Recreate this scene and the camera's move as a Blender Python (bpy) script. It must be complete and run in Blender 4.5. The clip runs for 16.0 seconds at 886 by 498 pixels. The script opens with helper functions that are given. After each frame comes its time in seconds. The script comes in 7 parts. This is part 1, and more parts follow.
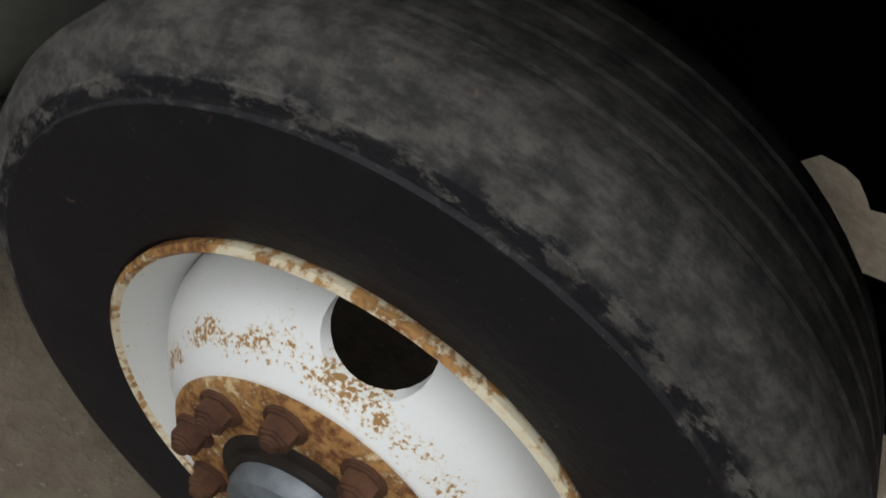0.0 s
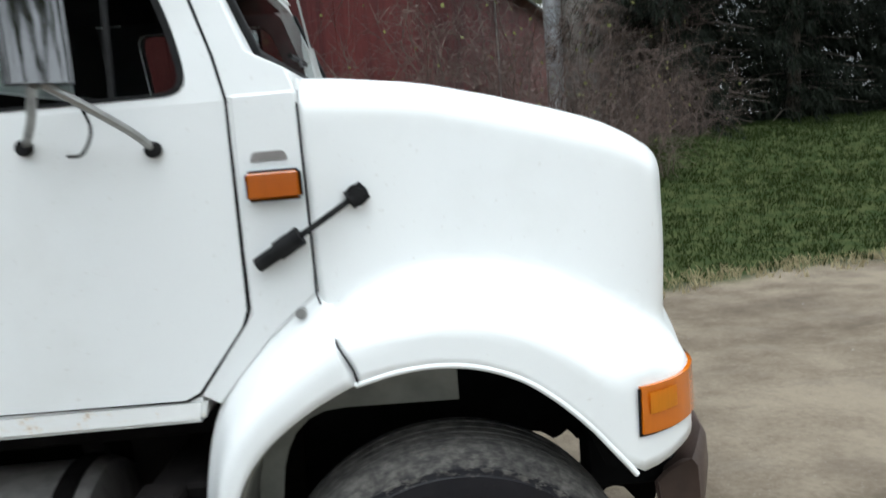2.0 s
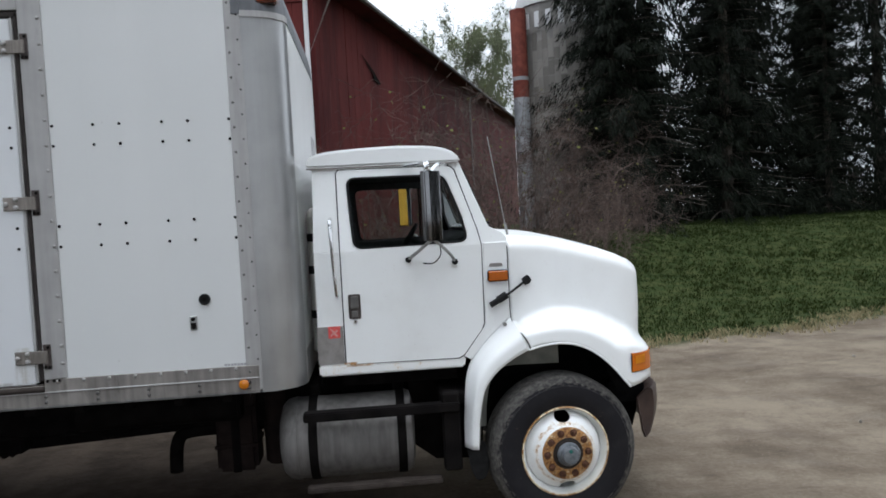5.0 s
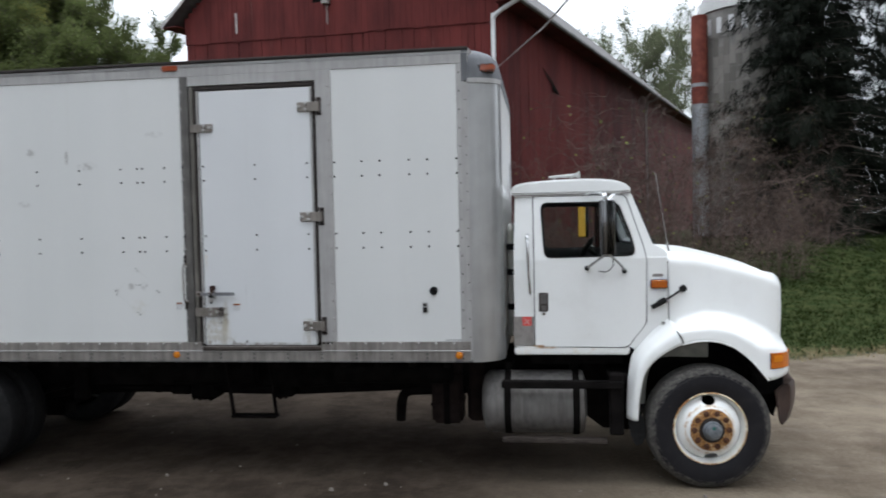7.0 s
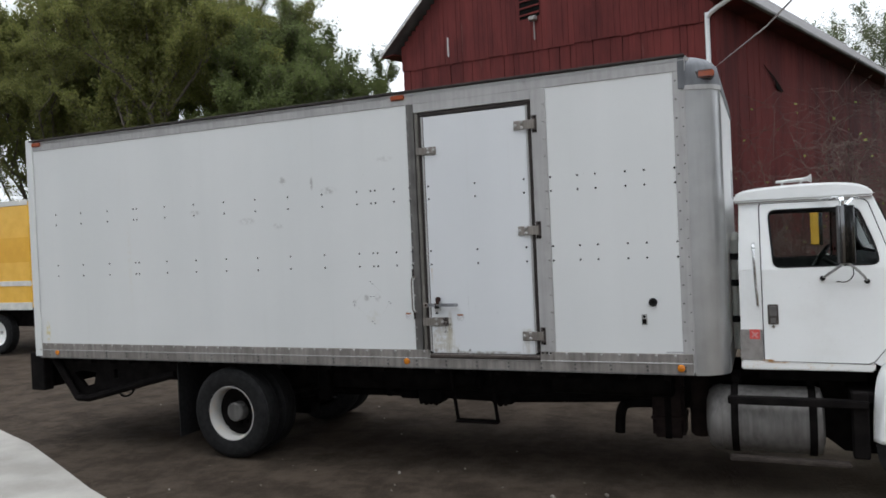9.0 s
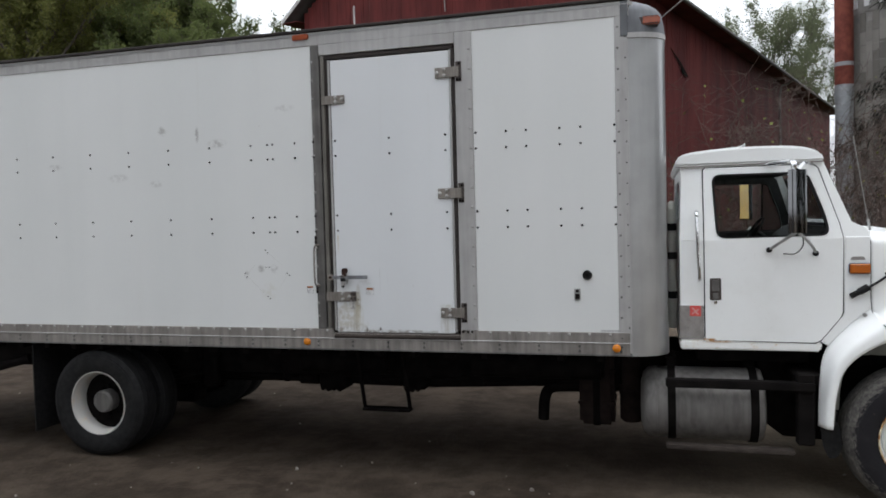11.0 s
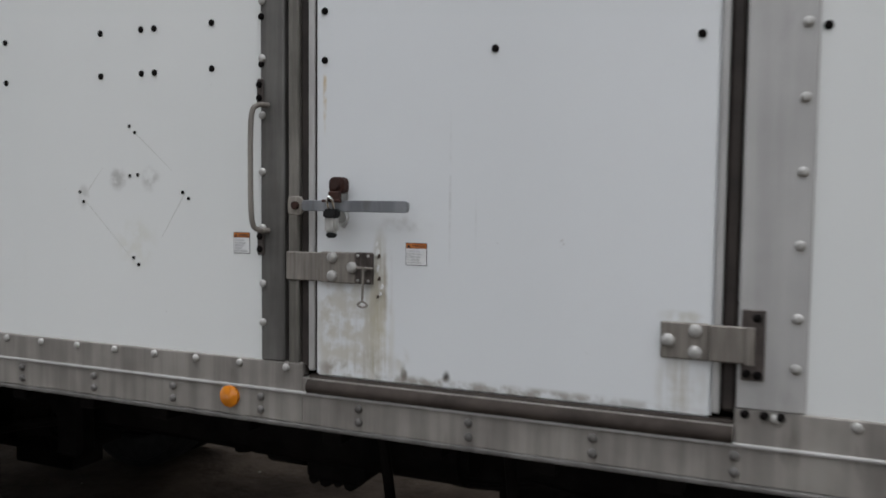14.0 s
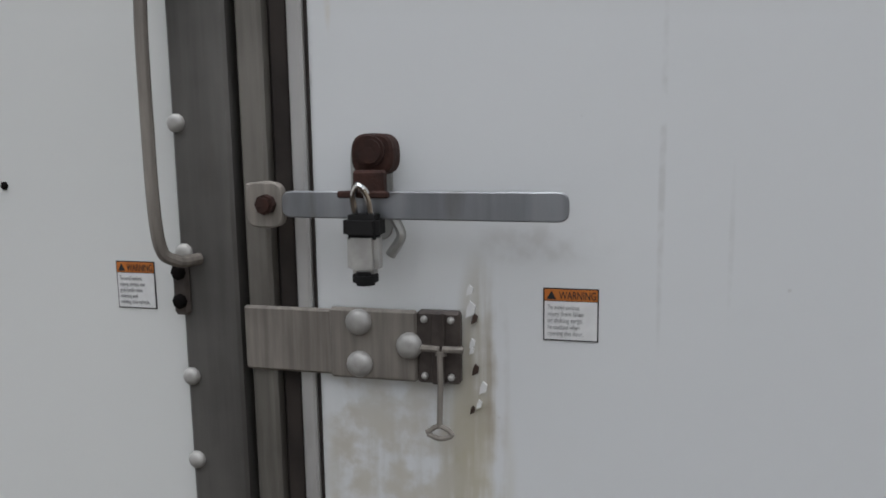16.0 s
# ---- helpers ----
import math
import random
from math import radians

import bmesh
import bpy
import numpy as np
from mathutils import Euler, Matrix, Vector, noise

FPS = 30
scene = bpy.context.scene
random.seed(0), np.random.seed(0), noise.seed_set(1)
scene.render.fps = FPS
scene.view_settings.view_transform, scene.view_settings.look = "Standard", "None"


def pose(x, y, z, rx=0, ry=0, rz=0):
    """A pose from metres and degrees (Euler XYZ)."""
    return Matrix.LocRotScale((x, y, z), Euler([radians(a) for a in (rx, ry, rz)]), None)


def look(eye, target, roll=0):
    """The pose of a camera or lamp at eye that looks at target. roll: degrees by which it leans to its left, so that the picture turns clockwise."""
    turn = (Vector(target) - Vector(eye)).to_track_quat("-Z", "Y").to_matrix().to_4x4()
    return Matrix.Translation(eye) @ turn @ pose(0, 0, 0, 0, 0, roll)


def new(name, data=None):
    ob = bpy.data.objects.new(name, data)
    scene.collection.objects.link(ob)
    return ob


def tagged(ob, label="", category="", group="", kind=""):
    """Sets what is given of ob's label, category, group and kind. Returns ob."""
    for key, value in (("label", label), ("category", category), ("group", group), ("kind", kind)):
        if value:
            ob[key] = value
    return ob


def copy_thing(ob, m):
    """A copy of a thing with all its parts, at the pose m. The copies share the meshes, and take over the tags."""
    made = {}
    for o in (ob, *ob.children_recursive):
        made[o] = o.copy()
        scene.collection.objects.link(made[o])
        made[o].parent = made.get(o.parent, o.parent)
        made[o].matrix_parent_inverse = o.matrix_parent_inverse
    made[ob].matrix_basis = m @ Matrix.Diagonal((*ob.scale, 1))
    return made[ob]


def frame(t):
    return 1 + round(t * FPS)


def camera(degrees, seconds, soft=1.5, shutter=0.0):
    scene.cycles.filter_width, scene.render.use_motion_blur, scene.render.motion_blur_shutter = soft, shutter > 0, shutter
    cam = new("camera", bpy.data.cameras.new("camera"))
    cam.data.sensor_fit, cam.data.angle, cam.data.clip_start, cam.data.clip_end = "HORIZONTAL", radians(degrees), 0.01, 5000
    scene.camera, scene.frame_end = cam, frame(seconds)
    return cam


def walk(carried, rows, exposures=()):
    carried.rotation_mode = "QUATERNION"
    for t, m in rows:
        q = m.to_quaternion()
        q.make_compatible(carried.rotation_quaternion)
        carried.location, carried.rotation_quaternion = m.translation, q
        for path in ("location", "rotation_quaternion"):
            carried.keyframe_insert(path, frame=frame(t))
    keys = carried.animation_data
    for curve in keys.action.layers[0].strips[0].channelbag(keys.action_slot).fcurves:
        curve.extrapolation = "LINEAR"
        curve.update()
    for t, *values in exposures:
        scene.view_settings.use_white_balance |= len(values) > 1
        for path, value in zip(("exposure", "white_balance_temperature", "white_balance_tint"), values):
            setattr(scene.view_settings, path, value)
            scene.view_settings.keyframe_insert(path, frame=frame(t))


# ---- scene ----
cam = camera(61.0, 16.0, soft=1.7, shutter=0.3)
PATH = [
    (0, (0.152, -0.307, 1.306), (-0.2, 1.013, -0.154), 24.2),
    (0.5, (0.141, -0.384, 1.387), (-0.167, 0.943, -0.077), 14.1),
    (1, (0.201, -0.724, 1.539), (-0.015, 0.884, 0.37), 0.1),
    (1.5, (0.234, -1.25, 1.732), (0.105, 0.615, 1.021), -6.6),
    (2, (0.03, -1.763, 1.811), (0.073, 0.215, 1.52), -4.8),
    (2.5, (-0.137, -2.37, 1.887), (-0.137, -0.38, 1.683), -4.0),
    (3, (-0.345, -2.876, 1.947), (-0.302, -0.889, 1.727), -5.2),
    (3.2, (-0.405, -3.09, 2.004), (-0.323, -1.103, 1.797), -2.6),
    (5.3, (-1.201, -5.194, 2.178), (-1.017, -3.204, 2.1), -3.2),
    (5.5, (-1.181, -5.372, 2.199), (-1.056, -3.377, 2.128), -2.3),
    (6, (-1.23, -5.777, 2.189), (-1.203, -3.777, 2.18), -2.4),
    (6.5, (-1.274, -6.143, 2.248), (-1.35, -4.146, 2.173), -3.1),
    (7, (-1.327, -6.447, 2.304), (-1.589, -4.465, 2.231), -1.3),
    (7.5, (-1.319, -6.63, 2.361), (-1.851, -4.703, 2.307), -2.2),
    (8, (-1.348, -6.654, 2.324), (-2.081, -4.793, 2.309), -2.7),
    (8.2, (-1.347, -6.653, 2.324), (-2.141, -4.817, 2.306), -2.6),
    (10.4, (-1.575, -6.465, 2.265), (-2.254, -4.585, 2.204), -2.1),
    (10.5, (-1.617, -6.382, 2.256), (-2.25, -4.488, 2.165), -2.0),
    (11, (-1.761, -5.869, 2.152), (-2.304, -3.946, 2.077), -1.5),
    (11.5, (-2.008, -5.28, 2.175), (-2.448, -3.334, 2.037), -1.2),
    (12, (-2.154, -4.545, 1.963), (-2.538, -2.592, 1.774), -1.9),
    (12.5, (-2.354, -3.84, 1.959), (-2.921, -1.939, 1.704), 1.5),
    (13, (-2.625, -3.163, 1.916), (-3.144, -1.247, 1.67), 0.3),
    (13.5, (-2.922, -2.435, 1.821), (-3.616, -0.568, 1.636), 0.4),
    (14, (-3.273, -1.78, 1.706), (-4.018, 0.073, 1.589), 0.6),
    (14.5, (-3.648, -1.308, 1.72), (-4.36, 0.559, 1.635), -0.2),
    (15, (-3.873, -0.931, 1.779), (-4.556, 0.94, 1.592), -0.6),
    (15.5, (-3.976, -0.823, 1.766), (-4.529, 1.087, 1.544), -0.2),
    (16, (-3.995, -0.814, 1.769), (-4.491, 1.102, 1.481), -0.8),
]
EXPOSURES = [(0.0, -1.58, 6300, 8), (0.5, -0.85, 6300, 8), (1.0, -0.38, 6250, 7), (1.5, -0.2, 6000, -1), (2.0, -0.75, 5900, 4), (2.5, -1.2, 5800, 6), (3.0, -1.25, 5850, 8),
             (5.5, -1.12, 5850, 9), (8.0, -1.08, 6000, 9), (10.5, -1.15, 6080, 10), (12.5, -1.16, 6170, 10), (16.0, -1.25, 6200, 10)]
walk(cam, [(t, look(eye, target, roll)) for t, eye, target, roll in PATH], EXPOSURES)

# ---- world and light: a bright overcast sky ----
world = bpy.data.worlds.new("world")
scene.world = world
world.use_nodes = True
wn = world.node_tree
sky = wn.nodes.new("ShaderNodeTexSky")
sky.sky_type, sky.sun_disc = "NISHITA", False
sky.sun_elevation, sky.sun_rotation = radians(80), radians(180)
sky.air_density, sky.dust_density, sky.ozone_density = 1.0, 9.0, 1.0
veil = wn.nodes.new("ShaderNodeHueSaturation")
veil.inputs["Saturation"].default_value, veil.inputs["Value"].default_value = 0.20, 4.0
wn.links.new(sky.outputs[0], veil.inputs["Color"])
cloud = wn.nodes.new("ShaderNodeMix")  # an even cloud cover over the sky
cloud.data_type = "RGBA"
cloud.inputs[0].default_value, cloud.inputs[7].default_value = 0.70, (26.0, 26.2, 26.4, 1)
wn.links.new(veil.outputs[0], cloud.inputs[6])
wn.links.new(cloud.outputs[2], wn.nodes["Background"].inputs[0])
wn.nodes["Background"].inputs[1].default_value = 0.15
sun = new("sun", bpy.data.lights.new("sun", "SUN"))
sun.data.energy, sun.data.angle, sun.data.color = 1.3, radians(50), (1.0, 0.985, 0.96)
sun.matrix_basis = look((0.2, 0.9, 5.5), (0, 0, 0))


# ---- materials ----
class Mat:
    """A principled material with helpers to lay noise, wear and relief over it."""

    def __init__(self, name, rough=0.5, metal=0.0, spec=0.5):
        self.m = bpy.data.materials.new(name)
        self.m.use_nodes = True
        self.t = self.m.node_tree
        self.b = self.t.nodes["Principled BSDF"]
        self.b.inputs["Roughness"].default_value = rough
        self.b.inputs["Metallic"].default_value = metal
        self.b.inputs["Specular IOR Level"].default_value = spec
        self.pos = self.node("ShaderNodeNewGeometry").outputs["Position"]
        self.obj = self.node("ShaderNodeTexCoord").outputs["Object"]

    def node(self, kind, **props):
        n = self.t.nodes.new(kind)
        for k, v in props.items():
            if k == "operation":
                n.operation = v
            elif k == "data_type":
                n.data_type = v
            elif k == "blend_type":
                n.blend_type = v
        return n

    def put(self, sock, v):
        if isinstance(v, bpy.types.NodeSocket):
            self.t.links.new(v, sock)
        elif isinstance(v, (tuple, list)) and len(v) == 3 and sock.type == "RGBA":
            sock.default_value = (*v, 1)
        else:
            sock.default_value = v

    def math(self, op, a, b=0.0, clamp=False):
        n = self.node("ShaderNodeMath", operation=op)
        n.use_clamp = clamp
        self.put(n.inputs[0], a), self.put(n.inputs[1], b)
        return n.outputs[0]

    def noise(self, scale, detail=4.0, stretch=(1, 1, 1), src=None, rough=0.55):
        mp = self.node("ShaderNodeMapping")
        self.put(mp.inputs["Vector"], src or self.pos)
        mp.inputs["Scale"].default_value = stretch
        n = self.node("ShaderNodeTexNoise")
        self.t.links.new(mp.outputs[0], n.inputs["Vector"])
        n.inputs["Scale"].default_value, n.inputs["Detail"].default_value, n.inputs["Roughness"].default_value = scale, detail, rough
        return n.outputs["Fac"]

    def ramp(self, v, lo, hi):
        n = self.node("ShaderNodeMapRange")
        n.interpolation_type = "SMOOTHSTEP"
        self.put(n.inputs["Value"], v)
        n.inputs["From Min"].default_value, n.inputs["From Max"].default_value = lo, hi
        return n.outputs[0]

    def mix(self, fac, a, b):
        n = self.node("ShaderNodeMix", data_type="RGBA")
        self.put(n.inputs[0], fac), self.put(n.inputs[6], a), self.put(n.inputs[7], b)
        return n.outputs[2]

    def axis(self, which, src=None):
        n = self.node("ShaderNodeSeparateXYZ")
        self.put(n.inputs[0], src or self.pos)
        return n.outputs["XYZ".index(which)]

    def spot(self, centre, size, src=None):
        """1 inside an ellipsoid of that size round centre, fading to 0 at its edge."""
        a = self.node("ShaderNodeVectorMath", operation="SUBTRACT")
        self.put(a.inputs[0], src or self.pos)
        a.inputs[1].default_value = centre
        b = self.node("ShaderNodeVectorMath", operation="DIVIDE")
        self.t.links.new(a.outputs[0], b.inputs[0])
        b.inputs[1].default_value = size
        c = self.node("ShaderNodeVectorMath", operation="LENGTH")
        self.t.links.new(b.outputs[0], c.inputs[0])
        return self.ramp(c.outputs["Value"], 1.0, 0.3)

    def colour(self, c):
        self.put(self.b.inputs["Base Color"], c)
        return self

    def rough(self, r):
        self.put(self.b.inputs["Roughness"], r)
        return self

    def bump(self, h, strength=0.3, dist=0.01):
        n = self.node("ShaderNodeBump")
        n.inputs["Strength"].default_value, n.inputs["Distance"].default_value = strength, dist
        self.put(n.inputs["Height"], h)
        self.t.links.new(n.outputs[0], self.b.inputs["Normal"])
        return self


def simple(name, dark, light, rough=0.5, metal=0.0, scale=8, bump=0.1, fine=60, dist=0.003, spec=0.4):
    """Two tones in coarse and fine noise, with slight relief."""
    k = Mat(name, rough, metal, spec)
    big, small = k.noise(scale), k.noise(fine, 3)
    f = k.math("ADD", k.math("MULTIPLY", k.ramp(big, 0.3, 0.7), 0.65), k.math("MULTIPLY", small, 0.35))
    k.colour(k.mix(f, dark, light)).bump(small, bump, dist)
    k.rough(k.math("ADD", k.math("MULTIPLY", small, 0.2), rough - 0.1))
    return k.m


def make_cab_paint():
    k = Mat("cab_paint", 0.32)
    grime = k.ramp(k.noise(3.0, 6), 0.45, 0.8)
    speck = k.ramp(k.noise(55, 3), 0.66, 0.76)
    c = k.mix(k.math("MULTIPLY", grime, 0.35), (0.80, 0.81, 0.80), (0.66, 0.66, 0.63))
    c = k.mix(k.math("MULTIPLY", speck, 0.25), c, (0.45, 0.40, 0.33))
    k.b.inputs["Coat Weight"].default_value = 0.25
    k.b.inputs["Coat Roughness"].default_value = 0.15
    k.colour(c).bump(k.noise(1.6, 2), 0.05, 0.02)
    return k.m


def make_panel(name, a, b, smudges):
    """Fibreglass cargo panel: faint upright bands, scuffs, run-off streaks and worn marks."""
    k = Mat(name, 0.42)
    band = k.noise(1.4, 3, (1.0, 1.0, 0.04))
    cloud = k.noise(1.1, 5)
    c = k.mix(k.ramp(k.math("ADD", k.math("MULTIPLY", band, 0.6), k.math("MULTIPLY", cloud, 0.4)), 0.25, 0.75), a, b)
    streak = k.math("MULTIPLY", k.ramp(k.noise(9, 4, (1, 1, 0.05)), 0.60, 0.78), 0.07)
    c = k.mix(streak, c, (0.42, 0.39, 0.33))
    speck = k.ramp(k.noise(30, 2), 0.74, 0.78)
    c = k.mix(k.math("MULTIPLY", speck, 0.35), c, (0.3, 0.28, 0.25))
    blot = k.noise(22, 5)
    drip = k.math("ADD", k.math("MULTIPLY", k.noise(30, 5, (1, 1, 0.05)), 0.75), k.math("MULTIPLY", blot, 0.25))
    for centre, size, tone, amount, *runs in smudges:
        f = k.math("MULTIPLY", k.spot(centre, size), k.ramp(drip, 0.40, 0.60) if runs else k.ramp(blot, 0.38, 0.62))
        c = k.mix(k.math("MULTIPLY", f, amount), c, tone)
    k.colour(c).bump(k.noise(5, 3, (1, 1, 0.3)), 0.06, 0.01)
    return k.m


def make_aluminium(name, a, b, rough=0.45, metal=0.55, runs=24, stain=0.5):
    k = Mat(name, rough, metal)
    run = k.noise(runs, 5, (1, 1, 0.06))
    cloud = k.noise(4, 5)
    pit = k.noise(160, 2)
    f = k.math("ADD", k.math("MULTIPLY", k.ramp(run, 0.3, 0.7), 0.5), k.math("MULTIPLY", k.ramp(cloud, 0.3, 0.7), 0.5))
    c = k.mix(f, a, b)
    c = k.mix(k.math("MULTIPLY", k.ramp(k.noise(11, 6, (1, 1, 0.25)), 0.6, 0.74), stain), c, (0.09, 0.08, 0.07))
    k.colour(c).bump(pit, 0.08, 0.002)
    k.rough(k.math("ADD", k.math("MULTIPLY", cloud, 0.25), rough - 0.1))
    return k.m


def make_rusty_white(name, lo, hi, base=(0.80, 0.80, 0.78)):
    """White enamel eaten by rust; more of it the lower lo and hi lie."""
    k = Mat(name, 0.4)
    r = k.noise(13, 8, rough=0.7)
    fine = k.noise(85, 4)
    mask = k.ramp(k.math("ADD", k.math("MULTIPLY", r, 0.65), k.math("MULTIPLY", fine, 0.35)), lo, hi)
    rust = k.mix(k.ramp(fine, 0.35, 0.65), (0.13, 0.045, 0.012), (0.42, 0.22, 0.07))
    halo = k.ramp(k.math("ADD", k.math("MULTIPLY", r, 0.65), k.math("MULTIPLY", fine, 0.35)), lo - 0.07, hi)
    c = k.mix(k.math("MULTIPLY", halo, 0.5), base, (0.66, 0.46, 0.22))
    k.colour(k.mix(mask, c, rust)).bump(k.math("ADD", mask, fine), 0.25, 0.002)
    k.rough(k.math("ADD", k.math("MULTIPLY", mask, 0.45), 0.32))
    return k.m


def make_front_rim():
    """White enamel with a broken ring of rust specks round the stud plate."""
    k = Mat("disc_enamel", 0.38)
    x, z = k.math("SUBTRACT", k.axis("X"), 0.035), k.math("SUBTRACT", k.axis("Z"), 0.515)
    r = k.math("SQRT", k.math("ADD", k.math("MULTIPLY", x, x), k.math("MULTIPLY", z, z)))
    ring = k.ramp(k.math("ABSOLUTE", k.math("SUBTRACT", r, 0.199)), 0.030, 0.0)
    flank = k.ramp(r, 0.262, 0.300)
    fine, mid = k.noise(210, 3), k.noise(30, 5, rough=0.65)
    v = k.math("ADD", k.math("ADD", k.math("MULTIPLY", fine, 0.55), k.math("MULTIPLY", mid, 0.45)), k.math("ADD", k.math("MULTIPLY", ring, 0.145), k.math("MULTIPLY", flank, 0.06)))
    mask = k.ramp(v, 0.655, 0.715)
    halo = k.ramp(v, 0.59, 0.68)
    c = k.mix(k.math("MULTIPLY", halo, 0.45), (0.80, 0.81, 0.80), (0.70, 0.56, 0.33))
    c = k.mix(k.math("MULTIPLY", flank, 0.35), c, (0.52, 0.47, 0.36))
    k.colour(k.mix(mask, c, k.mix(fine, (0.22, 0.10, 0.03), (0.46, 0.27, 0.10)))).bump(v, 0.15, 0.002)
    k.rough(k.math("ADD", k.math("MULTIPLY", mask, 0.45), 0.32))
    return k.m


def make_tyre():
    """Black rubber; dried mud lies in blotches over tread and shoulder, the sidewall is wiped clean."""
    k = Mat("tyre_rubber", 0.62, 0, 0.18)
    x, z = k.axis("X", k.obj), k.axis("Z", k.obj)
    r = k.math("SQRT", k.math("ADD", k.math("MULTIPLY", x, x), k.math("MULTIPLY", z, z)))
    blot = k.noise(26, 6, rough=0.65)
    dusty = k.ramp(k.math("ADD", r, k.math("MULTIPLY", k.math("SUBTRACT", blot, 0.5), 0.045)), 0.444, 0.456)
    full = k.ramp(k.math("ADD", r, k.math("MULTIPLY", k.math("SUBTRACT", blot, 0.5), 0.03)), 0.462, 0.474)
    turn = k.node("ShaderNodeCombineXYZ")
    k.put(turn.inputs[0], k.math("MULTIPLY", k.math("ARCTAN2", z, x), 0.22)), k.put(turn.inputs[1], r), k.put(turn.inputs[2], k.axis("Y", k.obj))
    worn = k.noise(58, 6, src=turn.outputs[0], rough=0.7)
    score = k.ramp(k.noise(40, 4, (0.12, 1.6, 1.6), turn.outputs[0]), 0.56, 0.70)
    patch = k.mix(full, k.ramp(worn, 0.47, 0.58), k.math("ADD", k.math("MULTIPLY", k.ramp(worn, 0.33, 0.62), 0.6), 0.32))
    dust = k.mix(k.ramp(k.noise(26, 6, rough=0.7), 0.3, 0.7), (0.050, 0.047, 0.043), (0.128, 0.121, 0.108))
    c = k.mix(k.math("MULTIPLY", dusty, patch), (0.0115, 0.011, 0.0135), dust)
    film = k.math("MULTIPLY", k.ramp(k.noise(7, 6), 0.42, 0.75), 0.22)
    c = k.mix(film, c, (0.045, 0.043, 0.042))
    c = k.mix(k.math("MULTIPLY", k.math("MULTIPLY", score, dusty), 0.5), c, (0.034, 0.032, 0.031))
    scar = k.ramp(k.noise(90, 3, (1, 0.2, 1), k.obj), 0.70, 0.75)
    c = k.mix(k.math("MULTIPLY", scar, 0.4), c, (0.16, 0.11, 0.085))
    k.colour(c).bump(k.math("ADD", k.noise(60, 5), k.math("MULTIPLY", worn, 1.2)), 0.4, 0.003)
    k.rough(k.math("ADD", k.math("MULTIPLY", dusty, 0.3), 0.5))
    return k.m


def make_ground():
    k = Mat("packed_dirt", 0.95, 0, 0.06)
    x, y = k.axis("X"), k.axis("Y")
    big, mid, fine = k.noise(0.35, 5), k.noise(2.0, 7, rough=0.62), k.noise(26, 5)
    track = k.noise(0.8, 5, (0.7, 1.5, 1.0))
    f = k.math("ADD", k.math("ADD", k.math("MULTIPLY", big, 0.3), k.math("MULTIPLY", mid, 0.35)), k.math("ADD", k.math("MULTIPLY", fine, 0.15), k.math("MULTIPLY", track, 0.30)))
    dirt = k.mix(k.ramp(f, 0.42, 0.66), (0.088, 0.070, 0.051), (0.190, 0.158, 0.118))
    stone = k.ramp(k.noise(75, 2), 0.66, 0.72)
    dirt = k.mix(k.math("MULTIPLY", stone, 0.45), dirt, (0.27, 0.25, 0.225))
    damp = k.ramp(k.noise(0.9, 4), 0.55, 0.7)
    dirt = k.mix(k.math("MULTIPLY", damp, 0.35), dirt, (0.066, 0.054, 0.044))
    crust = k.ramp(k.noise(1.25, 7, (0.8, 1.3, 1), rough=0.62), 0.54, 0.66)
    dirt = k.mix(k.math("MULTIPLY", crust, 0.5), dirt, k.mix(fine, (0.110, 0.092, 0.070), (0.180, 0.154, 0.122)))
    rut = k.ramp(k.noise(2.6, 6, (0.45, 1.6, 1), rough=0.6), 0.58, 0.70)
    dirt = k.mix(k.math("MULTIPLY", rut, 0.35), dirt, (0.046, 0.036, 0.028))
    # damp dark soil towards the rear, deepened for the shade under the truck
    damp_shade = k.ramp(k.math("ADD", k.math("MULTIPLY", x, -1.0), k.math("MULTIPLY", k.math("SUBTRACT", k.noise(0.5, 5), 0.5), 3.0)), -0.2, 2.4)
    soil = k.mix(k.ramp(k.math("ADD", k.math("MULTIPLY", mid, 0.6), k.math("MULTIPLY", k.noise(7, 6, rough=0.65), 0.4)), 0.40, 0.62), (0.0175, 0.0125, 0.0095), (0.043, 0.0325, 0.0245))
    dirt = k.mix(k.math("MULTIPLY", damp_shade, 0.9), dirt, soil)
    turf = k.mix(k.ramp(k.noise(3.5, 5), 0.35, 0.65), (0.020, 0.032, 0.009), (0.044, 0.052, 0.018))
    edge = k.math("ADD", k.math("ADD", y, k.math("MULTIPLY", k.math("SUBTRACT", k.noise(1.1, 5), 0.5), 1.3)), k.math("MULTIPLY", x, -0.27))
    grassy = k.ramp(edge, 5.2, 5.8)
    beyond = k.math("MULTIPLY", grassy, k.ramp(x, -1.0, 1.5))
    far = k.ramp(y, 18, 24)
    k.colour(k.mix(k.math("MAXIMUM", beyond, far), dirt, turf))
    k.bump(k.math("ADD", k.math("ADD", k.math("MULTIPLY", mid, 1.2), k.math("MULTIPLY", fine, 0.5)), track), 0.55, 0.05)
    return k.m


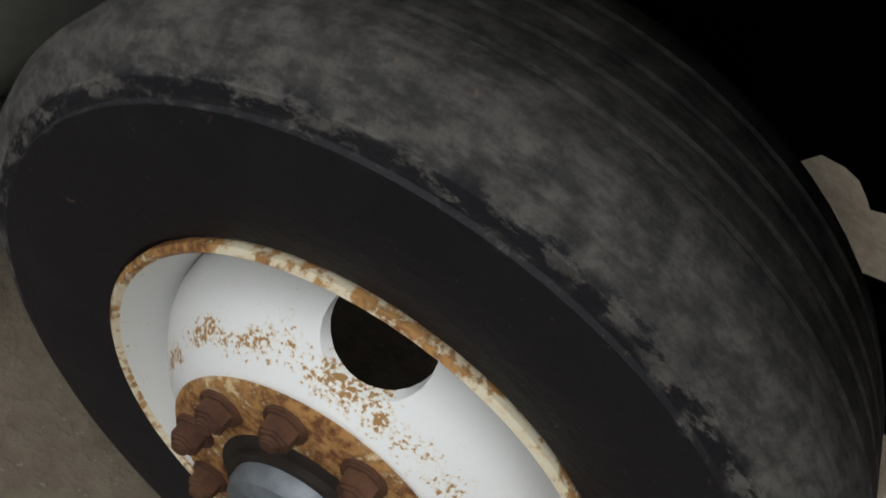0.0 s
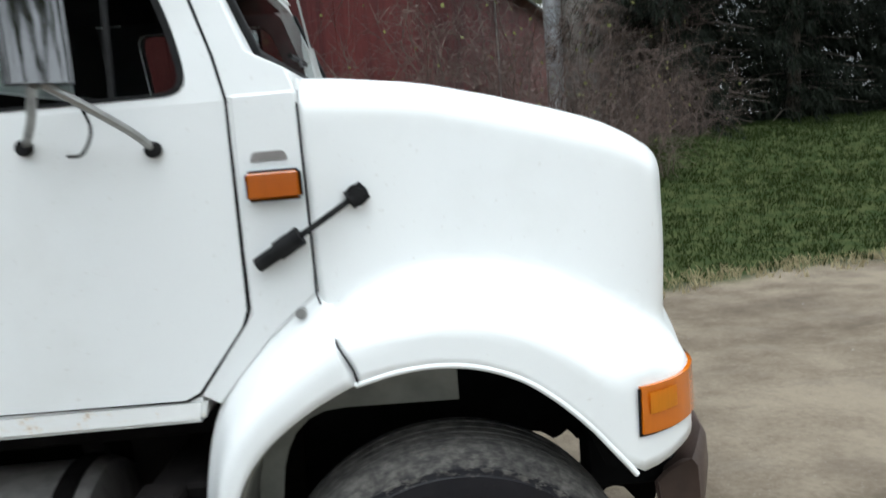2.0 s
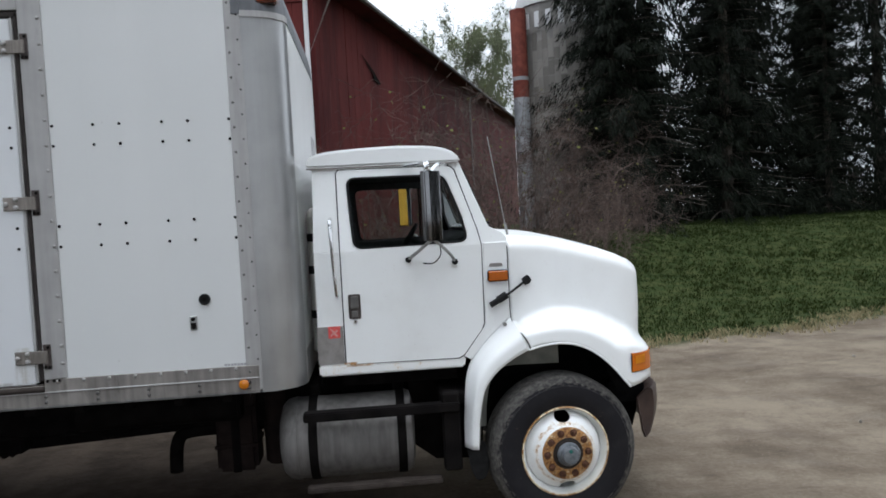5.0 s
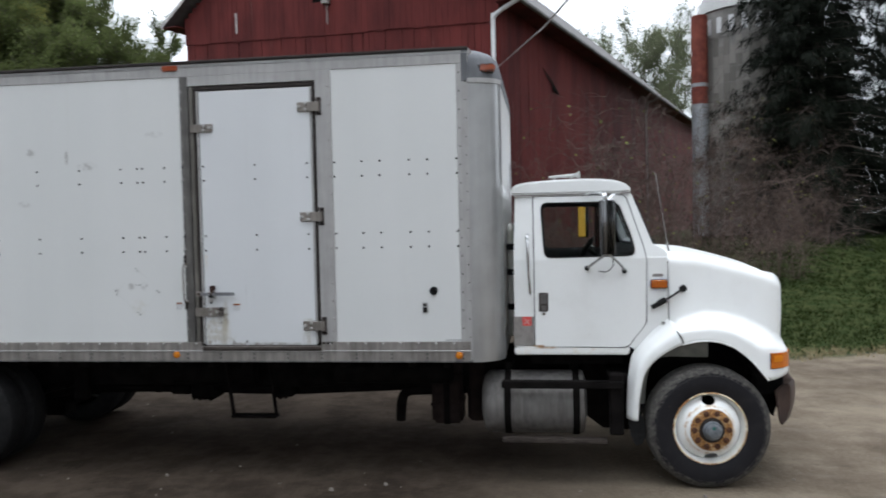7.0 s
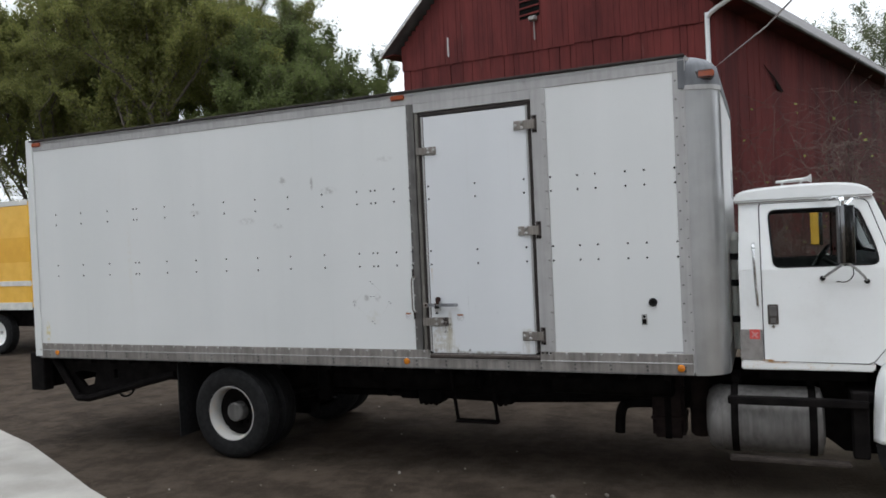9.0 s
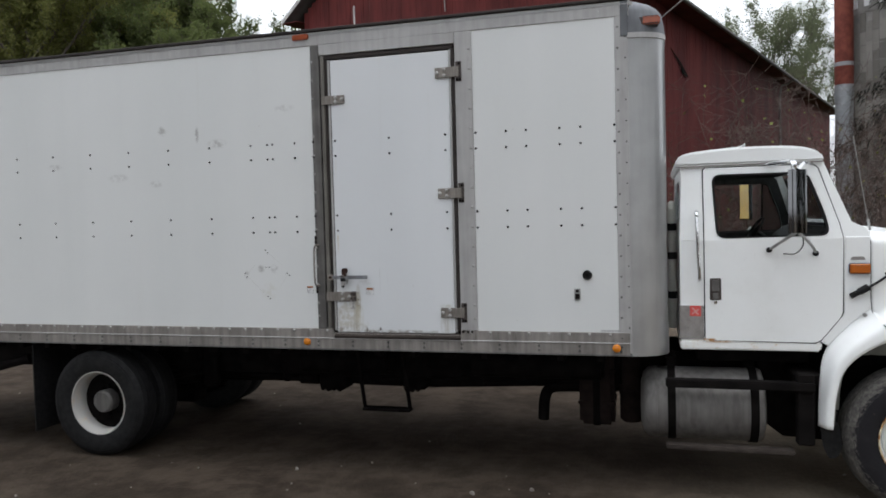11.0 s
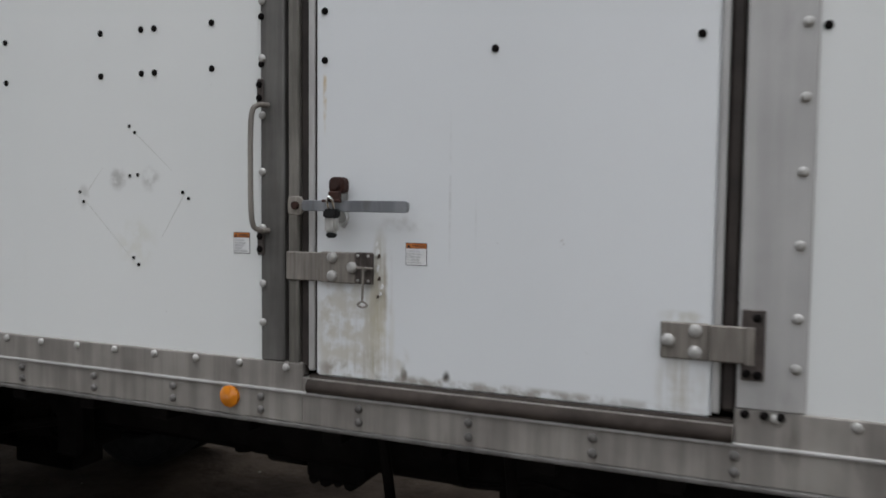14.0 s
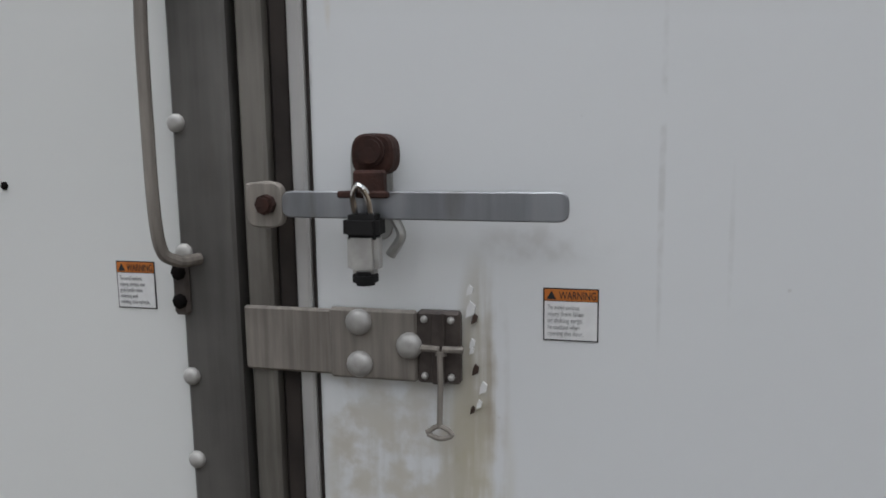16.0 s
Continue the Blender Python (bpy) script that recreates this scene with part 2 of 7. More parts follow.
def make_boards():
    k = Mat("barn_red_boards", 0.85, 0, 0.25)
    rnd = k.node("ShaderNodeObjectInfo").outputs["Random"]
    grain = k.noise(30, 5, (1, 1, 0.04))
    fade = k.noise(0.9, 5, (1, 1, 0.35))
    f = k.math("ADD", k.math("MULTIPLY", grain, 0.30), k.math("ADD", k.math("MULTIPLY", fade, 0.64), k.math("MULTIPLY", rnd, 0.06)))
    c = k.mix(k.ramp(f, 0.3, 0.7), (0.046, 0.0075, 0.0075), (0.120, 0.023, 0.020))
    bare = k.math("MULTIPLY", k.ramp(k.noise(8, 5, (1, 1, 0.08)), 0.66, 0.78), 0.5)
    k.colour(k.mix(bare, c, (0.16, 0.11, 0.09))).bump(grain, 0.35, 0.006)
    return k.m


def make_leaf(name, a, b, trans=0.25):
    k = Mat(name, 0.75, 0, 0.12)
    isl = k.node("ShaderNodeNewGeometry").outputs["Random Per Island"]
    c = k.mix(k.math("ADD", k.math("MULTIPLY", isl, 0.6), k.math("MULTIPLY", k.noise(0.8, 3), 0.4)), a, b)
    k.colour(c)
    tr = k.node("ShaderNodeBsdfTranslucent")
    k.put(tr.inputs["Color"], c)
    mx = k.node("ShaderNodeMixShader")
    mx.inputs[0].default_value = trans
    out = k.t.nodes["Material Output"]
    k.t.links.new(k.b.outputs[0], mx.inputs[1])
    k.t.links.new(tr.outputs[0], mx.inputs[2])
    k.t.links.new(mx.outputs[0], out.inputs["Surface"])
    return k.m


def make_lens(name, c):
    k = Mat(name, 0.15)
    ribs = k.noise(160, 1, (1, 1, 0.03))
    cloud = k.noise(14, 3)
    k.colour(k.mix(k.math("ADD", k.math("MULTIPLY", ribs, 0.5), k.math("MULTIPLY", cloud, 0.5)), tuple(v * 0.7 for v in c), c)).bump(ribs, 0.15, 0.002)
    k.b.inputs["Coat Weight"].default_value = 0.5
    return k.m


def make_glass(name="window_glass", tint=(0.80, 0.84, 0.83)):
    k = Mat(name, 0.02)
    k.b.inputs["Transmission Weight"].default_value = 1.0
    k.b.inputs["IOR"].default_value = 1.02
    k.colour(tint)
    return k.m


def make_mirror():
    k = Mat("mirror_glass", 0.03, 1.0)
    k.colour((0.85, 0.86, 0.86))
    return k.m


GREY, RUSTY, STAIN = (0.30, 0.29, 0.28), (0.20, 0.09, 0.04), (0.36, 0.33, 0.25)
DIAMOND = [((-5.07, 0, 1.775), (0.05, 0.1, 0.045), GREY, 0.7), ((-4.94, 0, 1.775), (0.045, 0.1, 0.05), GREY, 0.6),
           ((-5.21, 0, 1.72), (0.03, 0.1, 0.05), GREY, 0.55), ((-5.0, 0, 1.58), (0.10, 0.1, 0.10), (0.55, 0.54, 0.48), 0.5),
           ((-6.02, 0, 3.02), (0.06, 0.1, 0.06), GREY, 0.65), ((-5.66, 0, 2.97), (0.025, 0.1, 0.09), GREY, 0.8), ((-5.46, 0, 2.88), (0.12, 0.1, 0.05), GREY, 0.6),
           ((-6.5, 0, 2.62), (0.14, 0.1, 0.05), GREY, 0.4), ((-7.2, 0, 2.75), (0.10, 0.1, 0.04), GREY, 0.45), ((-4.8, 0, 3.15), (0.12, 0.1, 0.04), GREY, 0.3),
           ((-6.1, 0, 2.55), (0.10, 0.1, 0.04), GREY, 0.35), ((-9.60, 0, 1.40), (0.05, 0.1, 0.16), (0.55, 0.45, 0.12), 0.8), ((-8.2, 0, 2.2), (0.05, 0.1, 0.7), (0.6, 0.58, 0.52), 0.35)]
BEIGE, PITCH = (0.42, 0.38, 0.27), (0.04, 0.035, 0.03)
DOOR_MARKS = [((-4.175, 0, 1.36), (0.06, 0.1, 0.22), BEIGE, 1.0, 1), ((-4.165, 0, 1.52), (0.032, 0.1, 0.15), (0.36, 0.33, 0.26), 0.9, 1), ((-4.27, 0, 1.36), (0.13, 0.1, 0.18), (0.40, 0.385, 0.34), 0.7, 1), ((-4.26, 0, 1.42), (0.13, 0.1, 0.20), (0.46, 0.44, 0.40), 0.6), ((-4.20, 0, 1.28), (0.10, 0.1, 0.06), (0.30, 0.27, 0.22), 0.7, 1),
              ((-4.335, 0, 2.0), (0.008, 0.1, 0.12), (0.48, 0.36, 0.18), 0.8), ((-4.335, 0, 2.62), (0.008, 0.1, 0.12), (0.48, 0.40, 0.25), 0.4), ((-3.40, 0, 1.30), (0.07, 0.1, 0.10), (0.36, 0.33, 0.27), 0.8, 1), ((-3.40, 0, 1.455), (0.07, 0.1, 0.025), STAIN, 0.5),
              ((-4.095, 0, 1.262), (0.014, 0.1, 0.034), PITCH, 1.0), ((-3.975, 0, 1.258), (0.015, 0.1, 0.028), PITCH, 1.0), ((-4.10, 0, 1.29), (0.03, 0.1, 0.05), (0.46, 0.44, 0.39), 0.6), ((-3.97, 0, 1.74), (0.005, 0.1, 0.26), GREY, 0.28), ((-3.90, 0, 1.66), (0.004, 0.1, 0.10), GREY, 0.15),
              # the grey mark at z 1.655 lies just under the lock bar's right end
              ((-4.27, 0, 1.34), (0.105, 0.1, 0.20), (0.47, 0.445, 0.385), 0.75), ((-4.145, 0, 1.50), (0.018, 0.1, 0.16), (0.25, 0.20, 0.15), 0.6, 1), ((-4.33, 0, 1.40), (0.03, 0.1, 0.22), (0.42, 0.39, 0.33), 0.6), ((-3.85, 0, 1.243), (0.62, 0.1, 0.022), (0.22, 0.19, 0.16), 0.8), ((-4.10, 0, 1.655), (0.10, 0.1, 0.03), (0.42, 0.41, 0.40), 0.45), ((-4.30, 0, 1.255), (0.08, 0.1, 0.035), (0.22, 0.19, 0.16), 0.8)]
PAINT = make_cab_paint()
PANEL = make_panel("cargo_panel_white", (0.60, 0.61, 0.60), (0.655, 0.66, 0.65), DIAMOND)
DOOR_PANEL = make_panel("door_panel_white", (0.60, 0.612, 0.622), (0.65, 0.662, 0.672), DOOR_MARKS)
ALU = make_aluminium("weathered_aluminium", (0.32, 0.312, 0.303), (0.43, 0.422, 0.412), 0.5, 0.3, 24, 0.22)
RAIL = make_aluminium("stained_rail_aluminium", (0.125, 0.113, 0.102), (0.280, 0.260, 0.238), 0.55, 0.15, 24, 0.75)
ALU_DARK = make_aluminium("grimy_aluminium", (0.060, 0.056, 0.053), (0.165, 0.157, 0.148), 0.55, 0.25, 24, 0.9)
ALU_TANK = make_aluminium("tank_aluminium", (0.095, 0.088, 0.082), (0.205, 0.195, 0.184), 0.6, 0.3)
# chrome darkened in its colour to stand in for dark reflections
MIRROR_BACK = simple("dimmed_chrome", (0.13, 0.13, 0.132), (0.20, 0.20, 0.203), 0.06, 1.0, 3, 0.0)
CORNER = make_aluminium("bright_corner_aluminium", (0.32, 0.32, 0.315), (0.42, 0.42, 0.415), 0.33, 0.75, 10, 0.05)
CAP = make_aluminium("dull_cast_cap", (0.085, 0.088, 0.095), (0.165, 0.17, 0.18), 0.5, 0.35, 24, 0.3)
BOX_BROWN = simple("dark_brown_steel", (0.010, 0.007, 0.007), (0.026, 0.018, 0.016), 0.8, 0, 9, 0.2, spec=0.1)
LOCK_STEEL = make_aluminium("blued_bar_steel", (0.15, 0.155, 0.17), (0.34, 0.35, 0.37), 0.33, 0.6)
STRAP = make_aluminium("streaked_strap_steel", (0.120, 0.106, 0.092), (0.265, 0.240, 0.212), 0.6, 0.15, 110)
PLATE = simple("brown_stained_plate", (0.028, 0.022, 0.020), (0.080, 0.065, 0.058), 0.5, 0.2, 30, 0.2)
JAMB = make_aluminium("weathered_jamb", (0.062, 0.056, 0.049), (0.185, 0.172, 0.152), 0.6, 0.1, 60, 0.8)
# dirt brown, darkened further for the shade the sill lies in
SILL = simple("grimy_shaded_sill", (0.018, 0.014, 0.012), (0.060, 0.049, 0.042), 0.75, 0, 9, 0.15, spec=0.15)
STEEL = simple("dull_steel", (0.24, 0.24, 0.235), (0.42, 0.42, 0.40), 0.40, 0.6, 20, 0.08)
CHROME = simple("chrome", (0.62, 0.63, 0.64), (0.78, 0.78, 0.78), 0.12, 1.0, 30, 0.03)
GALV = simple("galvanised_bolt", (0.28, 0.272, 0.258), (0.46, 0.45, 0.435), 0.45, 0.35, 40, 0.1)
RUBBER = simple("black_rubber", (0.006, 0.006, 0.0065), (0.018, 0.0175, 0.0175), 0.7, 0, 20, 0.15, spec=0.15)
SEAL = simple("dusty_rubber_seal", (0.012, 0.009, 0.008), (0.036, 0.028, 0.024), 0.8, 0, 14, 0.2)
BLACK = simple("black_chassis_steel", (0.0025, 0.0022, 0.0022), (0.011, 0.0095, 0.009), 0.85, 0, 7, 0.2, spec=0.05)
RUST = simple("brown_rust", (0.014, 0.006, 0.0045), (0.046, 0.017, 0.011), 0.9, 0, 40, 0.5, 110, 0.004)
RUST_STAIN = make_rusty_white("rust_bleed", 0.38, 0.56)
NUT = simple("rusted_nut", (0.05, 0.020, 0.011), (0.125, 0.056, 0.028), 0.9, 0, 30, 0.5, 120, 0.004)
RIM = make_rusty_white("rim_enamel", 0.61, 0.66)
RIM_DISC = make_front_rim()
# greyed base carries the shade inside the deep-dished rear wheel
RIM_REAR = make_rusty_white("shaded_rear_rim", 0.58, 0.66, (0.42, 0.41, 0.385))
RIM_EDGE = make_rusty_white("rusted_rim_edge", 0.47, 0.54, (0.72, 0.66, 0.50))
RIM_PLATE = make_rusty_white("rusted_hub_plate", 0.41, 0.49, (0.66, 0.50, 0.30))
HUB = simple("oily_hub_cap", (0.085, 0.095, 0.105), (0.22, 0.24, 0.26), 0.35, 0.3, 25, 0.1)
# brown-black tone for the ring round the hub cap
BORE_DARK = simple("dark_bore", (0.008, 0.006, 0.005), (0.03, 0.02, 0.014), 0.6, 0, 25, 0.3)
OIL = simple("green_oil_window", (0.02, 0.10, 0.09), (0.05, 0.20, 0.17), 0.2, 0, 30, 0.05)
TYRE = make_tyre()
AMBER = make_lens("amber_lens", (0.46, 0.105, 0.002))
AMBER_BRIGHT = make_lens("bright_amber_lens", (0.60, 0.150, 0.003))
AMBER_PALE = make_lens("amber_lens_window", (0.95, 0.38, 0.014))
REFLECT = make_lens("orange_reflector", (0.62, 0.20, 0.010))
DULL_RED = make_lens("dull_marker_lens", (0.32, 0.075, 0.03))
STICKER_PALE = simple("worn_sticker_print", (0.52, 0.20, 0.18), (0.62, 0.30, 0.28), 0.5, 0, 60, 0.02)
STICKER = simple("red_sticker", (0.50, 0.05, 0.05), (0.70, 0.12, 0.10), 0.5, 0, 60, 0.02)
TAN = simple("grey_kick_panel", (0.20, 0.185, 0.175), (0.30, 0.28, 0.265), 0.6, 0.2, 15, 0.1)
LINER = simple("grey_fender_liner", (0.16, 0.16, 0.138), (0.27, 0.265, 0.232), 0.8, 0, 8, 0.2)
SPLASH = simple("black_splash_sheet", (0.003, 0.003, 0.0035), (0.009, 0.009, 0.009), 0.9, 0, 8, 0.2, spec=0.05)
BUMPER = simple("dull_brown_bumper", (0.032, 0.021, 0.017), (0.080, 0.052, 0.042), 0.5, 0.3, 6, 0.1)
SEAT = simple("dark_seat_vinyl", (0.012, 0.012, 0.014), (0.03, 0.03, 0.032), 0.6, 0, 14, 0.1)
DASH = simple("dark_dashboard", (0.015, 0.015, 0.016), (0.04, 0.04, 0.042), 0.7, 0, 20, 0.1)
GLASS, MIRROR = make_glass(), make_mirror()
# tint puts the cab's darkness into the vent glass
GLASS_DARK = make_glass("dimmed_vent_glass", (0.42, 0.41, 0.42))
LABEL = simple("label_white", (0.60, 0.60, 0.60), (0.68, 0.68, 0.68), 0.5, 0, 60, 0.02)
LABEL_ORANGE = simple("label_orange", (0.42, 0.12, 0.018), (0.52, 0.17, 0.03), 0.5, 0, 60, 0.02)
INK = simple("label_ink", (0.012, 0.012, 0.014), (0.025, 0.025, 0.027), 0.8, 0, 60, 0.02)
FAINT = simple("faint_placard_residue", (0.47, 0.47, 0.445), (0.57, 0.57, 0.55), 0.6, 0, 40, 0.02)
PALE_INK = simple("faded_ink", (0.28, 0.28, 0.29), (0.36, 0.36, 0.37), 0.6, 0, 60, 0.02)
BOARD = make_boards()
ROOFING = simple("weathered_roofing", (0.09, 0.085, 0.085), (0.20, 0.19, 0.185), 0.8, 0.1, 2, 0.3)
TRIM = simple("peeling_white_trim", (0.30, 0.29, 0.28), (0.62, 0.61, 0.59), 0.7, 0, 4, 0.2)
# near-black colour that stands in for shade inside barn, cab and openings
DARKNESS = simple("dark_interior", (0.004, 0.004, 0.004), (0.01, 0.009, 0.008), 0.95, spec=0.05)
CONCRETE = simple("stained_concrete", (0.20, 0.19, 0.17), (0.36, 0.345, 0.315), 0.9, 0, 1.3, 0.3, 24, 0.02)
def make_staves():
    """Concrete staves, each weathered to its own grey."""
    k = Mat("weathered_staves", 0.9, 0, 0.2)
    rnd = k.node("ShaderNodeObjectInfo").outputs["Random"]
    stain = k.noise(1.6, 5, (1, 1, 0.4))
    f = k.math("ADD", k.math("MULTIPLY", rnd, 0.55), k.math("MULTIPLY", stain, 0.45))
    k.colour(k.mix(k.ramp(f, 0.2, 0.8), (0.155, 0.145, 0.130), (0.285, 0.270, 0.245))).bump(k.noise(20, 4), 0.3, 0.01)
    return k.m


STAVE_PIECE = make_staves()
STAVE = simple("silo_concrete", (0.13, 0.125, 0.115), (0.31, 0.295, 0.275), 0.9, 0, 1.6, 0.3, 20, 0.02)
SILO_RUST = simple("rusted_chute", (0.10, 0.020, 0.014), (0.24, 0.065, 0.042), 0.8, 0.1, 3, 0.3, 30, 0.01)
SILO_ZINC = simple("zinc_chute", (0.24, 0.25, 0.26), (0.42, 0.43, 0.44), 0.6, 0.4, 3, 0.2, 30, 0.01)
BARK = simple("tree_bark", (0.05, 0.04, 0.032), (0.13, 0.11, 0.09), 0.95, 0, 5, 0.7, 40, 0.02)
TWIG = simple("bare_twigs", (0.056, 0.036, 0.029), (0.125, 0.090, 0.074), 0.9, 0, 3, 0.2)
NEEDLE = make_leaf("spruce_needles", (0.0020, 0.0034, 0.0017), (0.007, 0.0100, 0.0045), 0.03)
LEAF = make_leaf("spring_leaves", (0.105, 0.122, 0.030), (0.250, 0.250, 0.085), 0.55)
LEAF_DARK = make_leaf("dense_green_leaves", (0.070, 0.096, 0.030), (0.160, 0.185, 0.066), 0.55)
LEAF_PALE = make_leaf("young_leaves", (0.12, 0.145, 0.078), (0.23, 0.255, 0.145), 0.4)
BLADE = make_leaf("grass_blades", (0.012, 0.021, 0.0035), (0.029, 0.040, 0.008), 0.2)
DRY = make_leaf("dry_grass", (0.18, 0.15, 0.08), (0.33, 0.28, 0.17), 0.2)
YELLOW = simple("yellow_body_paint", (0.66, 0.36, 0.03), (0.78, 0.46, 0.06), 0.4, 0, 3, 0.05)
YELLOW_DEEP = simple("deep_yellow_stripe", (0.60, 0.31, 0.01), (0.70, 0.38, 0.02), 0.4, 0, 3, 0.05)
PALE = simple("pale_body_rail", (0.50, 0.49, 0.45), (0.66, 0.65, 0.60), 0.5, 0.1, 6, 0.1)
STONE = simple("pale_stones", (0.12, 0.105, 0.09), (0.26, 0.24, 0.21), 0.9, 0, 20, 0.3)
SIDING = simple("grey_board_siding", (0.10, 0.098, 0.092), (0.20, 0.195, 0.185), 0.85, 0, 2, 0.2)
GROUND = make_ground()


# ---- building tools ----
def finish(bm, smooth=35):
    bmesh.ops.recalc_face_normals(bm, faces=bm.faces)
    for f in bm.faces:
        f.smooth = True
    for e in bm.edges:
        if len(e.link_faces) == 2 and e.calc_face_angle(0) > radians(smooth):
            e.smooth = False


def mesh_of(name, bm, material, smooth=35):
    finish(bm, smooth)
    me = bpy.data.meshes.new(name)
    bm.to_mesh(me)
    bm.free()
    me.materials.append(material)
    return me


def attach(ob, parent):
    if parent is not None:
        ob.parent = parent
        ob.matrix_parent_inverse = parent.matrix_basis.inverted() if parent.parent is None else Matrix()
    return ob


def part(name, bm, material, parent, label="", smooth=35):
    """One mesh object, in world places, under a thing or a part."""
    ob = attach(new(name, mesh_of(name, bm, material, smooth)), parent)
    return tagged(ob, label) if label else ob


def thing(name, label, category, base=(0, 0, 0), group="", kind=""):
    ob = new(name)
    ob.empty_display_size = 0.1
    ob.matrix_basis = Matrix.Translation(base)
    return tagged(ob, label, category, group, kind)


def pieces(name, me, parent, mats):
    """Objects of their own that share one mesh, one at each matrix."""
    for m in mats:
        ob = attach(new(name, me), parent)
        ob.matrix_basis = m


def bx(x0, x1, y0, y1, z0, z1, bev=0.004, seg=1):
    bm = bmesh.new()
    bmesh.ops.create_cube(bm, size=1, matrix=Matrix.Translation(((x0 + x1) / 2, (y0 + y1) / 2, (z0 + z1) / 2)) @ Matrix.Diagonal((abs(x1 - x0), abs(y1 - y0), abs(z1 - z0), 1)))
    if bev:
        bmesh.ops.bevel(bm, geom=bm.edges[:], offset=bev, segments=seg, affect="EDGES", clamp_overlap=True)
    return bm


def merge(*bms):
    out = bmesh.new()
    for b in bms:
        me = bpy.data.meshes.new("tmp")
        b.to_mesh(me)
        out.from_mesh(me)
        bpy.data.meshes.remove(me)
        b.free()
    return out


def moved(bm, m):
    bmesh.ops.transform(bm, matrix=m, verts=bm.verts)
    return bm


def cyl(p, q, r, seg=16, r2=None, bev=0.0):
    p, q = Vector(p), Vector(q)
    bm = bmesh.new()
    m = Matrix.Translation((p + q) / 2) @ (q - p).to_track_quat("Z", "Y").to_matrix().to_4x4()
    bmesh.ops.create_cone(bm, cap_ends=True, segments=seg, radius1=r, radius2=r if r2 is None else r2, depth=(q - p).length, matrix=m)
    if bev:
        rim = [e for e in bm.edges if any(len(f.verts) > 4 for f in e.link_faces)]
        bmesh.ops.bevel(bm, geom=rim, offset=bev, segments=2, affect="EDGES")
    return bm


def tube(points, r, seg=10, taper=None):
    """A round bar along a line of points."""
    bm = bmesh.new()
    pts = [Vector(p) for p in points]
    rings = []
    for i, p in enumerate(pts):
        d = (pts[min(i + 1, len(pts) - 1)] - pts[max(i - 1, 0)]).normalized()
        u = d.orthogonal().normalized() if i == 0 else (u - d * u.dot(d)).normalized()
        v = d.cross(u)
        rr = r if taper is None else r + (taper - r) * i / (len(pts) - 1)
        rings.append([bm.verts.new(p + (u * math.cos(a) + v * math.sin(a)) * rr) for a in (2 * math.pi * k / seg for k in range(seg))])
    for a, b in zip(rings, rings[1:]):
        for k in range(seg):
            bm.faces.new((a[k], a[(k + 1) % seg], b[(k + 1) % seg], b[k]))
    bm.faces.new(rings[0][::-1]), bm.faces.new(rings[-1])
    return bm


def bend(points, steps=5):
    """Rounds a line of points off with a Catmull-Rom curve."""
    p = [Vector(q) for q in points]
    p = [p[0] * 2 - p[1]] + p + [p[-1] * 2 - p[-2]]
    out = []
    for i in range(1, len(p) - 2):
        for s in range(steps):
            t = s / steps
            a, b, c, d = p[i - 1], p[i], p[i + 1], p[i + 2]
            out.append(0.5 * (2 * b + (c - a) * t + (2 * a - 5 * b + 4 * c - d) * t * t + (3 * b - 3 * c + d - a) * t ** 3))
    return out + [p[-2]]


def lathe(profile, centre, seg=64, close=True):
    """Turns (radius, y) points round an axis along y through centre (x, z)."""
    bm = bmesh.new()
    rings = [[bm.verts.new((centre[0] + r * math.cos(a), y, centre[1] + r * math.sin(a))) for a in (2 * math.pi * k / seg for k in range(seg))] for r, y in profile]
    pairs = list(zip(rings, rings[1:])) + ([(rings[-1], rings[0])] if close else [])
    for a, b in pairs:
        for k in range(seg):
            bm.faces.new((a[k], a[(k + 1) % seg], b[(k + 1) % seg], b[k]))
    return bm


def prism(poly, y0, y1, bev=0.0, seg=1):
    """An (x, z) outline pushed through from y0 to y1."""
    bm = bmesh.new()
    f = bm.faces.new([bm.verts.new((x, y0, z)) for x, z in poly])
    top = bmesh.ops.extrude_face_region(bm, geom=[f])["geom"]
    bmesh.ops.translate(bm, verts=[v for v in top if isinstance(v, bmesh.types.BMVert)], vec=(0, y1 - y0, 0))
    bmesh.ops.recalc_face_normals(bm, faces=bm.faces)
    if bev:
        bmesh.ops.bevel(bm, geom=bm.edges[:], offset=bev, segments=seg, affect="EDGES", clamp_overlap=True)
    return bm


def slab(poly, z0, z1):
    """An (x, y) outline pushed up from z0 to z1."""
    bm = bmesh.new()
    f = bm.faces.new([bm.verts.new((x, y, z0)) for x, y in poly])
    top = bmesh.ops.extrude_face_region(bm, geom=[f])["geom"]
    bmesh.ops.translate(bm, verts=[v for v in top if isinstance(v, bmesh.types.BMVert)], vec=(0, 0, z1 - z0))
    bmesh.ops.recalc_face_normals(bm, faces=bm.faces)
    return bm


def rounded(poly, r, steps=5):
    """Rounds the corners of an outline."""
    out = []
    n = len(poly)
    for i in range(n):
        a, b, c = Vector(poly[i - 1]), Vector(poly[i]), Vector(poly[(i + 1) % n])
        u, v = (a - b), (c - b)
        k = min(r, u.length * 0.45, v.length * 0.45)
        p, q = b + u.normalized() * k, b + v.normalized() * k
        for s in range(steps + 1):
            t = s / steps
            out.append(tuple(p * (1 - t) ** 2 + b * 2 * t * (1 - t) + q * t * t))
    return out


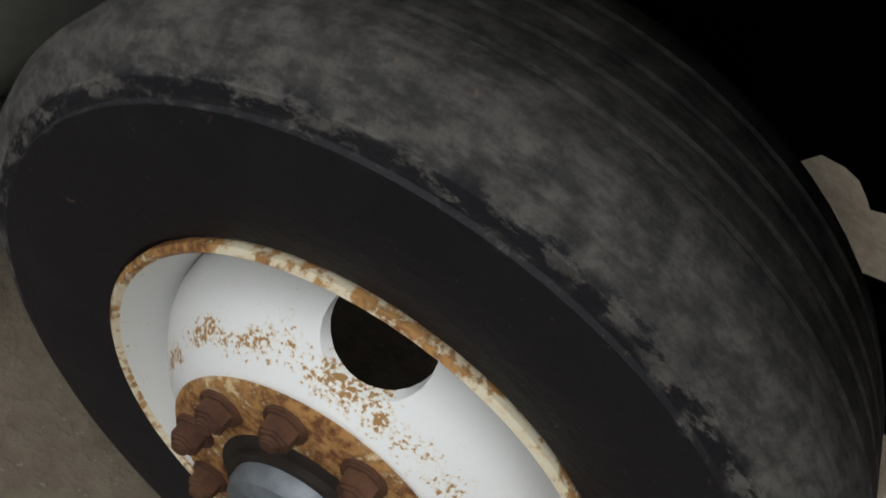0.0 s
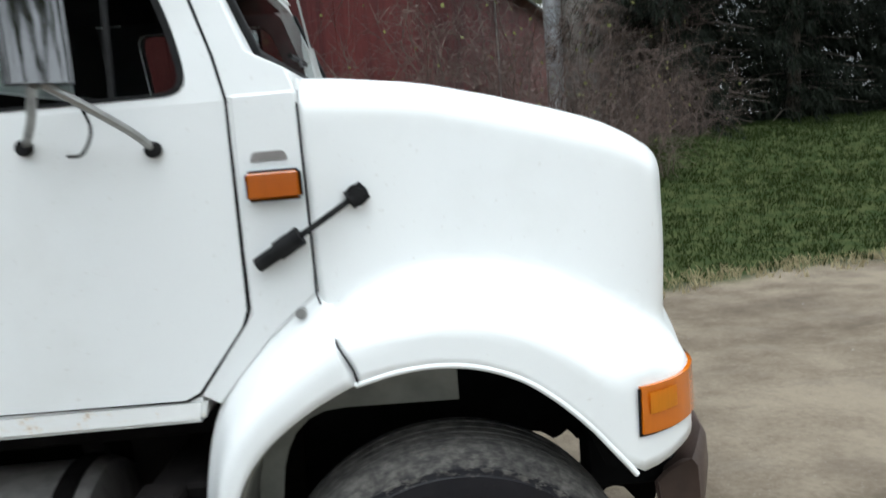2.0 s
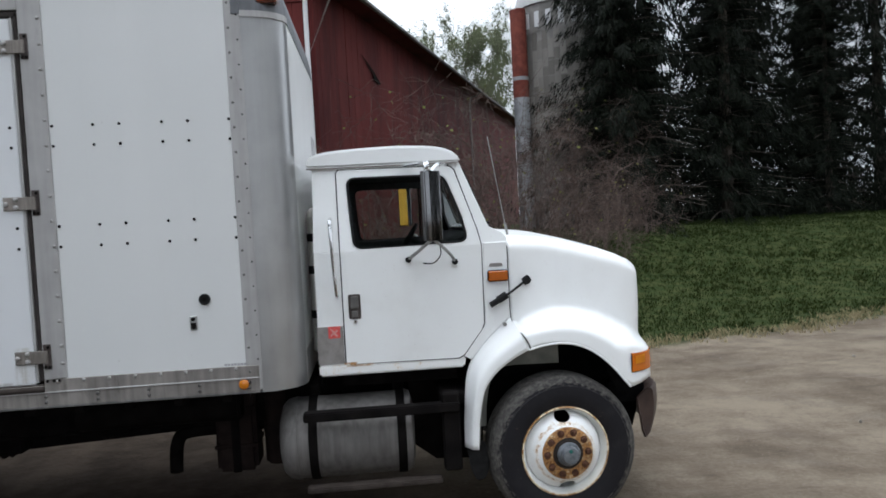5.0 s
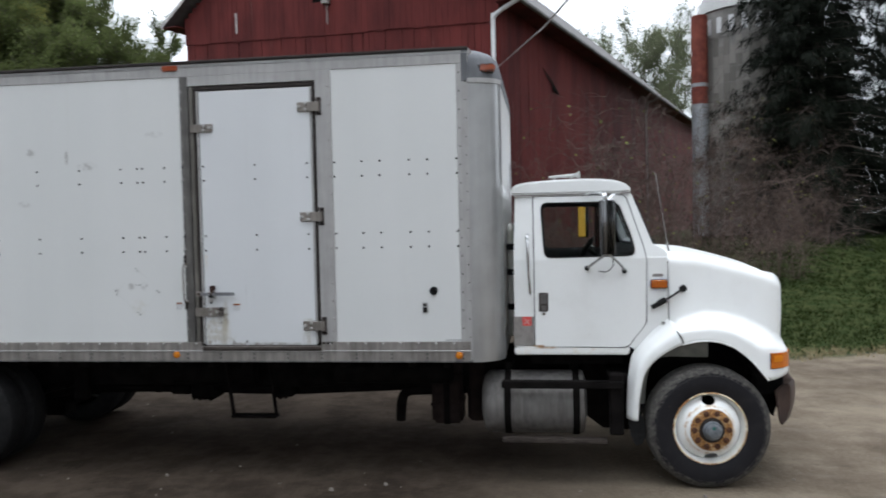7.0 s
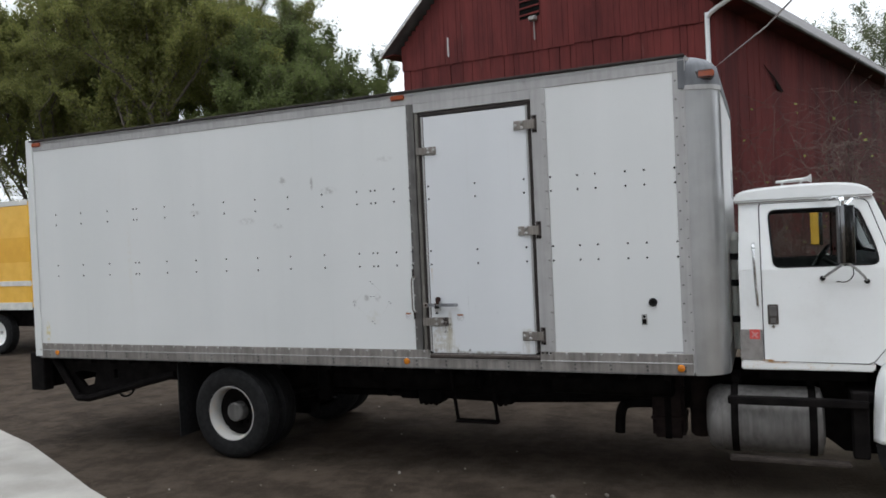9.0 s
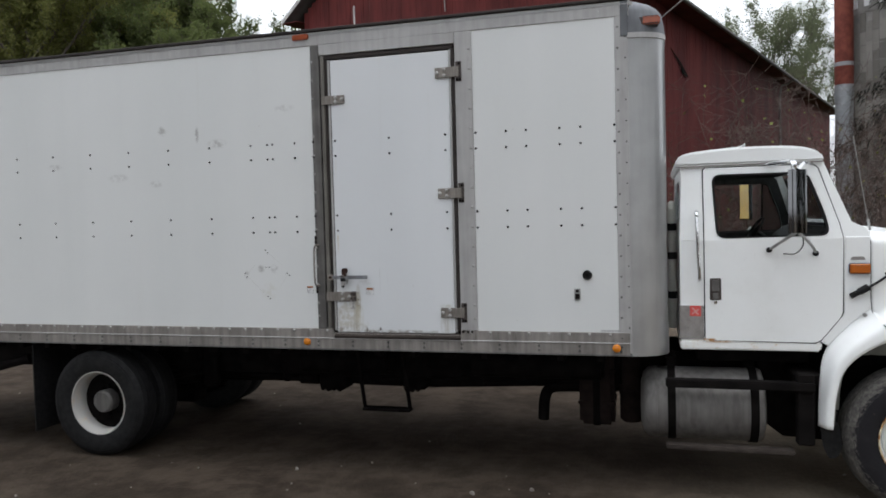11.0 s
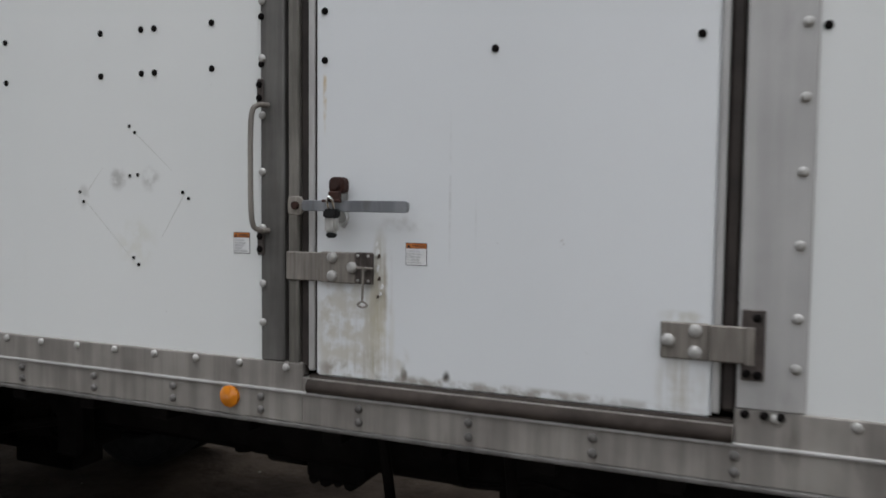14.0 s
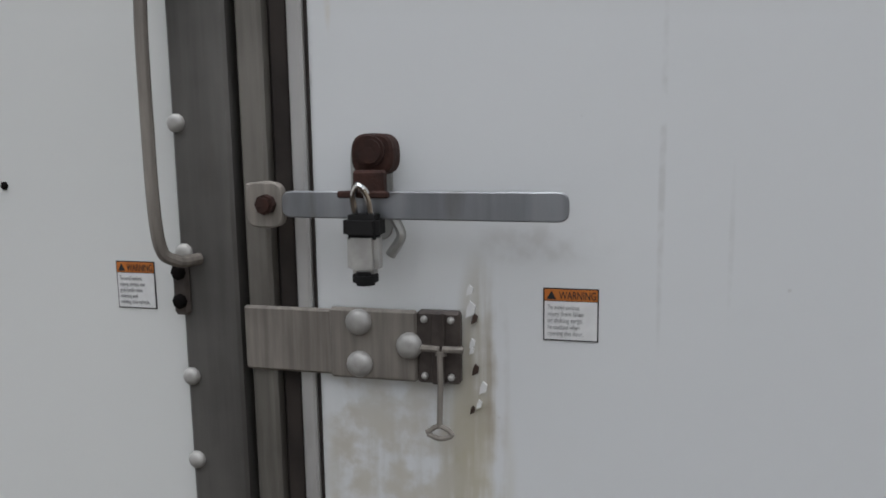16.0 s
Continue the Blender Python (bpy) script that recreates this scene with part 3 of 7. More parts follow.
def cut(ob, *bms):
    """Takes solids away from a part."""
    for bm in bms:
        bmesh.ops.recalc_face_normals(bm, faces=bm.faces)
        me = bpy.data.meshes.new("cutter")
        bm.to_mesh(me)
        bm.free()
        tool = new("cutter", me)
        mod = ob.modifiers.new("cut", "BOOLEAN")
        mod.operation, mod.solver, mod.object = "DIFFERENCE", "EXACT", tool
        bpy.context.view_layer.update()
        old, done = ob.data, bpy.data.meshes.new_from_object(ob.evaluated_get(bpy.context.evaluated_depsgraph_get()))
        ob.modifiers.remove(mod)
        ob.data = done
        bpy.data.objects.remove(tool)
        bpy.data.meshes.remove(me), bpy.data.meshes.remove(old)
    b = bmesh.new()
    b.from_mesh(ob.data)
    finish(b, 30)
    b.to_mesh(ob.data)
    b.free()
    return ob


def bolt_mesh(name, r, h, material, seg=8):
    """A round head that looks towards -y."""
    bm = bmesh.new()
    rings = [(r, 0.0), (r, -h * 0.45), (r * 0.72, -h * 0.9), (r * 0.3, -h)]
    vs = [[bm.verts.new((q * math.cos(a), y, q * math.sin(a))) for a in (2 * math.pi * k / seg for k in range(seg))] for q, y in rings]
    for a, b in zip(vs, vs[1:]):
        for k in range(seg):
            bm.faces.new((a[k], b[k], b[(k + 1) % seg], a[(k + 1) % seg]))
    bm.faces.new(vs[-1][::-1])
    return mesh_of(name, bm, material, 50)


def writing(name, text, size, at, parent, material, width=None):
    """Text from the built-in font, standing upright and facing -y, as a thin mesh."""
    cu = bpy.data.curves.new(name, "FONT")
    cu.body, cu.size, cu.extrude, cu.align_x = text, size, 0.0002, "LEFT"
    tmp = new(name, cu)
    bpy.context.view_layer.update()
    me = bpy.data.meshes.new_from_object(tmp.evaluated_get(bpy.context.evaluated_depsgraph_get()))
    bpy.data.objects.remove(tmp)
    bpy.data.curves.remove(cu)
    xs = [v.co.x for v in me.vertices]
    k = width / (max(xs) - min(xs)) if width else 1.0
    me.transform(Matrix.Translation(at) @ Matrix.Rotation(radians(90), 4, "X") @ Matrix.Diagonal((k, 1, 1, 1)))
    me.materials.clear()
    me.materials.append(material)
    return attach(new(name, me), parent)


def ground_height(x, y):
    def ramp(v, a, b):
        t = min(1.0, max(0.0, (v - a) / (b - a)))
        return t * t * (3 - 2 * t)
    bank = 0.085 * max(0.0, -(y + 1.5)) if y > -9 else 0.64
    rise = 1.45 * ramp(y, 8.5, 23) * ramp(x, 0.0, 5.0)
    return bank + rise


# ---- the box truck ----
MID = 1.24  # the truck's middle line; its near side lies at y = 0
truck = thing("box_truck", "white box truck with rusty wheels parked on packed dirt", "truck", (-4.5, MID, 0))

# cargo box: floor, far walls, roof
part("cargo_floor", bx(-9.76, -2.10, 0.032, 2.45, 1.10, 1.22), BLACK, truck)
part("far_side_wall", bx(-9.76, -1.95, 2.42, 2.48, 1.22, 3.72), PANEL, truck)
part("rear_wall", bx(-9.78, -9.72, 0.06, 2.42, 1.22, 3.70), PANEL, truck)
part("box_roof", bx(-9.78, -1.90, 0.012, 2.468, 3.715, 3.785, 0.02, 2), ALU, truck, "dull aluminium roof skin")
plan = [(-1.94, 0.0)] + [(-1.95 + 0.28 * math.sin(radians(a)), 0.22 - 0.22 * math.cos(radians(a))) for a in range(6, 91, 12)]
plan = plan + [(x, 2.48 - y) for x, y in reversed(plan)]
inner = [(x - 0.04, MID + (y - MID) * 0.97) for x, y in plan]
bm = slab(plan[:9] + inner[:9][::-1], 1.08, 3.50)
part("corner_post", bm, CORNER, truck, "rounded bright aluminium front corner")
bm = slab(plan[8:-8] + inner[8:-8][::-1], 1.30, 3.50)
part("front_wall", bm, PAINT, truck, "white front wall of the cargo box")
part("front_scuff_band", slab([(x + 0.003, y) for x, y in plan[8:-8]] + [(x - 0.03, y) for x, y in plan[8:-8][::-1]], 1.08, 1.296), ALU, truck)
bm = slab(plan[-9:] + inner[-9:][::-1], 1.08, 3.50)
part("far_corner_post", bm, ALU, truck)
# rolled aluminium cap over the front edge
cap = bmesh.new()
rows = []
for a in range(0, 91, 15):
    k = math.cos(radians(a))
    rows.append([cap.verts.new((-1.95 - 0.09 * (1 - k) + (x + 1.95) * (0.62 + 0.38 * k) + 0.006, MID + (y - MID) * (0.94 + 0.06 * k) * 1.004, 3.49 + 0.10 * min(1, a / 30) + 0.2 * math.sin(radians(a)) * (a > 0) * 0.95)) for x, y in plan])
for a, b in zip(rows, rows[1:]):
    for k in range(len(plan) - 1):
        cap.faces.new((a[k], a[k + 1], b[k + 1], b[k]))
cap.faces.new(rows[-1])
cap.faces.new(rows[0][::-1])
back = bmesh.ops.holes_fill(cap, edges=[e for e in cap.edges if e.is_boundary], sides=0)
part("cap_side", bx(-1.990, -1.935, -0.010, 0.02, 3.500, 3.766, 0.004), CAP, truck)
crown = part("corner_cap", cap, CAP, truck, "dark grey cast cap over the front top edge", 40)
part("cap_band", slab([(x + 0.008 * (x > -1.93), y - 0.008 * (y < MID)) for x, y in plan[:9]] + [(x - 0.01, y + 0.01) for x, y in plan[:9][::-1]], 3.485, 3.525), ALU, crown, "pale rim band under the cap")
part("lamp_recess", bx(-1.905, -1.708, 0.018, 0.10, 3.572, 3.645, 0.010, 2), BUMPER, crown, "dark lamp recess")
lamp = part("marker_lamp", bx(-1.835, -1.700, 0.012, 0.10, 3.578, 3.640, 0.010, 2), DULL_RED, truck, "amber clearance lamp")
for x in (-4.62, -9.64):
    part("marker_lamp", bx(x - 0.075, x + 0.075, -0.022, 0.0, 3.705, 3.755, 0.008, 2), DULL_RED, truck, "faded orange-brown marker lamp")
# side panels
panels = []
for x0, x1 in ((-9.71, -4.536), (-3.143, -2.03)):
    panels.append(part("side_panel", bx(x0, x1, 0.0, 0.03, 1.245, 3.655, 0.002), PANEL, truck, "white fibreglass side panel with scuffs"))
# rails: top rail with a drip lip, bottom rail with a rib
top = part("top_rail", bx(-9.76, -1.93, -0.006, 0.03, 3.652, 3.765, 0.004), ALU, truck, "aluminium top rail")
part("rail_bead", bx(-9.76, -1.93, -0.010, -0.006, 3.735, 3.748, 0.001), CORNER, top, "pale bead along the rail")
# dark strip that paints the shadow line along the roof edge
part("drip_lip", bx(-9.76, -1.93, -0.020, 0.03, 3.768, 3.792, 0.004), SEAL, top, "dark drip edge, coloured as the roof's shadow line")
low = part("bottom_rail", merge(bx(-9.76, -4.402, -0.008, 0.03, 1.092, 1.262, 0.003), bx(-4.402, -3.283, -0.008, 0.03, 1.092, 1.224, 0.002), bx(-3.283, -1.955, -0.008, 0.03, 1.092, 1.262, 0.003)), RAIL, truck, "stained aluminium bottom rail")
rear = part("rear_post", merge(bx(-9.83, -9.71, -0.012, 0.10, 1.10, 3.80, 0.006), bx(-9.73, -9.71, -0.018, 0.0, 1.2, 3.7, 0.004)), PANEL, truck, "pale rear corner post")
front_flange = part("front_flange", bx(-2.035, -1.935, -0.005, 0.02, 1.10, 3.655, 0.002), ALU, truck, "riveted aluminium flange")
part("rail_rib", bx(-9.76, -1.955, -0.014, -0.008, 1.176, 1.185, 0.002), ALU, low)
part("rail_lip", bx(-9.76, -1.955, -0.012, 0.03, 1.080, 1.0915, 0.002), ALU_DARK, low)
# door surround
post_l = part("door_post", bx(-4.538, -4.461, -0.010, 0.03, 1.262, 3.652, 0.004), ALU_DARK, truck, "grimy aluminium post")
post_r = part("door_post", bx(-3.281, -3.140, -0.010, 0.03, 1.262, 3.652, 0.004), ALU, truck, "wide aluminium post")
part("door_header", bx(-4.461, -3.281, -0.008, 0.03, 3.565, 3.652, 0.003), ALU, truck)
part("door_jamb", bx(-4.46, -3.285, 0.060, 0.075, 1.20, 3.60, 0), DARKNESS, truck)
part("inner_jamb", bx(-4.450, -4.417, -0.006, 0.05, 1.225, 3.56, 0.004), JAMB, truck, "weathered pale jamb strip")
part("door_seal", merge(bx(-4.416, -4.386, 0.006, 0.05, 1.25, 3.555, 0.006), bx(-3.314, -3.283, -0.002, 0.05, 1.25, 3.555, 0.008), bx(-4.416, -3.284, -0.002, 0.05, 3.522, 3.560, 0.008)), SEAL, truck, "dusty black rubber door seal")
part("door_sill", merge(cyl((-4.385, 0.0, 1.200), (-3.285, 0.0, 1.200), 0.022, 16), bx(-4.385, -3.285, -0.006, 0.03, 1.212, 1.232, 0.004)), SILL, truck, "dirty rounded door sill, darkened for its shade")
door = part("side_door", bx(-4.362, -3.334, -0.002, 0.04, 1.233, 3.515, 0.005, 2), DOOR_PANEL, truck, "closed white side cargo door")
part("door_edge_trim", bx(-4.385, -4.3665, -0.006, 0.04, 1.245, 3.52, 0.003), ALU, door, "grey metal edge trim")
part("door_edge_trim", bx(-3.3325, -3.3155, -0.006, 0.04, 1.245, 3.52, 0.003), ALU, door)
part("trim_shadow_gap", bx(-4.3662, -4.3622, 0.002, 0.04, 1.25, 3.51, 0), SEAL, door)
BOLT = bolt_mesh("bolt_head", 0.0115, 0.008, GALV, 10)
PLATE_SCREW = bolt_mesh("plate_screw", 0.0042, 0.006, GALV, 8)
BIG = bolt_mesh("round_bolt", 0.0155, 0.011, GALV, 14)
DARK_BOLT = bolt_mesh("dark_bolt", 0.010, 0.009, BLACK, 8)
RIVET = bolt_mesh("rivet", 0.0098, 0.006, BLACK, 8)
SMALL = bolt_mesh("small_rivet", 0.0058, 0.004, BLACK, 6)
RAIL_BOLT = bolt_mesh("rail_bolt", 0.0085, 0.007, ALU_DARK, 6)
PAIR_BOLT = bolt_mesh("pair_bolt", 0.0115, 0.010, ALU_DARK, 8)
at = Matrix.Translation
ROWS = (2.09, 2.22, 2.72, 2.845)
LEFT = (-4.71, -4.92, -4.97, -5.13, -5.54, -5.96, -6.38, -6.80, -7.22, -7.64, -8.06, -8.11, -8.52, -8.95, -9.37)
pieces("rivet", RIVET, panels[0], [at((x, 0, z)) for x in LEFT for z in ROWS])
pieces("rivet", RIVET, panels[1], [at((x, 0, z)) for x in (-3.125, -2.88, -2.72, -2.46, -2.30, -2.045) for z in ROWS])
pieces("rivet", RIVET, door, [at((x, -0.002, z)) for x in (-4.335, -3.855, -3.375) for z in ROWS])
pieces("rivet", RIVET, post_l, [at((-4.533, -0.010, z)) for z in ROWS])
pieces("screw", BOLT, post_l, [at((-4.53, -0.010, z)) for z in [1.37] + [1.48 + 0.1565 * k for k in range(14)]])
pieces("screw", BOLT, post_r, [at((-3.163, -0.010, z)) for z in [1.36] + [1.47 + 0.157 * k for k in range(14)]])
pieces("screw", BOLT, low, [at((-2.10 - 0.157 * k, -0.008, 1.247)) for k in range(49) if not -4.45 < -2.10 - 0.157 * k < -3.30])
pieces("bolt", PAIR_BOLT, low, [at((-2.02 - 0.315 * k, -0.008, z)) for k in range(25) for z in (1.118, 1.155)])
pieces("screw", PLATE_SCREW, top, [at((-2.15 - 0.205 * k, -0.006, 3.70)) for k in range(38)])
pieces("screw", RAIL_BOLT, front_flange, [at((-2.012, -0.005, 1.22 + 0.157 * k)) for k in range(16)])
pieces("rivet", SMALL, front_flange, [at((-1.957, -0.005, 1.30 + 0.157 * k)) for k in range(15)])
pieces("rivet", SMALL, panels[0], [at((x, 0, z)) for x, z in ((-5.02, 1.935), (-5.0, 1.915), (-5.225, 1.735), (-5.21, 1.705), (-4.82, 1.735), (-4.798, 1.717), (-5.01, 1.535), (-4.99, 1.515), (-5.02, 1.785), (-4.99, 1.787))])
for x, z in ((-2.055, 1.143), (-4.645, 1.147), (-9.45, 1.147)):
    part("side_reflector", moved(lathe([(0.001, 0.002), (0.032, 0.002), (0.032, -0.008), (0.024, -0.013), (0.001, -0.014)], (0, 0), 24, False), at((x, -0.010, z))), REFLECT, truck, "round orange reflector")
# outline left by a diamond placard
for a, b in (((-5.20, 1.705), (-5.005, 1.52)), ((-5.005, 1.92), (-4.86, 1.80)), ((-4.81, 1.735), (-4.90, 1.60)), ((-5.20, 1.73), (-5.13, 1.81))):
    n = Vector((b[1] - a[1], a[0] - b[0])).normalized() * 0.0016
    part("placard_mark", prism([(a[0] - n.x, a[1] - n.y), (b[0] - n.x * 0.3, b[1] - n.y * 0.3), (b[0] + n.x * 0.3, b[1] + n.y * 0.3), (a[0] + n.x, a[1] + n.y)], -0.0005, 0.0), FAINT, panels[0])
# black vent, keyed socket and maker's strip on the front side panel
vent = part("side_vent", lathe([(0.001, 0.0), (0.036, 0.0), (0.036, -0.012), (0.031, -0.016), (0.028, -0.007), (0.001, -0.006)], (-2.268, 1.706), 28, False), RUBBER, truck, "round black vent")
part("vent_core", lathe([(0.001, -0.009), (0.012, -0.009), (0.012, -0.006), (0.001, -0.006)], (-2.268, 1.706), 16, False), BLACK, vent)
sock = part("socket_plate", bx(-2.370, -2.322, -0.006, 0.0, 1.510, 1.602, 0.003), STEEL, truck, "small steel latch plate")
part("socket_cover", merge(bx(-2.363, -2.329, -0.012, -0.004, 1.520, 1.560, 0.003), cyl((-2.346, -0.018, 1.583), (-2.346, -0.003, 1.583), 0.012, 12)), BLACK, sock)
part("maker_strip", merge(*[bx(-2.17 + 0.02 * k, -2.155 + 0.02 * k, -0.002, 0.0, 1.268, 1.281, 0) for k in range(7)]), PALE_INK, truck)


def hinge(z, parent=door):
    h = part("hinge", bx(-3.446, -3.340, -0.013, -0.004, z - 0.042, z + 0.042, 0.003), STRAP, parent, "stained steel strap hinge")
    part("hinge_leaf", merge(bx(-3.3395, -3.262, -0.021, -0.012, z - 0.041, z + 0.041, 0.003), cyl((-3.256, -0.020, z - 0.041), (-3.256, -0.020, z + 0.041), 0.010, 12)), STRAP, h)
    part("hinge_bracket", bx(-3.274, -3.226, -0.016, -0.010, z - 0.078, z + 0.080, 0.004), PLATE, h, "dark hinge bracket")
    pieces("bolt", DARK_BOLT, h, [at((-3.243, -0.016, z + 0.062)), at((-3.262, -0.016, z - 0.062)), at((-3.239, -0.016, z - 0.064))])
    pieces("round_bolt", BIG, h, [at((-3.429, -0.013, z)), at((-3.370, -0.013, z + 0.025)), at((-3.370, -0.013, z - 0.024))])


for z in (3.338, 2.372, 1.405):
    hinge(z)
# paint flaking off beside the latch plate
r4 = random.Random(8)
for k in range(9):
    x, z, q = -4.172 + r4.uniform(-0.004, 0.012), 1.455 + 0.018 * k + r4.uniform(-0.006, 0.006), r4.uniform(0.004, 0.009)
    part("paint_flake", prism([(x - q * 0.6, z - q), (x + q * 0.5, z - q * 0.5), (x + q * 0.7, z + q * 0.6), (x, z + q * 1.2), (x - q * 0.4, z + q * 0.3)], -0.0052, -0.0022), LABEL if k % 3 else BUMPER, door)
pieces("bolt", DARK_BOLT, low, [at((x, -0.010, 1.252)) for x in (-3.262, -3.222, -3.190)])
up = part("latch_strap", bx(-4.446, -4.235, -0.014, -0.006, 3.150, 3.222, 0.003), STRAP, door, "steel latch strap")
pieces("round_bolt", BIG, up, [at((-4.315, -0.014, 3.205)), at((-4.315, -0.014, 3.168)), at((-4.258, -0.014, 3.187))])
strap = part("latch_strap", merge(bx(-4.453, -4.330, -0.013, -0.005, 1.495, 1.574, 0.003), bx(-4.341, -4.234, -0.016, -0.006, 1.493, 1.577, 0.003)), STRAP, door, "streaked steel latch strap")
pieces("round_bolt", BIG, strap, [at((-4.303, -0.016, 1.562)), at((-4.303, -0.016, 1.512)), at((-4.242, -0.016, 1.537))])
plate = part("latch_plate", merge(bx(-4.2335, -4.183, -0.018, -0.004, 1.494, 1.578, 0.003), bx(-4.216, -4.200, -0.022, -0.018, 1.494, 1.578, 0.002)), PLATE, door, "grimy brown latch plate")
pieces("screw", PLATE_SCREW, plate, [at((x, -0.018, z)) for x in (-4.224, -4.193) for z in (1.503, 1.569)])
part("latch_pin", merge(tube([(-4.204, -0.028, 1.535), (-4.203, -0.030, 1.500), (-4.205, -0.030, 1.447)], 0.0034, 8), tube(bend([(-4.220, -0.030, 1.440), (-4.205, -0.030, 1.449), (-4.190, -0.030, 1.440), (-4.205, -0.030, 1.434), (-4.219, -0.030, 1.439)], 4), 0.003, 8), tube([(-4.226, -0.024, 1.537), (-4.206, -0.026, 1.537), (-4.206, -0.026, 1.530)], 0.004, 8), tube([(-4.200, -0.026, 1.530), (-4.200, -0.026, 1.537), (-4.178, -0.024, 1.537)], 0.004, 8)), STRAP, plate, "bent steel wire pin")


def drawn_in(ob, k):
    """Draws a part that stands proud of the door together by k, round a point of the door."""
    for v in ob.data.vertices:
        v.co.x, v.co.z = -4.0 + (v.co.x + 4.0) * k, 1.785 + (v.co.z - 1.785) * k
    return ob


# lock bar with its pivot and hasp
bar = drawn_in(part("lock_bar", prism(rounded([(-4.398, 1.680), (-4.064, 1.678), (-4.064, 1.711), (-4.398, 1.711)], 0.012, 4), -0.058, -0.050, 0.0015), LOCK_STEEL, door, "scratched flat steel lock bar"), 0.94)
piv = drawn_in(part("pivot_bracket", merge(prism(rounded([(-4.442, 1.668), (-4.394, 1.668), (-4.394, 1.722), (-4.442, 1.722)], 0.016, 4), -0.058, -0.046, 0.002), bx(-4.446, -4.434, -0.05, 0.0, 1.672, 1.720, 0.002)), STRAP, door), 0.945)
drawn_in(part("pivot_bolt", cyl((-4.418, -0.070, 1.695), (-4.418, -0.055, 1.695), 0.012, 8, None, 0.003), RUST, piv), 0.935)
hasp_bm = merge(prism(rounded([(-4.312, 1.728), (-4.262, 1.728), (-4.262, 1.776), (-4.312, 1.776)], 0.02, 5), -0.060, -0.030, 0.003), cyl((-4.287, -0.068, 1.756), (-4.287, -0.05, 1.756), 0.017, 14, None, 0.003), prism([(-4.305, 1.706), (-4.268, 1.706), (-4.268, 1.735), (-4.305, 1.735)], -0.075, -0.060, 0.003), bx(-4.322, -4.262, -0.080, -0.070, 1.704, 1.712, 0.002))
drawn_in(part("hasp", hasp_bm, RUST, door, "rusted brown hasp"), 0.93)
part("hasp_plate", prism(rounded([(-4.312, 1.655), (-4.262, 1.655), (-4.262, 1.770), (-4.312, 1.770)], 0.022, 5), -0.006, -0.002, 0.001), STEEL, door)
drawn_in(part("hasp_hook", tube(bend([(-4.262, -0.05, 1.680), (-4.254, -0.05, 1.660), (-4.268, -0.05, 1.637)], 5), 0.006, 8), STEEL, door), 0.94)
# grab handle by the door
grab = part("grab_handle", tube(bend([(-4.533, -0.012, 1.985), (-4.544, -0.045, 1.982), (-4.556, -0.060, 1.95), (-4.560, -0.060, 1.80), (-4.556, -0.060, 1.655), (-4.544, -0.045, 1.625), (-4.533, -0.012, 1.622)], 6), 0.0076, 10), STRAP, truck, "bent steel grab handle")
drawn_in(grab, 0.955)
for z in (2.015, 1.595):
    foot = part("handle_foot", bx(-4.546, -4.524, -0.018, -0.008, z - 0.036, z + 0.036, 0.004), PLATE, grab)
    pieces("screw", RIVET, foot, [at((-4.535, -0.018, z + d)) for d in (-0.018, 0.018)])


def warning_label(x0, x1, z0, z1, lines, y):
    """An orange-headed warning label with its printed lines."""
    w, h = x1 - x0, z1 - z0
    s = part("warning_label", bx(x0, x1, y - 0.0006, y, z0, z1, 0), INK, truck, "small white and orange warning label")
    part("label_field", bx(x0 + 0.0015, x1 - 0.0015, y - 0.0012, y - 0.0006, z0 + 0.0015, z1 - h * 0.25, 0), LABEL, s)
    part("label_header", bx(x0 + 0.0015, x1 - 0.0015, y - 0.0012, y - 0.0006, z1 - h * 0.235, z1 - 0.0015, 0), LABEL_ORANGE, s)
    writing("label_word", "WARNING", h * 0.21, (x0 + w * 0.29, y - 0.0016, z1 - h * 0.205), s, INK, w * 0.66)
    part("warning_triangle", prism([(x0 + w * 0.06, z1 - h * 0.21), (x0 + w * 0.24, z1 - h * 0.21), (x0 + w * 0.15, z1 - h * 0.05)], y - 0.0017, y - 0.0012), INK, s)
    for k, line in enumerate(lines):
        writing("label_line", line, h * 0.13, (x0 + w * 0.08, y - 0.0016, z1 - h * (0.40 + 0.125 * k)), s, PALE_INK, w * 0.036 * len(line))


warning_label(-4.092, -4.032, 1.548, 1.607, ("To avoid serious", "injury from fallen", "or shifting cargo,", "be cautious when", "opening this door."), -0.0022)
warning_label(-4.637, -4.581, 1.561, 1.622, ("To avoid serious", "injury, always use", "grab handle when", "entering and", "exiting this vehicle."), -0.0002)

lock = thing("padlock", "grey padlock with black bumper hanging on the lock bar", "padlock", (-4.295, -0.065, 1.61))
part("lock_body", merge(bx(-4.316, -4.278, -0.086, -0.062, 1.616, 1.664, 0.006, 2)), GALV, lock, "scuffed grey steel case")
part("top_bumper", bx(-4.319, -4.275, -0.089, -0.059, 1.656, 1.684, 0.006, 2), RUBBER, lock)
part("bottom_bumper", merge(cyl((-4.297, -0.074, 1.602), (-4.297, -0.074, 1.618), 0.015, 16, None, 0.004)), RUBBER, lock)
part("shackle", tube(bend([(-4.306, -0.074, 1.68), (-4.306, -0.082, 1.705), (-4.297, -0.088, 1.718), (-4.289, -0.082, 1.705), (-4.288, -0.074, 1.68)], 5), 0.0042, 10), CHROME, lock, "bright steel shackle")
for ob in lock.children:
    drawn_in(ob, 0.915)


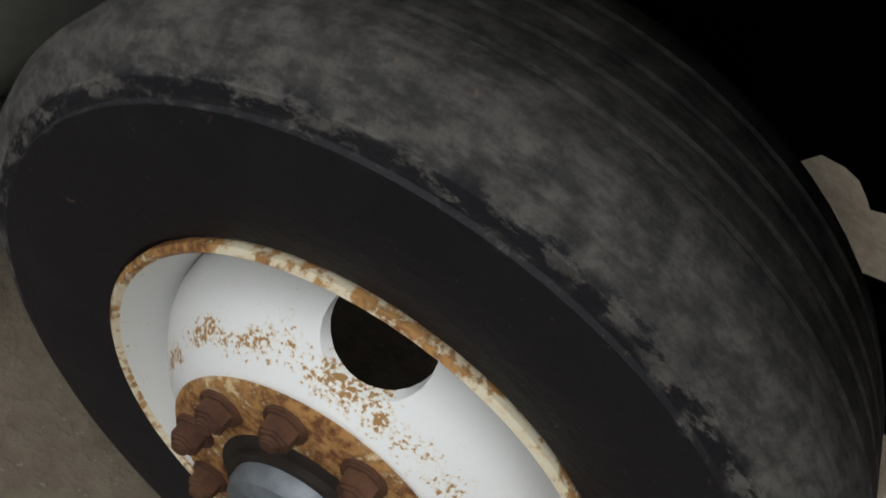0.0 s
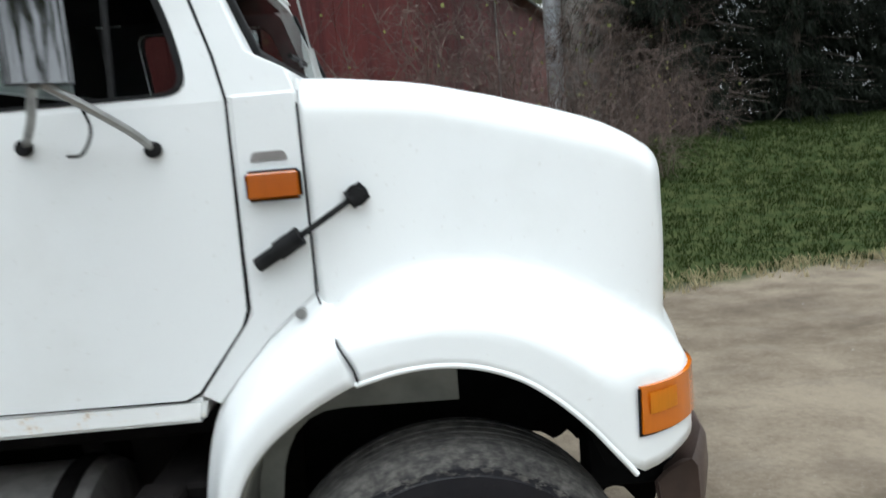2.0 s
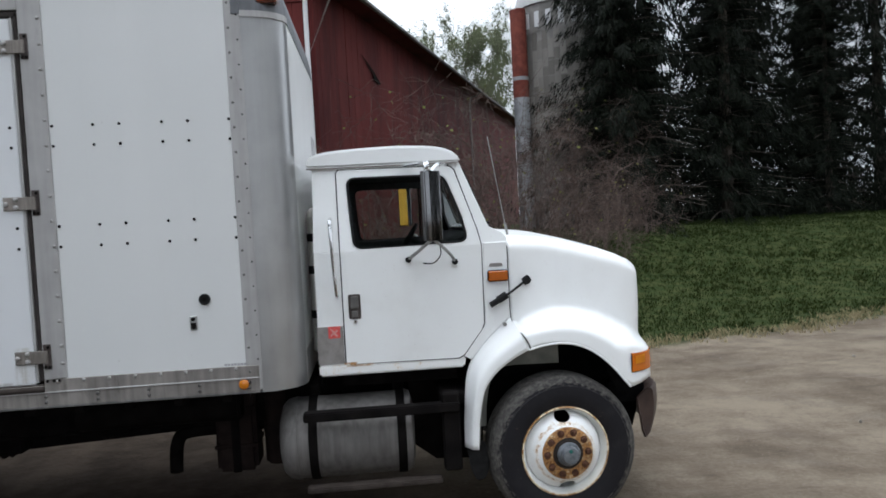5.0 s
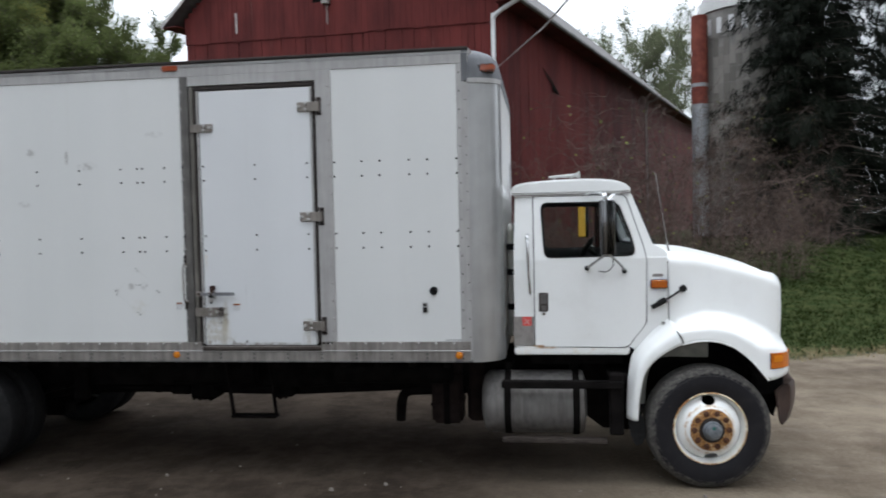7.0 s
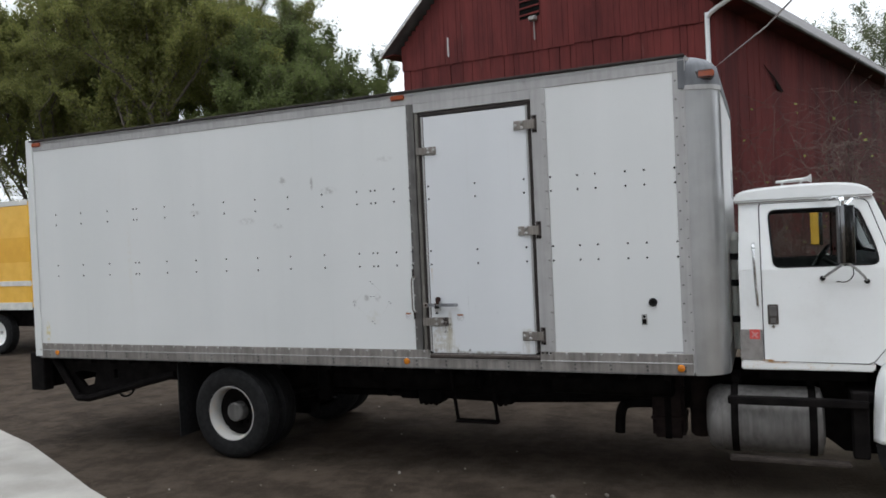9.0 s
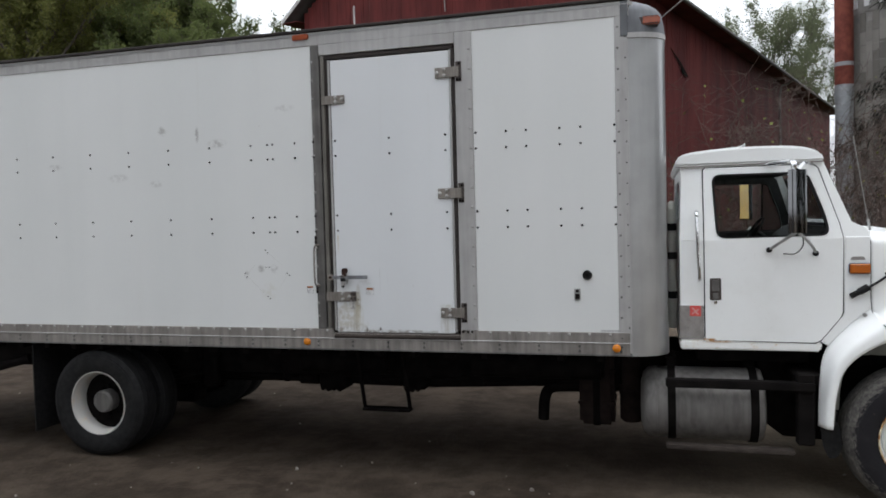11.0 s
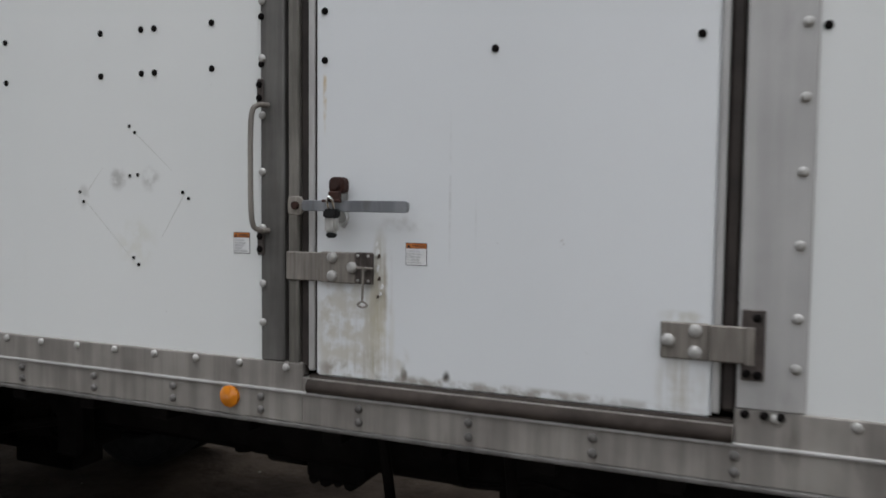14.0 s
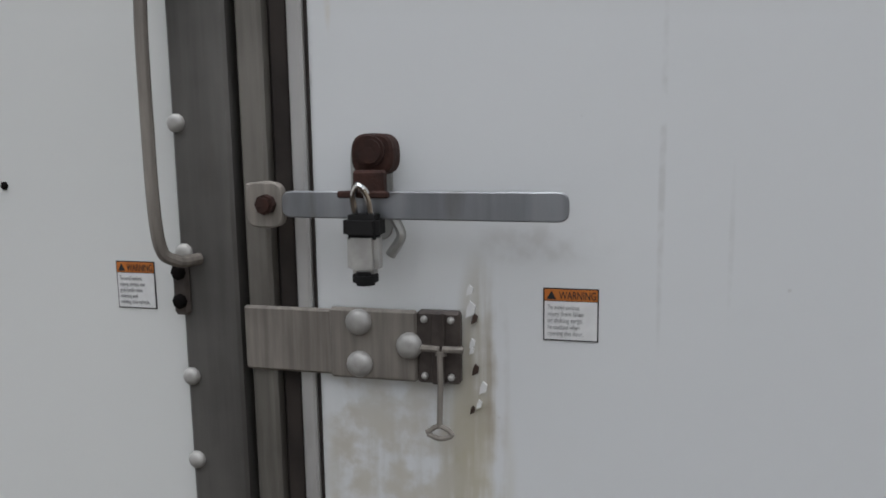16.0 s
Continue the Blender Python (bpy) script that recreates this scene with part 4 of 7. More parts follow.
# wheels
def tyre_profile(y0, w, R=0.515, r=0.300):
    """Worn highway tyre: shoulder, ribs with shallow grooves, sidewalls."""
    p = [(r, y0 + 0.030), (r + 0.012, y0 + 0.014), (r + 0.045, y0 + 0.004), (r + 0.10, y0 - 0.002), (r + 0.135, y0 + 0.001), (r + 0.146, y0 + 0.001), (r + 0.149, y0 + 0.0055), (r + 0.166, y0 + 0.0085), (r + 0.169, y0 + 0.013), (r + 0.186, y0 + 0.020), (r + 0.200, y0 + 0.030), (R - 0.010, y0 + 0.040), (R - 0.004, y0 + 0.050)]
    g = [y0 + w * k for k in (0.30, 0.44, 0.56, 0.70)]
    for y in g:
        p += [(R, y - 0.005), (R - 0.003, y - 0.003), (R - 0.003, y + 0.003), (R, y + 0.005)]
    p += [(2 * 0 + q, 2 * y0 + w - yy) for q, yy in reversed(p[:13])]
    return p


def nut_mesh():
    bm = merge(cyl((0, 0, 0), (0, -0.024, 0), 0.0200, 6, 0.0185, 0.003), cyl((0, 0.002, 0), (0, -0.006, 0), 0.025, 16, None, 0.002), cyl((0, -0.018, 0), (0, -0.030, 0), 0.0105, 10, None, 0.002))
    return mesh_of("lug_nut", bm, NUT, 40)


LUG = nut_mesh()
DARK_LUG = LUG.copy()
DARK_LUG.materials[0] = BLACK


def front_wheel(x, z, y0, turn):
    """Ten-stud disc wheel with two hand holes; y0 is its outer face, turn is -1 for the far side."""
    c = (x, z)
    f = (lambda prof: [(r, y0 + (y - 0.115) * turn) for r, y in prof])
    disc = part("front_wheel", lathe(f([(0.268, 0.195), (0.263, 0.165), (0.254, 0.145), (0.236, 0.122), (0.215, 0.103), (0.195, 0.088), (0.180, 0.077), (0.172, 0.072), (0.090, 0.070), (0.090, 0.082), (0.170, 0.083), (0.190, 0.099), (0.210, 0.115), (0.230, 0.133), (0.247, 0.155), (0.258, 0.195)]), c, 72), RIM_DISC, truck, "white disc wheel flecked with rust")
    cut(disc, *[prism([(x - 0.008 * s + 0.056 * math.cos(2 * math.pi * q / 28), z + s * (0.236 + 0.036 * math.sin(2 * math.pi * q / 28))) for q in range(28)], min(y0 - 0.1 * turn, y0 + 0.25 * turn), max(y0 - 0.1 * turn, y0 + 0.25 * turn)) for s in (1, -1)])
    part("rim", lathe(f([(0.300, 0.108), (0.306, 0.116), (0.303, 0.128), (0.300, 0.145), (0.296, 0.30), (0.270, 0.30), (0.266, 0.190), (0.268, 0.170), (0.279, 0.150), (0.288, 0.130), (0.294, 0.112)]), c, 72), RIM_DISC, disc)
    part("rim_edge", lathe(f([(0.2945, 0.1105), (0.300, 0.1045), (0.3065, 0.109), (0.3065, 0.119), (0.3005, 0.114), (0.295, 0.121)]), c, 72), RIM_EDGE, disc, "rust-eaten rim edge")
    part("hub_plate", lathe(f([(0.178, 0.0705), (0.172, 0.074), (0.092, 0.072), (0.092, 0.062), (0.105, 0.0625), (0.168, 0.065)]), c, 60), RIM_PLATE, disc, "rusted stud plate")
    pieces("lug_nut", LUG, disc, [at((x + 0.1429 * math.sin(a), y0 - 0.051 * turn, z + 0.1429 * math.cos(a))) @ Matrix.Rotation(0 if turn > 0 else math.pi, 4, "Z") for a in (math.pi / 10 + k * math.pi / 5 for k in range(10))])
    part("hub_bore", lathe(f([(0.091, 0.058), (0.106, 0.0615), (0.106, 0.068), (0.066, 0.068), (0.066, 0.050), (0.091, 0.050)]), c, 40), BORE_DARK, disc, "dark brown-black hub bore")
    hub = part("hub_cap", lathe(f([(0.082, 0.065), (0.080, 0.040), (0.074, 0.030), (0.060, 0.024), (0.058, 0.000), (0.052, -0.010), (0.030, -0.013), (0.001, -0.013)]), c, 40, False), HUB, disc, "greasy grey hub cap")
    part("oil_window", cyl((x - 0.004, y0 - 0.130 * turn, z + 0.034), (x - 0.004, y0 - 0.118 * turn, z + 0.034), 0.013, 16), OIL, hub)
    tyre = part("tyre", moved(lathe([(r, y0 + (y - 0.115) * turn) for r, y in tyre_profile(0.100, 0.303)], (0, 0), 96), at((0, 0, 0))), TYRE, disc, "worn tyre caked with dry mud")
    tyre.location = (x, 0, z)
    # steered a few degrees
    disc.matrix_parent_inverse = disc.matrix_parent_inverse @ at((x, y0 + 0.13 * turn, 0)) @ Matrix.Rotation(radians(4), 4, "Z") @ at((-x, -y0 - 0.13 * turn, 0))
    return disc


front_wheel(0.035, 0.515, 0.046, 1)
front_wheel(0.035, 0.515, 2.434, -1)


def rear_wheel(x, z, y0, turn):
    c = (x, z)
    f = (lambda prof: [(r, y0 + y * turn) for r, y in prof])
    rim = part("rear_wheel", lathe(f([(0.300, 0.006), (0.306, 0.014), (0.300, 0.05), (0.296, 0.19), (0.270, 0.19), (0.266, 0.12), (0.270, 0.06), (0.285, 0.035), (0.292, 0.008)]), c, 64), RIM_REAR, truck, "white deep-dished rear wheel")
    part("wheel_disc", lathe(f([(0.275, 0.165), (0.23, 0.178), (0.15, 0.18), (0.10, 0.18), (0.10, 0.19), (0.15, 0.19), (0.24, 0.19), (0.275, 0.18)]), c, 48), BLACK, rim)
    part("axle_hub", lathe(f([(0.105, 0.19), (0.105, 0.08), (0.09, 0.06), (0.001, 0.058)]), c, 32, False), ALU_DARK, rim, "grimy grey axle hub")
    pieces("lug_nut", DARK_LUG, rim, [at((x + 0.143 * math.sin(a), y0 + 0.178 * turn, z + 0.143 * math.cos(a))) @ Matrix.Rotation(0 if turn > 0 else math.pi, 4, "Z") for a in (k * math.pi / 5 for k in range(10))])
    for k, off in enumerate((0.0, 0.315)):
        t = part("tyre", lathe([(r, y0 + (y - 0.012 + off) * turn) for r, y in tyre_profile(0.0, 0.265, 0.505)], (0, 0), 72), RUBBER, rim, "dirty dual tyre")
        t.location = (x, 0, z)


rear_wheel(-6.88, 0.505, 0.045, 1)
rear_wheel(-6.88, 0.505, 2.435, -1)

# chassis under the box
for y in (0.80, 1.60):
    part("frame_rail", merge(bx(-9.5, 0.10, y, y + 0.075, 0.69, 0.98, 0.004), bx(0.10, 0.75, y, y + 0.075, 0.84, 0.98, 0.004)), BLACK, truck)
    part("sill_beam", bx(-9.7, -1.85, y, y + 0.075, 0.985, 1.10, 0.004), BLACK, truck)
for k in range(25):
    part("cross_sill", bx(-9.65 + 0.31 * k, -9.59 + 0.31 * k, 0.06, 2.42, 1.02, 1.098, 0.004), BLACK, truck)
part("rear_axle", merge(cyl((-6.88, 0.30, 0.505), (-6.88, 2.18, 0.505), 0.075, 16), moved(bx(-0.30, 0.40, -0.24, 0.24, -0.25, 0.25, 0.14, 4), at((-6.82, MID, 0.52)))), BLACK, truck)
# unseen parts added to fill the shadowed gap between the dual wheels
for y in (0.86, 1.62):
    part("brake_chamber", merge(cyl((-6.55, y, 0.62), (-6.28, y, 0.66), 0.095, 16, None, 0.02), cyl((-6.28, y, 0.66), (-6.10, y, 0.68), 0.08, 16, None, 0.02)), BLACK, truck)
    part("spring_hanger", bx(-6.13, -5.98, y - 0.2, y - 0.10, 0.56, 0.99, 0.02), BLACK, truck)
    part("axle_clamp", bx(-7.0, -6.72, y - 0.22, y - 0.08, 0.36, 0.98, 0.03), BLACK, truck)
part("front_axle", bx(-0.03, 0.10, 0.38, 2.10, 0.36, 0.48, 0.02, 2), BLACK, truck)
for y in (0.70, 1.66):
    part("leaf_spring", merge(*[tube(bend([(-7.70 + 0.12 * j, y, 0.72 - 0.02 * j), (-6.88, y, 0.60 - 0.025 * j), (-6.06 - 0.12 * j, y, 0.72 - 0.02 * j)], 6), 0.022, 6) for j in range(4)]), BLACK, truck)
    part("leaf_spring", merge(*[tube(bend([(-0.65 + 0.1 * j, y + 0.04, 0.66 - 0.02 * j), (0.03, y + 0.04, 0.54 - 0.02 * j), (0.68 - 0.1 * j, y + 0.04, 0.66 - 0.02 * j)], 6), 0.022, 6) for j in range(3)]), BLACK, truck)
part("drive_shaft", merge(cyl((-6.6, MID, 0.54), (-4.9, MID, 0.58), 0.05, 14), cyl((-4.9, MID, 0.58), (-1.0, MID, 0.74), 0.05, 14)), BLACK, truck)
part("engine_block", merge(bx(-0.35, 0.45, 1.0, 1.5, 0.75, 1.55, 0.06, 2), bx(-1.3, -0.35, 1.0, 1.48, 0.62, 1.05, 0.08, 2)), BLACK, truck)
# underbody equipment
box = part("battery_box", merge(bx(-2.42, -2.12, 0.72, 1.02, 0.34, 0.98, 0.03, 2), *[bx(-2.43, -2.11, 0.715, 1.025, z, z + 0.03, 0.004) for z in (0.52, 0.80)]), BOX_BROWN, truck, "dark brown battery box")
part("box_strap", bx(-2.30, -2.24, 0.712, 0.716, 0.34, 0.98, 0), BLACK, box)
part("filter_canister", merge(cyl((-1.98, 0.86, 0.36), (-1.98, 0.86, 0.98), 0.10, 18, None, 0.02), cyl((-1.98, 0.86, 0.60), (-1.98, 0.86, 0.64), 0.106, 18)), BOX_BROWN, truck, "dark brown canister under the frame")
part("exhaust_pipe", tube(bend([(-1.95, 0.90, 0.66), (-2.40, 0.90, 0.64), (-2.62, 0.90, 0.63), (-2.71, 0.90, 0.60), (-2.745, 0.895, 0.52), (-2.755, 0.894, 0.42), (-2.76, 0.894, 0.328)], 6), 0.050, 14), BLACK, truck, "black exhaust pipe turned down")
part("muffler", cyl((-3.35, 0.66, 0.86), (-2.2, 0.66, 0.86), 0.11, 18, None, 0.02), BLACK, truck)
part("air_tank", cyl((-5.0, 0.60, 0.86), (-4.1, 0.60, 0.86), 0.11, 18, None, 0.03), BLACK, truck)
step = part("side_step", bx(-4.335, -3.885, 0.42, 0.52, 0.453, 0.482, 0.006), BLACK, truck, "hanging black steel step")
for x in (-4.325, -3.895):
    part("step_leg", tube([(x - 0.03, 0.38, 1.02), (x, 0.47, 0.475)], 0.019, 8), BLACK, step)
for k in range(4):
    part("brake_line", tube(bend([(-5.0 + 0.5 * k, 0.80, 0.72), (-4.7 + 0.5 * k, 0.79, 0.69 - 0.02 * (k % 2)), (-4.4 + 0.5 * k, 0.80, 0.71)], 4), 0.012, 6), BLACK, truck)
for x0, x1, z in ((-5.02, -4.74, 0.476), (-4.14, -3.90, 0.498)):
    part("shaft_carrier", merge(bx(x0, x1, 0.98, 1.30, z + 0.03, 0.74, 0.02), *[cyl((x0 + 0.03 + 0.06 * j, 1.0, z + 0.03), (x0 + 0.03 + 0.06 * j, 1.28, z + 0.03), 0.022 + 0.008 * (j % 2), 8) for j in range(int((x1 - x0) / 0.06))]), BLACK, truck)
part("frame_peg", cyl((-3.32, 1.016, 0.585), (-3.32, 1.016, 0.70), 0.022, 8), BLACK, truck)
part("gearbox_beam", prism([(-5.02, 1.0), (-5.02, 0.56), (-4.6, 0.525), (-3.9, 0.522), (-2.83, 0.572), (-2.0, 0.62), (-2.0, 1.0)], 1.14, 1.24), BLACK, truck)
part("torque_rod", merge(tube([(-6.3, 1.10, 0.60), (-5.0, 1.10, 0.575)], 0.035, 10), cyl((-5.42, 1.10, 0.55), (-5.42, 1.10, 0.64), 0.05, 10), bx(-5.28, -5.05, 1.05, 1.15, 0.53, 0.63, 0.02)), BLACK, truck)
for y0, y1 in ((0.05, 0.62), (1.86, 2.43)):
    part("mud_flap", bx(-7.62, -7.605, y0, y1, 0.20, 1.05, 0.003), RUBBER, truck, "black rubber mud flap")
# folded tail lift
lift = part("tail_lift", merge(bx(-9.98, -9.74, 0.02, 0.16, 0.66, 1.14, 0.012), bx(-9.96, -9.88, 0.17, 2.46, 0.66, 1.10, 0.01)), BLACK, truck, "black folded tail lift")
part("lift_arm", merge(tube([(-9.66, 0.12, 1.06), (-9.28, 0.12, 0.57)], 0.045, 8), tube([(-9.28, 0.12, 0.57), (-9.10, 0.12, 0.57)], 0.045, 8), tube([(-9.10, 0.12, 0.57), (-7.75, 0.16, 0.90)], 0.045, 8)), BLACK, lift)
plate = part("lift_plate", prism([(-9.62, 1.07), (-7.68, 1.07), (-7.70, 0.86), (-9.10, 0.56), (-9.30, 0.56)], 0.17, 0.22), BLACK, lift)
cut(plate, prism([(-9.40, 0.87), (-9.24, 0.90), (-9.02, 0.88), (-9.06, 0.74), (-9.20, 0.70)], 0.1, 0.3), bx(-8.72, -8.66, 0.1, 0.3, 0.82, 0.93, 0))
part("hydraulic_hose", tube(bend([(-8.75, 0.2, 0.70), (-8.62, 0.2, 0.60), (-8.48, 0.2, 0.64), (-8.40, 0.2, 0.78)], 6), 0.014, 8), RUBBER, lift)

# fuel tank with straps and step bars
tank_bm = merge(moved(lathe([(0.001, -0.93), (0.16, -0.925), (0.235, -0.905), (0.272, -0.87), (0.285, -0.82), (0.285, -0.80), (0.281, -0.795), (0.281, -0.10), (0.285, -0.09), (0.285, -0.05), (0.272, -0.02), (0.20, 0.0), (0.001, 0.005)], (0, 0), 48, False), at((-0.965, 0.42, 0.650)) @ Matrix.Rotation(radians(-90), 4, "Z")))
tank = part("fuel_tank", tank_bm, ALU_TANK, truck, "dull aluminium fuel tank")
for x in (-1.655, -1.055):
    part("tank_strap", moved(lathe([(0.288, -0.03), (0.294, -0.03), (0.294, 0.03), (0.288, 0.03)], (0, 0), 40), at((x, 0.42, 0.650)) @ Matrix.Rotation(radians(90), 4, "Z")), BLACK, tank)
    part("tank_bracket", bx(x - 0.04, x + 0.04, 0.50, 0.82, 0.40, 1.0, 0.01), BLACK, tank)
for z0, z1, x1 in ((0.845, 0.905, -0.66), (0.372, 0.405, -0.80)):
    part("step_bar", bx(-1.70, x1, 0.03, 0.13, z0, z1, 0.008, 2), BLACK if z0 > 0.5 else SILL, truck, "grimy step bar before the fuel tank")
for size in ((-0.78, -0.66, 0.06, 0.16, 0.44, 0.97), (-0.78, -0.58, 0.165, 0.80, 0.86, 0.95), (-0.70, -0.59, 0.3, 0.7, 0.5, 0.855)):
    part("step_hanger", bx(*size, 0.012), BLACK, truck)
# black sheet added to fill the dark gap between tank and fender
part("frame_guard", prism([(-0.98, 1.0), (-0.98, 0.50), (-0.80, 0.36), (-0.45, 0.34), (-0.42, 1.0)], 0.60, 0.62), BLACK, truck)
part("cab_mount", bx(-1.45, -0.62, 0.45, 2.03, 0.98, 1.10, 0.01), BLACK, truck)


stack = part("intake_pipe", merge(cyl((-1.625, 0.74, 1.20), (-1.625, 0.74, 2.20), 0.036, 16, None, 0.008), tube(bend([(-1.625, 0.74, 2.16), (-1.625, 0.80, 2.23), (-1.622, 0.95, 2.24)], 5), 0.033, 12)), PALE, truck, "pale intake pipe behind the cab")
for z in (1.45, 1.78, 2.02):
    part("pipe_clamp", cyl((-1.625, 0.74, z), (-1.625, 0.74, z + 0.06), 0.040, 16), RUBBER, stack)
for k in range(3):
    part("wall_mark", bx(-1.672, -1.6685, 1.78 + 0.14 * k, 1.87 + 0.14 * k, 2.62, 2.92, 0), PALE_INK, truck)


# ---- cab ----
BELT, LEAN = 1.95, 0.14


def leaned(bm):
    """Leans what stands above the belt line inwards, as the cab's upper half does."""
    for v in bm.verts:
        v.co.y += (max(v.co.z, BELT) - BELT) * LEAN * (1 if v.co.y < MID else -1)
    return bm


def lean_part(ob):
    for v in ob.data.vertices:
        v.co.y += (max(v.co.z, BELT) - BELT) * LEAN * (1 if v.co.y < MID else -1)
    return ob


WINDOW = [(-1.335, 2.445), (-1.305, 1.965), (-0.535, 1.975), (-0.565, 2.13), (-0.675, 2.44)]
body = part("cab_body", prism([(-1.58, 1.19), (-0.60, 1.185), (-0.44, 1.30), (-0.265, 1.42), (-0.265, 1.95), (-1.58, 1.95)], 0.18, 2.30, 0.002), PAINT, truck, "white painted cab")
cut(body, bx(-1.52, -0.33, 0.24, 2.24, 1.30, 2.05, 0))
upper = part("cab_greenhouse", prism([(-1.58, 1.951), (-0.265, 1.951), (-0.29, 2.02), (-0.385, 2.07), (-0.565, 2.535), (-1.56, 2.535)], 0.18, 2.30, 0.002), PAINT, truck, "white cab pillars")
cut(upper, bx(-1.525, -0.50, 0.235, 2.245, 1.90, 2.50, 0), prism([(-0.62, 1.90), (-0.36, 1.90), (-0.36, 2.0), (-0.45, 2.06), (-0.62, 2.45)], 0.235, 2.245), prism(rounded(WINDOW, 0.06), 0.0, 2.6))
cut(upper, bx(-1.7, -1.45, 0.66, 1.82, 2.12, 2.43, 0), moved(bx(-0.12, 0.12, 0.36, 2.12, -0.215, 0.19, 0), at((-0.46, 0, 2.285)) @ Matrix.Rotation(radians(-21), 4, "Y")))
lean_part(upper)
part("cab_roof", prism([(-1.60, 2.524), (-1.603, 2.555), (-1.592, 2.585), (-1.565, 2.608), (-1.50, 2.626), (-1.40, 2.637), (-1.20, 2.648), (-1.0, 2.652), (-0.82, 2.647), (-0.70, 2.634), (-0.625, 2.612), (-0.578, 2.583), (-0.555, 2.552), (-0.545, 2.524)], 0.245, 2.235, 0.045, 5), PAINT, truck, "white cab roof", 50)
for y in (0.236, 2.218):
    part("drip_rail", bx(-1.60, -0.56, y, y + 0.020, 2.514, 2.523, 0.003), TAN, truck)
part("cab_sill", prism([(-1.585, 1.115), (-0.60, 1.115), (-0.585, 1.183), (-1.585, 1.188)], 0.172, 2.308, 0.012, 2), make_rusty_white("rusty_sill", 0.60, 0.68), truck, "white sill with rust at the door")
part("sill_rust", merge(bx(-1.415, -1.33, 0.1695, 0.1705, 1.188, 1.202, 0), bx(-1.40, -1.22, 0.1695, 0.1720, 1.172, 1.186, 0)), RUST_STAIN, truck, "rust at the door corner")
part("kick_panel", bx(-1.588, -1.412, 0.174, 0.186, 1.195, 1.452, 0.003), TAN, truck, "grey lower corner panel")
part("sticker", bx(-1.512, -1.432, 0.1725, 0.174, 1.372, 1.452, 0), STICKER, truck, "faded red square sticker")
part("sticker_mark", prism([(-1.500, 1.436), (-1.492, 1.440), (-1.470, 1.416), (-1.452, 1.430), (-1.444, 1.424), (-1.462, 1.404), (-1.446, 1.388), (-1.456, 1.382), (-1.474, 1.398), (-1.494, 1.384), (-1.500, 1.392), (-1.482, 1.410)], 0.1715, 0.1725), STICKER_PALE, truck)
LOWER = [(-1.400, 1.949), (-1.400, 1.200), (-1.370, 1.190), (-0.640, 1.182), (-0.600, 1.200), (-0.470, 1.365), (-0.452, 1.410), (-0.445, 1.949)]
UPPER = [(-1.400, 1.949), (-0.445, 1.949), (-0.470, 2.06), (-0.600, 2.470), (-0.635, 2.498), (-1.385, 2.502), (-1.400, 2.485)]


def grown(poly, d):
    c = Vector((sum(p[0] for p in poly) / len(poly), sum(p[1] for p in poly) / len(poly)))
    return [tuple(Vector(p) + (Vector(p) - c).normalized() * d) for p in poly]


